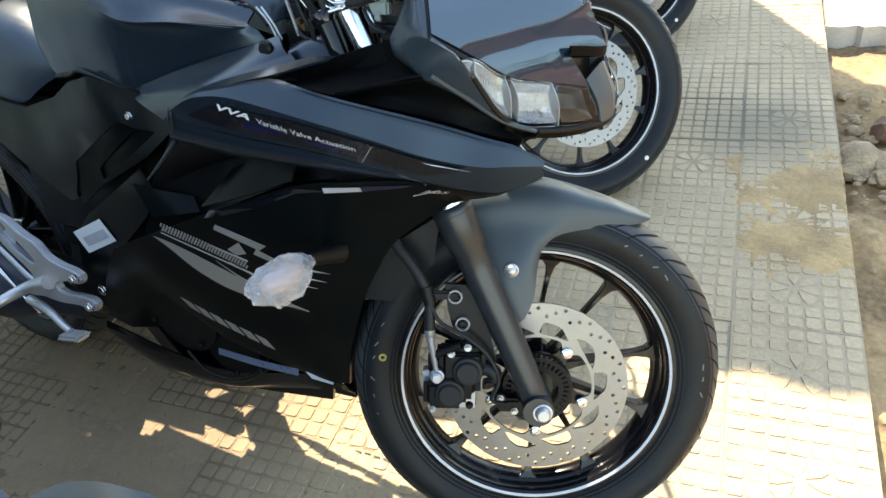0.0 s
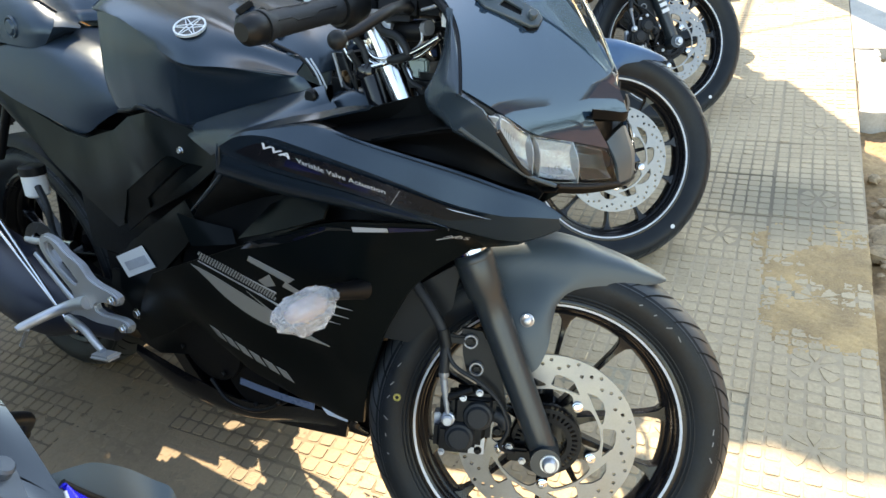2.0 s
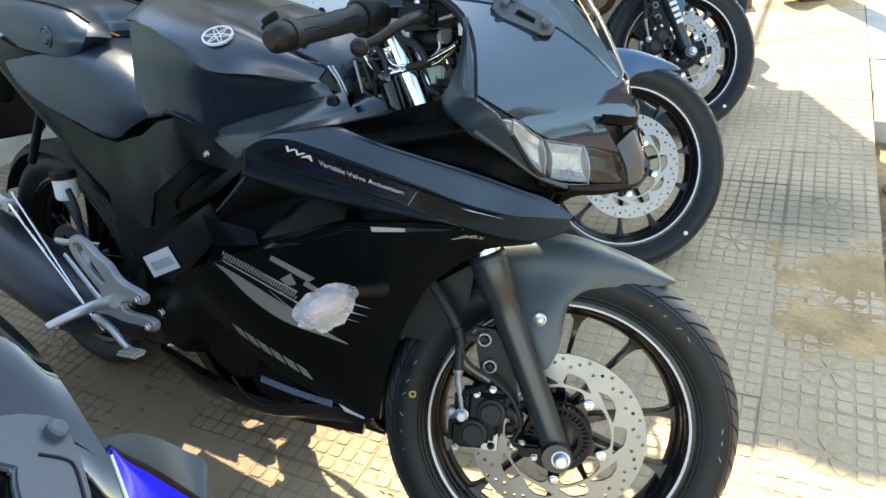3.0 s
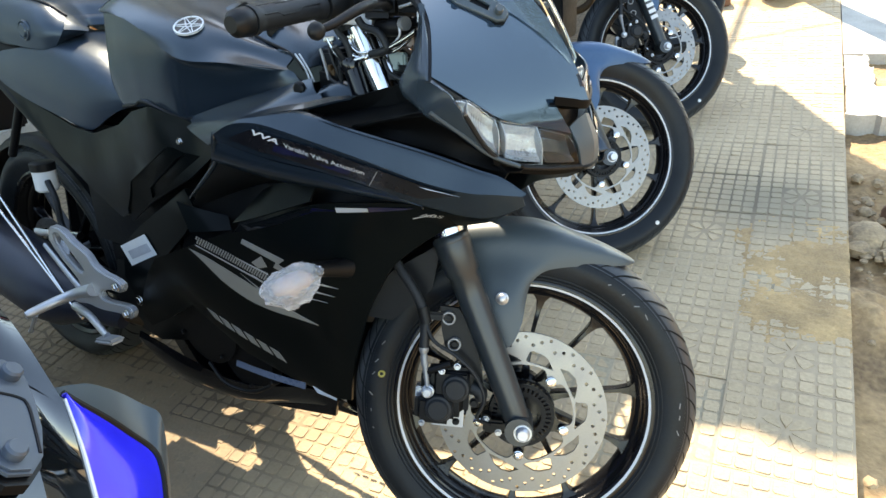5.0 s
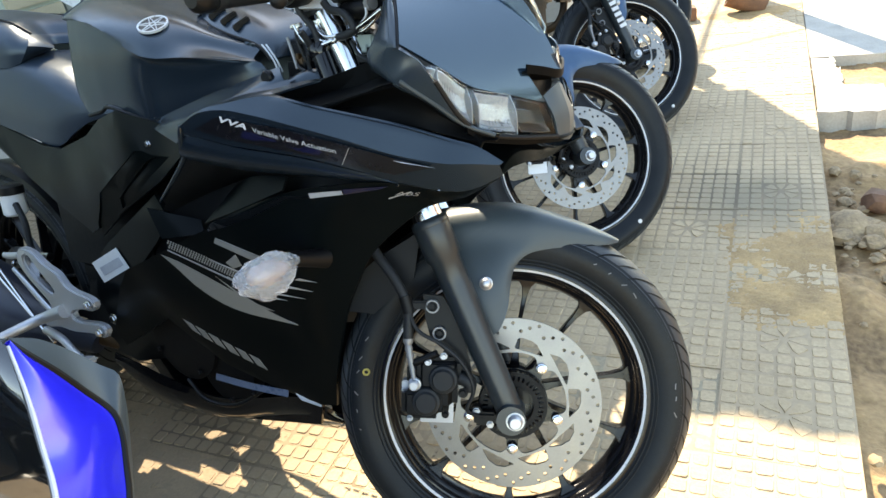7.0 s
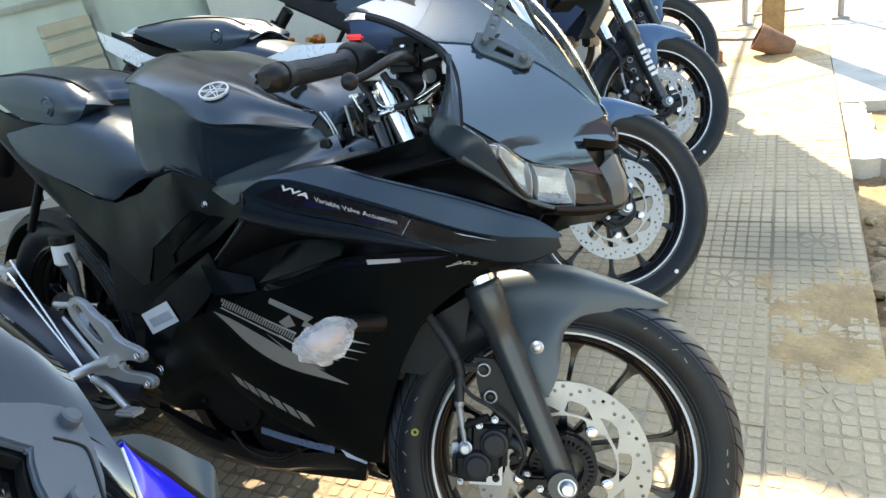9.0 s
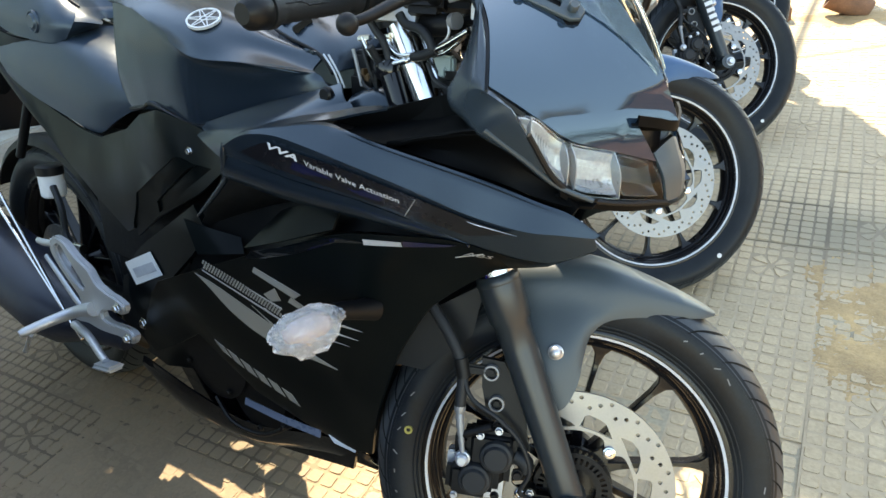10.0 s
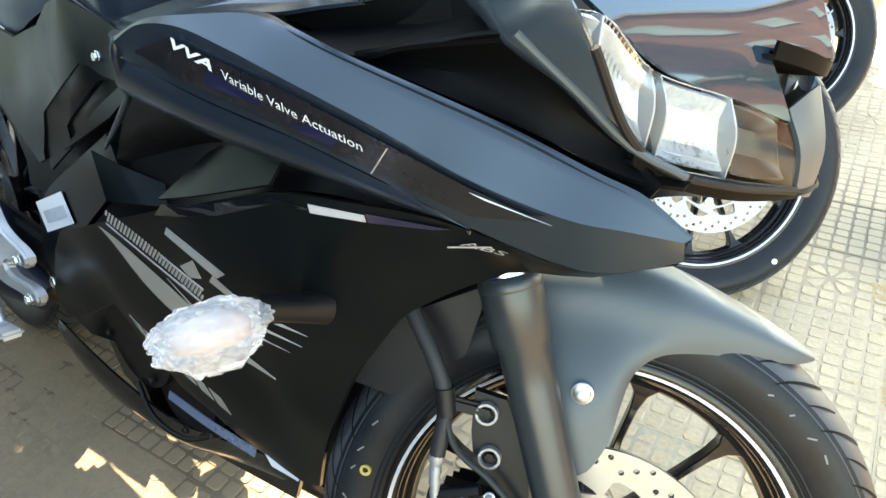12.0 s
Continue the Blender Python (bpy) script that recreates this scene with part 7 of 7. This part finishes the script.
        part("brake_hose", tube([(-0.215, -0.108, 0.935), (-0.205, -0.108, 0.924), (-0.184, -0.108, 0.919), (-0.171, -0.108, 0.909), (-0.165, -0.107, 0.896)], 0.0056, 12, 20), GRIP, parent)
        part("brake_hose", tube([(-0.262, -0.112, 0.930), (-0.252, -0.110, 0.915), (-0.240, -0.108, 0.900), (-0.232, -0.106, 0.872)], 0.0050, 10, 16), GRIP, parent)
        horn = part("horn", tube([(-0.200, -0.082, 0.921), (-0.196, -0.082, 0.921), (-0.154, -0.086, 0.924), (-0.149, -0.086, 0.924)], [0.010, 0.0135, 0.0135, 0.011], 22), DEEP, parent, "small black horn")
        part("horn_face", tube([(-0.146, -0.094, 0.928), (-0.138, -0.096, 0.929)], 0.0095, 22), STEEL, horn)
        part("earth_wire", tube([(-0.149, -0.100, 0.930), (-0.146, -0.101, 0.916), (-0.152, -0.101, 0.907), (-0.163, -0.100, 0.900)], 0.0018, 8, 16), ALLOY, parent)
        fit_ = part("hose_fitting", tube([(-0.109, -0.095, 0.951), (-0.1095, -0.095, 0.948), (-0.1105, -0.095, 0.941), (-0.112, -0.095, 0.931)], [0.006, 0.0080, 0.0080, 0.0068], 18), PAPER, parent, "milky hose fitting with a bright elbow")
        part("elbow", tube([(-0.110, -0.095, 0.949), (-0.108, -0.095, 0.957), (-0.115, -0.095, 0.9605), (-0.129, -0.095, 0.955), (-0.150, -0.095, 0.950)], [0.0048, 0.0046, 0.0036, 0.0026, 0.0022], 10, 18), ALLOY, fit_)
        part("connector", merge(block(-0.190, -0.158, -0.078, -0.066, 0.866, 0.887, 0.003), block(-0.178, -0.166, -0.082, -0.066, 0.862, 0.874, 0.002)), MILKY, parent, "milky plastic cable connector")
        for pts in ([(-0.341, -0.115, 0.882), (-0.323, -0.115, 0.862), (-0.311, -0.115, 0.837)], [(-0.335, -0.112, 0.882), (-0.318, -0.112, 0.860), (-0.308, -0.112, 0.841)]):
            part("seal_strip", tube(pts, 0.0014, 6, 10), ALLOY, parent)
        part("stay", tube([(-0.301, -0.100, 0.890), (-0.294, -0.100, 0.866), (-0.288, -0.100, 0.844)], 0.0024, 8, 8), STEEL, parent)
        part("relay", merge(block(-0.296, -0.278, -0.096, -0.086, 0.848, 0.860, 0.002), block(-0.290, -0.284, -0.100, -0.090, 0.858, 0.866, 0.001)), RUST, parent, "small brown relay")
        for pts in ([(-0.285, -0.095, 0.905), (-0.278, -0.104, 0.885), (-0.270, -0.100, 0.858), (-0.268, -0.090, 0.835)], [(-0.262, -0.098, 0.890), (-0.258, -0.106, 0.868), (-0.262, -0.100, 0.842)], [(-0.180, -0.098, 0.880), (-0.168, -0.100, 0.862), (-0.150, -0.098, 0.852)], [(-0.300, -0.090, 0.862), (-0.282, -0.102, 0.846), (-0.262, -0.104, 0.838)]):
            part("wire", tube(pts, 0.0026, 8, 14), GRIP, parent)
    part("inner_tray", block(-0.46, -0.24, -0.14, 0.14, 0.70, 0.815, 0.02), DEEP, parent)
    part("air_cover", merge(block(-0.335, -0.30, -0.07, 0.02, 0.83, 0.885, 0.006), block(-0.318, -0.27, -0.095, 0.0, 0.80, 0.86, 0.006)), PLASTIC, parent)
    part("key_block", merge(tube([(-0.26, 0, 0.84), (-0.285, 0, 0.90)], 0.03, 16), block(-0.30, -0.22, -0.13, 0.13, 0.858, 0.885, 0.012), block(-0.24, -0.14, -0.13, 0.13, 0.70, 0.73, 0.012)), DEEP, parent, "", steer(look_steer))
    yoke = [(-0.335, -0.115), (-0.318, -0.146), (-0.262, -0.146), (-0.242, -0.115), (-0.250, -0.04), (-0.236, 0.0), (-0.250, 0.04), (-0.242, 0.115), (-0.262, 0.146), (-0.318, 0.146), (-0.335, 0.115), (-0.318, 0.04), (-0.340, 0.0), (-0.318, -0.04)]
    yk = plate(yoke, [], 0.024, Matrix.Translation((0, 0, 0.898)) @ Matrix.Rotation(radians(90), 4, "X"))
    part("top_yoke", yk, ALLOY, parent, "cast alloy top yoke", steer(look_steer))
    for s in (-1, 1):
        part("top_clamp", tube([(-0.272, 0.112 * s, 0.868), (-0.280, 0.112 * s, 0.892)], 0.029, 20), DEEP, parent, "", steer(look_steer))
    part("sump_cover", plate([(-1.02, 0.30), (-0.98, 0.40), (-0.80, 0.42), (-0.70, 0.36), (-0.74, 0.26), (-0.86, 0.225), (-0.93, 0.235)], [], 0.008, Matrix.Translation((0, -0.118, 0))), PLASTIC, parent, "black plastic cover behind the belly pan")
    # rear wheel
    wheel(parent, Matrix.Translation((-1.385, 0, 0.300)), 0.312, 0.14, 0.11, 0, None, False)
    part("swing_arm", merge(block(-1.40, -0.82, -0.115, -0.085, 0.285, 0.35, 0.012), block(-1.40, -0.82, 0.085, 0.115, 0.285, 0.35, 0.012)), DEEP, parent)
    hug = [[(-1.385 + 0.335 * math.cos(a), f * 0.075, 0.300 + (0.335 if abs(f) < 0.9 else 0.31) * math.sin(a)) for a in np.linspace(radians(25), radians(150), 10)] for f in (-1, -0.85, 0, 0.85, 1)]
    part("hugger", sheet(hug, 22, 3, 0.003, (-1.385, 0, 0.3), True), PLASTIC, parent, "black plastic rear hugger")
    # Disc and plate added on the unseen left to stop sun through the spokes.
    part("shade_disc", lathe([(0.03, 0.070), (0.135, 0.070), (0.135, 0.064), (0.03, 0.064), (0.03, 0.070)], 48, (-1.385, 0, 0.300)), DEEP, parent)
    part("shade_plate", plate([(-1.60, 0.20), (-1.62, 0.34), (-1.50, 0.46), (-1.25, 0.47), (-0.95, 0.42), (-0.95, 0.24), (-1.20, 0.15), (-1.45, 0.13)], [], 0.004, Matrix.Translation((0, 0.105, 0))), PLASTIC, parent, "black plate added to block sun through the rear wheel")
    part("stay_bar", tube([(-1.25, -0.12, 0.74), (-1.36, -0.12, 0.60)], 0.010, 10), DEEP, parent)
    # silencer
    part("silencer", merge(tube([(-0.98, -0.13, 0.25), (-1.06, -0.155, 0.275), (-1.14, -0.165, 0.285), (-1.20, -0.17, 0.295), (-1.50, -0.18, 0.36), (-1.68, -0.185, 0.40), (-1.70, -0.185, 0.405)], [0.025, 0.04, 0.075, 0.085, 0.085, 0.075, 0.055], 28)), EXHAUST, parent, "dark exhaust silencer")
    part("silencer_bolt", bolt((-1.42, -0.262, 0.40), 0.008, 0.006), CHROME, parent)
    # foot rest hanger
    for s in (1, -1):
        def bar(pts, r):
            """A cast bar, rounded and flattened towards the bike."""
            bm = tube([(x, y * s, z) for x, y, z in pts], r, 12, 18)
            for v in bm.verts:
                v.co.y = (v.co.y + 0.0) * 0.75
            return bm

        shape = [(-1.075, 0.480), (-1.060, 0.494), (-1.038, 0.499), (-1.007, 0.494), (-0.971, 0.473), (-0.929, 0.458), (-0.905, 0.434), (-0.870, 0.424), (-0.836, 0.421), (-0.812, 0.412), (-0.812, 0.398), (-0.830, 0.388), (-0.868, 0.386), (-0.900, 0.374), (-0.905, 0.362), (-0.882, 0.357), (-0.840, 0.362), (-0.805, 0.364), (-0.790, 0.354), (-0.795, 0.340), (-0.812, 0.333), (-0.850, 0.335), (-0.918, 0.326), (-0.972, 0.326), (-1.020, 0.318), (-1.030, 0.330), (-1.006, 0.350), (-0.984, 0.374), (-1.003, 0.394), (-1.048, 0.427), (-1.076, 0.460)]
        slot_ = [(-1.048, 0.476), (-1.036, 0.482), (-1.024, 0.480), (-0.992, 0.448), (-0.956, 0.416), (-0.960, 0.408), (-0.974, 0.407), (-1.011, 0.426), (-1.045, 0.458)]
        hp = plate([tuple(p) for p in smooth_line(shape + shape[:1], 90)[:-1]], [[tuple(p) for p in smooth_line(slot_ + slot_[:1], 40)[:-1]]], 0.016)
        bmesh.ops.bevel(hp, geom=[e for e in hp.edges if e.calc_face_angle(0) > 1.0], offset=0.004, segments=2, affect="EDGES")
        if s < 0:
            hp.transform(Matrix.Scale(-1, 4, (0, 1, 0)))
            bmesh.ops.reverse_faces(hp, faces=hp.faces)
        hg = part("foot_hanger", merge(hp, bar([(-1.110, 0.006, 0.440), (-1.060, 0.006, 0.405), (-1.010, 0.004, 0.372), (-0.975, 0.004, 0.352)], [0.006, 0.0075, 0.008, 0.008]), bar([(-1.130, 0.004, 0.470), (-1.100, 0.004, 0.472), (-1.066, 0.004, 0.478)], [0.007, 0.008, 0.007])), ALLOY, parent, "cast alloy foot rest hanger", Matrix.Translation((0, -0.212 * s, 0)))
        for x, z in ((-0.828, 0.405), (-0.808, 0.348)):
            part("hanger_bolt", bolt((x, -0.001 * s, z), 0.010, 0.009, True, -s), CHROME, hg)
        part("foot_rest", tube([(-0.925, -0.002 * s, 0.374), (-0.977, -0.012 * s, 0.357), (-1.003, -0.050 * s, 0.345), (-1.008, -0.105 * s, 0.338), (-1.009, -0.112 * s, 0.337)], [0.015, 0.0125, 0.011, 0.0095, 0.007], 14, 18), ALLOY, hg, "ribbed alloy foot rest")
        part("feeler", tube([(-1.002, -0.095 * s, 0.332), (-1.045, -0.095 * s, 0.285), (-1.049, -0.095 * s, 0.280)], [0.0045, 0.004, 0.0055], 8), ALLOY, hg)
        ped = part("brake_pedal", tube([(-1.007, -0.010 * s, 0.318), (-0.942, -0.015 * s, 0.313), (-0.871, -0.030 * s, 0.304), (-0.845, -0.034 * s, 0.300)], [0.009, 0.0085, 0.0075, 0.007], 10, 14), ALLOY, hg, "alloy brake pedal")
        pd = block(-0.035, 0.035, -0.017, 0.017, -0.006, 0.006, 0.005)
        pd.transform(Matrix.Translation((-0.836, -0.036 * s, 0.294)) @ Matrix.Rotation(radians(-12), 4, "Y"))
        part("pedal_pad", pd, ALLOY, ped)
    for a, b in (((-1.356, -0.185, 0.540), (-1.010, -0.226, 0.320)), ((-1.391, -0.185, 0.505), (-0.972, -0.228, 0.298))):
        part("guard_rod", tube([a, b], 0.0032, 8), CHROME, parent, "thin bright steel rod")
    part("pillion_hanger", merge(tube([(-1.58, -0.16, 0.525), (-1.50, -0.17, 0.512), (-1.40, -0.178, 0.498)], [0.010, 0.014, 0.012], 10, 10), tube([(-1.40, -0.19, 0.498), (-1.40, -0.165, 0.498)], 0.016, 14)), ALLOY, parent)
    ms = part("rear_master_cylinder", tube([(-1.20, -0.13, 0.535), (-1.20, -0.13, 0.540), (-1.20, -0.13, 0.585)], [0.022, 0.026, 0.026], 20), PAPER, parent, "milky brake fluid pot with a black lid")
    part("lid", tube([(-1.20, -0.13, 0.585), (-1.20, -0.13, 0.603), (-1.20, -0.13, 0.606)], [0.028, 0.028, 0.023], 20), PLASTIC, ms)
    part("pot_hose", tube([(-1.15, -0.15, 0.57), (-1.12, -0.155, 0.53), (-1.11, -0.16, 0.47), (-1.05, -0.17, 0.45)], 0.007, 8, 16), GRIP, ms)
    part("banjo", merge(tube([(-1.05, -0.185, 0.470), (-0.985, -0.185, 0.478)], 0.009, 10), tube([(-1.035, -0.20, 0.445), (-1.035, -0.17, 0.445)], 0.018, 14)), CHROME, parent)
    part("shock", tube([(-1.0, 0, 0.45), (-0.93, 0, 0.72)], 0.03, 14), DEEP, parent)
    part("side_stand", tube([(-0.80, 0.13, 0.25), (-0.86, 0.26, 0.085)], 0.010, 10), DEEP, parent)


def indicators(parent, wrapped=True):
    """Front turn signals on rubber stalks, still in their plastic film."""
    for s in (1, -1):
        part("indicator_stalk", tube([(-0.205, -0.180 * s, 0.578), (-0.208, -0.205 * s, 0.584), (-0.212, -0.232 * s, 0.592), (-0.214, -0.245 * s, 0.595)], [0.0170, 0.0132, 0.0118, 0.0112], 18, 10), DEEP, parent, "black rubber stalk")
        bm = bmesh.new()
        bmesh.ops.create_icosphere(bm, subdivisions=4, radius=1)
        for v in bm.verts:
            v.co = Vector((v.co.x * 0.016, v.co.y * 0.030, v.co.z * 0.015))
        lm = part("indicator", bm, mat_indicator, parent, "clear turn signal", Matrix.Translation((-0.216, -0.285 * s, 0.588)) @ Matrix.Rotation(radians(8 * s), 4, "X") @ Matrix.Rotation(radians(-20 * s), 4, "Z"))
        if wrapped:
            bm = bmesh.new()
            bmesh.ops.create_icosphere(bm, subdivisions=5, radius=1)
            for v in bm.verts:
                q = v.co.copy()
                crumple = noise.noise(q * 2.3 + Vector((s, 0, 2))) * 0.16 + abs(noise.noise(q * 5.0 + Vector((s, 5, 2)))) * 0.20
                tail = max(0.0, -q.z - 0.55) * (0.5 + 1.4 * max(0.0, noise.noise(q * 3 + Vector((3, 1, s)))))
                k = 1 + crumple
                v.co = Vector((q.x * 0.024 * k, q.y * 0.044 * k, q.z * 0.024 * k - tail * 0.030))
            part("plastic_film", bm, FILM, lm, "crumpled clear plastic film", sharp=25)


def sport_bike(name, M, look_, label, fine=1, detail=True):
    global look_steer
    look_steer = look_["steer"]
    bike = tagged(new(name), label, "motorcycle", "parked motorcycles")
    bike.matrix_world = M
    S = steer(look_["steer"])
    wheel(bike, S @ Matrix.Translation((0, 0, RF)), RF, 0.10, 0.141, fine, WHITE, detail)
    for s in (-1, 1):
        fork_leg(bike, S, s)
        handlebar(bike, Matrix.Translation((0.13, -0.06, 0.024)) @ S if look_["split"] else S, s)
    mudguard(bike, S, look_["guard"])
    caliper(bike, S)
    for s in (1, -1):
        up = side_fairing(bike, s, look_)
        if look_["split"]:
            up.matrix_basis = Matrix.Translation((-0.06, 0.05 * s, -0.15))
        side_cover(bike, s, look_)
    nose(bike, look_)
    tank(bike, look_)
    seats(bike)
    running_gear(bike, fine, detail)
    indicators(bike, look_["wrapped"])
    return bike


TAIL_RED = mat("dark_red_lens", (0.08, 0.004, 0.004), 0.2, vary=0.1)
LAMP_DARK = mat("dark_lamp_cell", (0.022, 0.026, 0.025), 0.5, vary=0.3, scale=30)
LAMP_LINE = mat("grey_lamp_ridge", (0.24, 0.256, 0.264), 0.3, 0.2, vary=0.1)
mat_indicator = mat("indicator_lens", (0.345, 0.2475, 0.21), 0.18, vary=0.15, scale=30, coat=0.5)
FILM = glass("plastic_film_wrap", (0.97, 0.98, 1.0), 0.18, 1.18)
FILM.node_tree.nodes["Principled BSDF"].inputs["Transmission Weight"].default_value = 0.80
# body and cover_body carry painted-in shade; upper and tank don't.
BLACK_LOOK = dict(steer=30, upper=TANK_PAINT, body=SHADED_BLACK, body_label="matt black side fairing", mask=GREY_MATT, cowl=COWL_GLOSS, cowl_label="gloss smoked front cowl", side_mask=MASK_PAINT, split=False, tank=TANK_BODY, tank_label="matt black fuel tank", cover=TANK_PAINT, cover_body=SHADED_BLACK, guard=GREY_MATT, mount=GREY_MATT, prints=True, vva=True, wrapped=True)
BLUE_LOOK = dict(BLACK_LOOK, steer=42, upper=GLOSS_BLACK, body=BLUE_GLOSS, body_label="glossy blue side fairing", cowl=BLUE_GLOSS, cowl_label="glossy blue cowl panel", split=True, tank=GLOSS_BLACK, tank_label="gloss black fuel tank", guard=GREY_MATT, mount=GREY_BLUE, prints=False, vva=False, wrapped=False)
NAVY_LOOK = dict(BLACK_LOOK, upper=NAVY, body=NAVY, body_label="dark blue side fairing", cowl=NAVY, cowl_label="dark blue cowl", tank=NAVY, tank_label="dark blue fuel tank", guard=STEEL_BLUE, mask=NAVY, prints=False, vva=False, wrapped=False)

bike_black = sport_bike("motorcycle", pose(-0.118, 0.697, 0.02, -13, 0, -8), BLACK_LOOK, "matt black sport motorcycle with full fairing on its side stand")

# ---- the other motorcycles ----
def round_lamp(bike, S):
    lamp = part("headlamp", sheet([[(0.02, -0.085, 0.80), (0.05, 0, 0.82), (0.02, 0.085, 0.80)], [(0.09, -0.07, 0.74), (0.13, 0, 0.75), (0.09, 0.07, 0.74)], [(0.05, -0.05, 0.66), (0.08, 0, 0.65), (0.05, 0.05, 0.66)]], 16, 5, 0.004, (-0.1, 0, 0.74), True), LAMP_DARK, bike, "dark angular headlamp", S @ Matrix.Translation((-0.08, 0, 0.14)))
    part("lamp_shell", sheet([[(-0.06, -0.10, 0.84), (-0.02, 0, 0.87), (-0.06, 0.10, 0.84)], [(0.02, -0.09, 0.805), (0.05, 0, 0.825), (0.02, 0.09, 0.805)]], 12, 4, 0.004, (-0.1, 0, 0.74), True), GLOSS_BLACK, lamp)
    part("meter", block(-0.12, -0.04, -0.06, 0.06, 0.88, 0.93, 0.012), PLASTIC, bike, "", S)


def street_bike(name, M, degrees, label, tail_paint, tank_paint, brand=True, cover=False):
    """An unfaired street bike with the same wheels and fork."""
    global look_steer
    look_steer = degrees
    bike = tagged(new(name), label, "motorcycle", "parked motorcycles")
    bike.matrix_world = M
    S = steer(degrees)
    wheel(bike, S @ Matrix.Translation((0, 0, RF)), RF, 0.10, 0.141, 0, WHITE, False)
    dot = lathe([(0.0001, -0.0512), (0.006, -0.0512), (0.006, -0.047), (0.0001, -0.047)], 12)
    dot.transform(S @ Matrix.Translation((0.17, 0, RF - 0.19)))
    part("paint_mark", dot, WHITE, bike)
    for s in (-1, 1):
        fork_leg(bike, S, s, brand and s < 0)
        handlebar(bike, S, s)
    mudguard(bike, S, STEEL_BLUE, False)
    caliper(bike, S)
    round_lamp(bike, S)
    t = tank(bike, dict(NAVY_LOOK, tank=tank_paint, tank_label="glossy street bike fuel tank", cover=tank_paint))
    t.matrix_basis = Matrix.Translation((0.10, 0, 0.80)) @ Matrix.Diagonal((1, 0.9, 0.62, 1)) @ Matrix.Translation((0, 0, -0.80))
    for s in (1, -1):
        sk = Skin([(-0.25, -0.20, 0.66), (-0.40, -0.21, 0.78), (-0.60, -0.19, 0.74), (-0.45, -0.20, 0.58)])
        part("tank_shroud", panel(sk, [(-0.22, 0.68), (-0.33, 0.80), (-0.60, 0.78), (-0.66, 0.70), (-0.45, 0.56), (-0.32, 0.58)], (), 0.006, 0.03, 0, s), tank_paint, bike, "tank side shroud")
        sk = Skin([(-0.85, -0.14, 0.75), (-1.1, -0.15, 0.62), (-1.4, -0.13, 0.80), (-1.65, -0.07, 0.92)])
        part("tail_panel", panel(sk, [(-0.62, 0.83), (-0.86, 0.845), (-1.05, 0.80), (-1.35, 0.86), (-1.68, 0.985), (-1.64, 0.92), (-1.30, 0.76), (-1.0, 0.64), (-0.80, 0.68)], (), 0.006, 0.04, 0, s), tail_paint, bike, "tail side panel")
        part("rear_indicator", tube([(-1.56, -0.06 * s, 0.724), (-1.56, -0.13 * s, 0.724), (-1.56, -0.135 * s, 0.724), (-1.56, -0.175 * s, 0.724), (-1.56, -0.18 * s, 0.724)], [0.012, 0.012, 0.026, 0.030, 0.020], 14), AMBER, bike, "orange turn signal")
    seats(bike)
    if cover:
        part("seat_cover", sheet([[(-1.02, -0.10, 0.885), (-1.25, -0.11, 0.93), (-1.55, -0.06, 0.965)], [(-1.02, 0, 0.91), (-1.25, 0, 0.975), (-1.55, 0, 0.985)], [(-1.02, 0.10, 0.885), (-1.25, 0.11, 0.93), (-1.55, 0.06, 0.965)]], 18, 4, 0.003, (-1.3, 0, 0.8), True), SILVER, bike, "silver grab rail and tail top")
    running_gear(bike, 0)
    return bike


bike_blue = sport_bike("motorcycle", pose(-0.205, -0.215, 0.02, -17, 0, -8), BLUE_LOOK, "glossy blue sport motorcycle with grey mask and smoked screen", 0, False)
street_bike("motorcycle", pose(-0.214, 1.643, 0.02, -13, 0, 5), 32, "dark blue street motorcycle with blue grey front mudguard", SILVER, NAVY, False, True)
street_bike("motorcycle", pose(-0.225, 2.56, 0.02, -13, 0, 4), 30, "black and blue street motorcycle with white print on its fork", PLASTIC, NAVY)
street_bike("motorcycle", pose(-0.33, 3.42, 0.02, -13, 0, 2), 30, "dark street motorcycle parked at the end of the row", PLASTIC, GLOSS_BLACK, False)
lay_tiles()
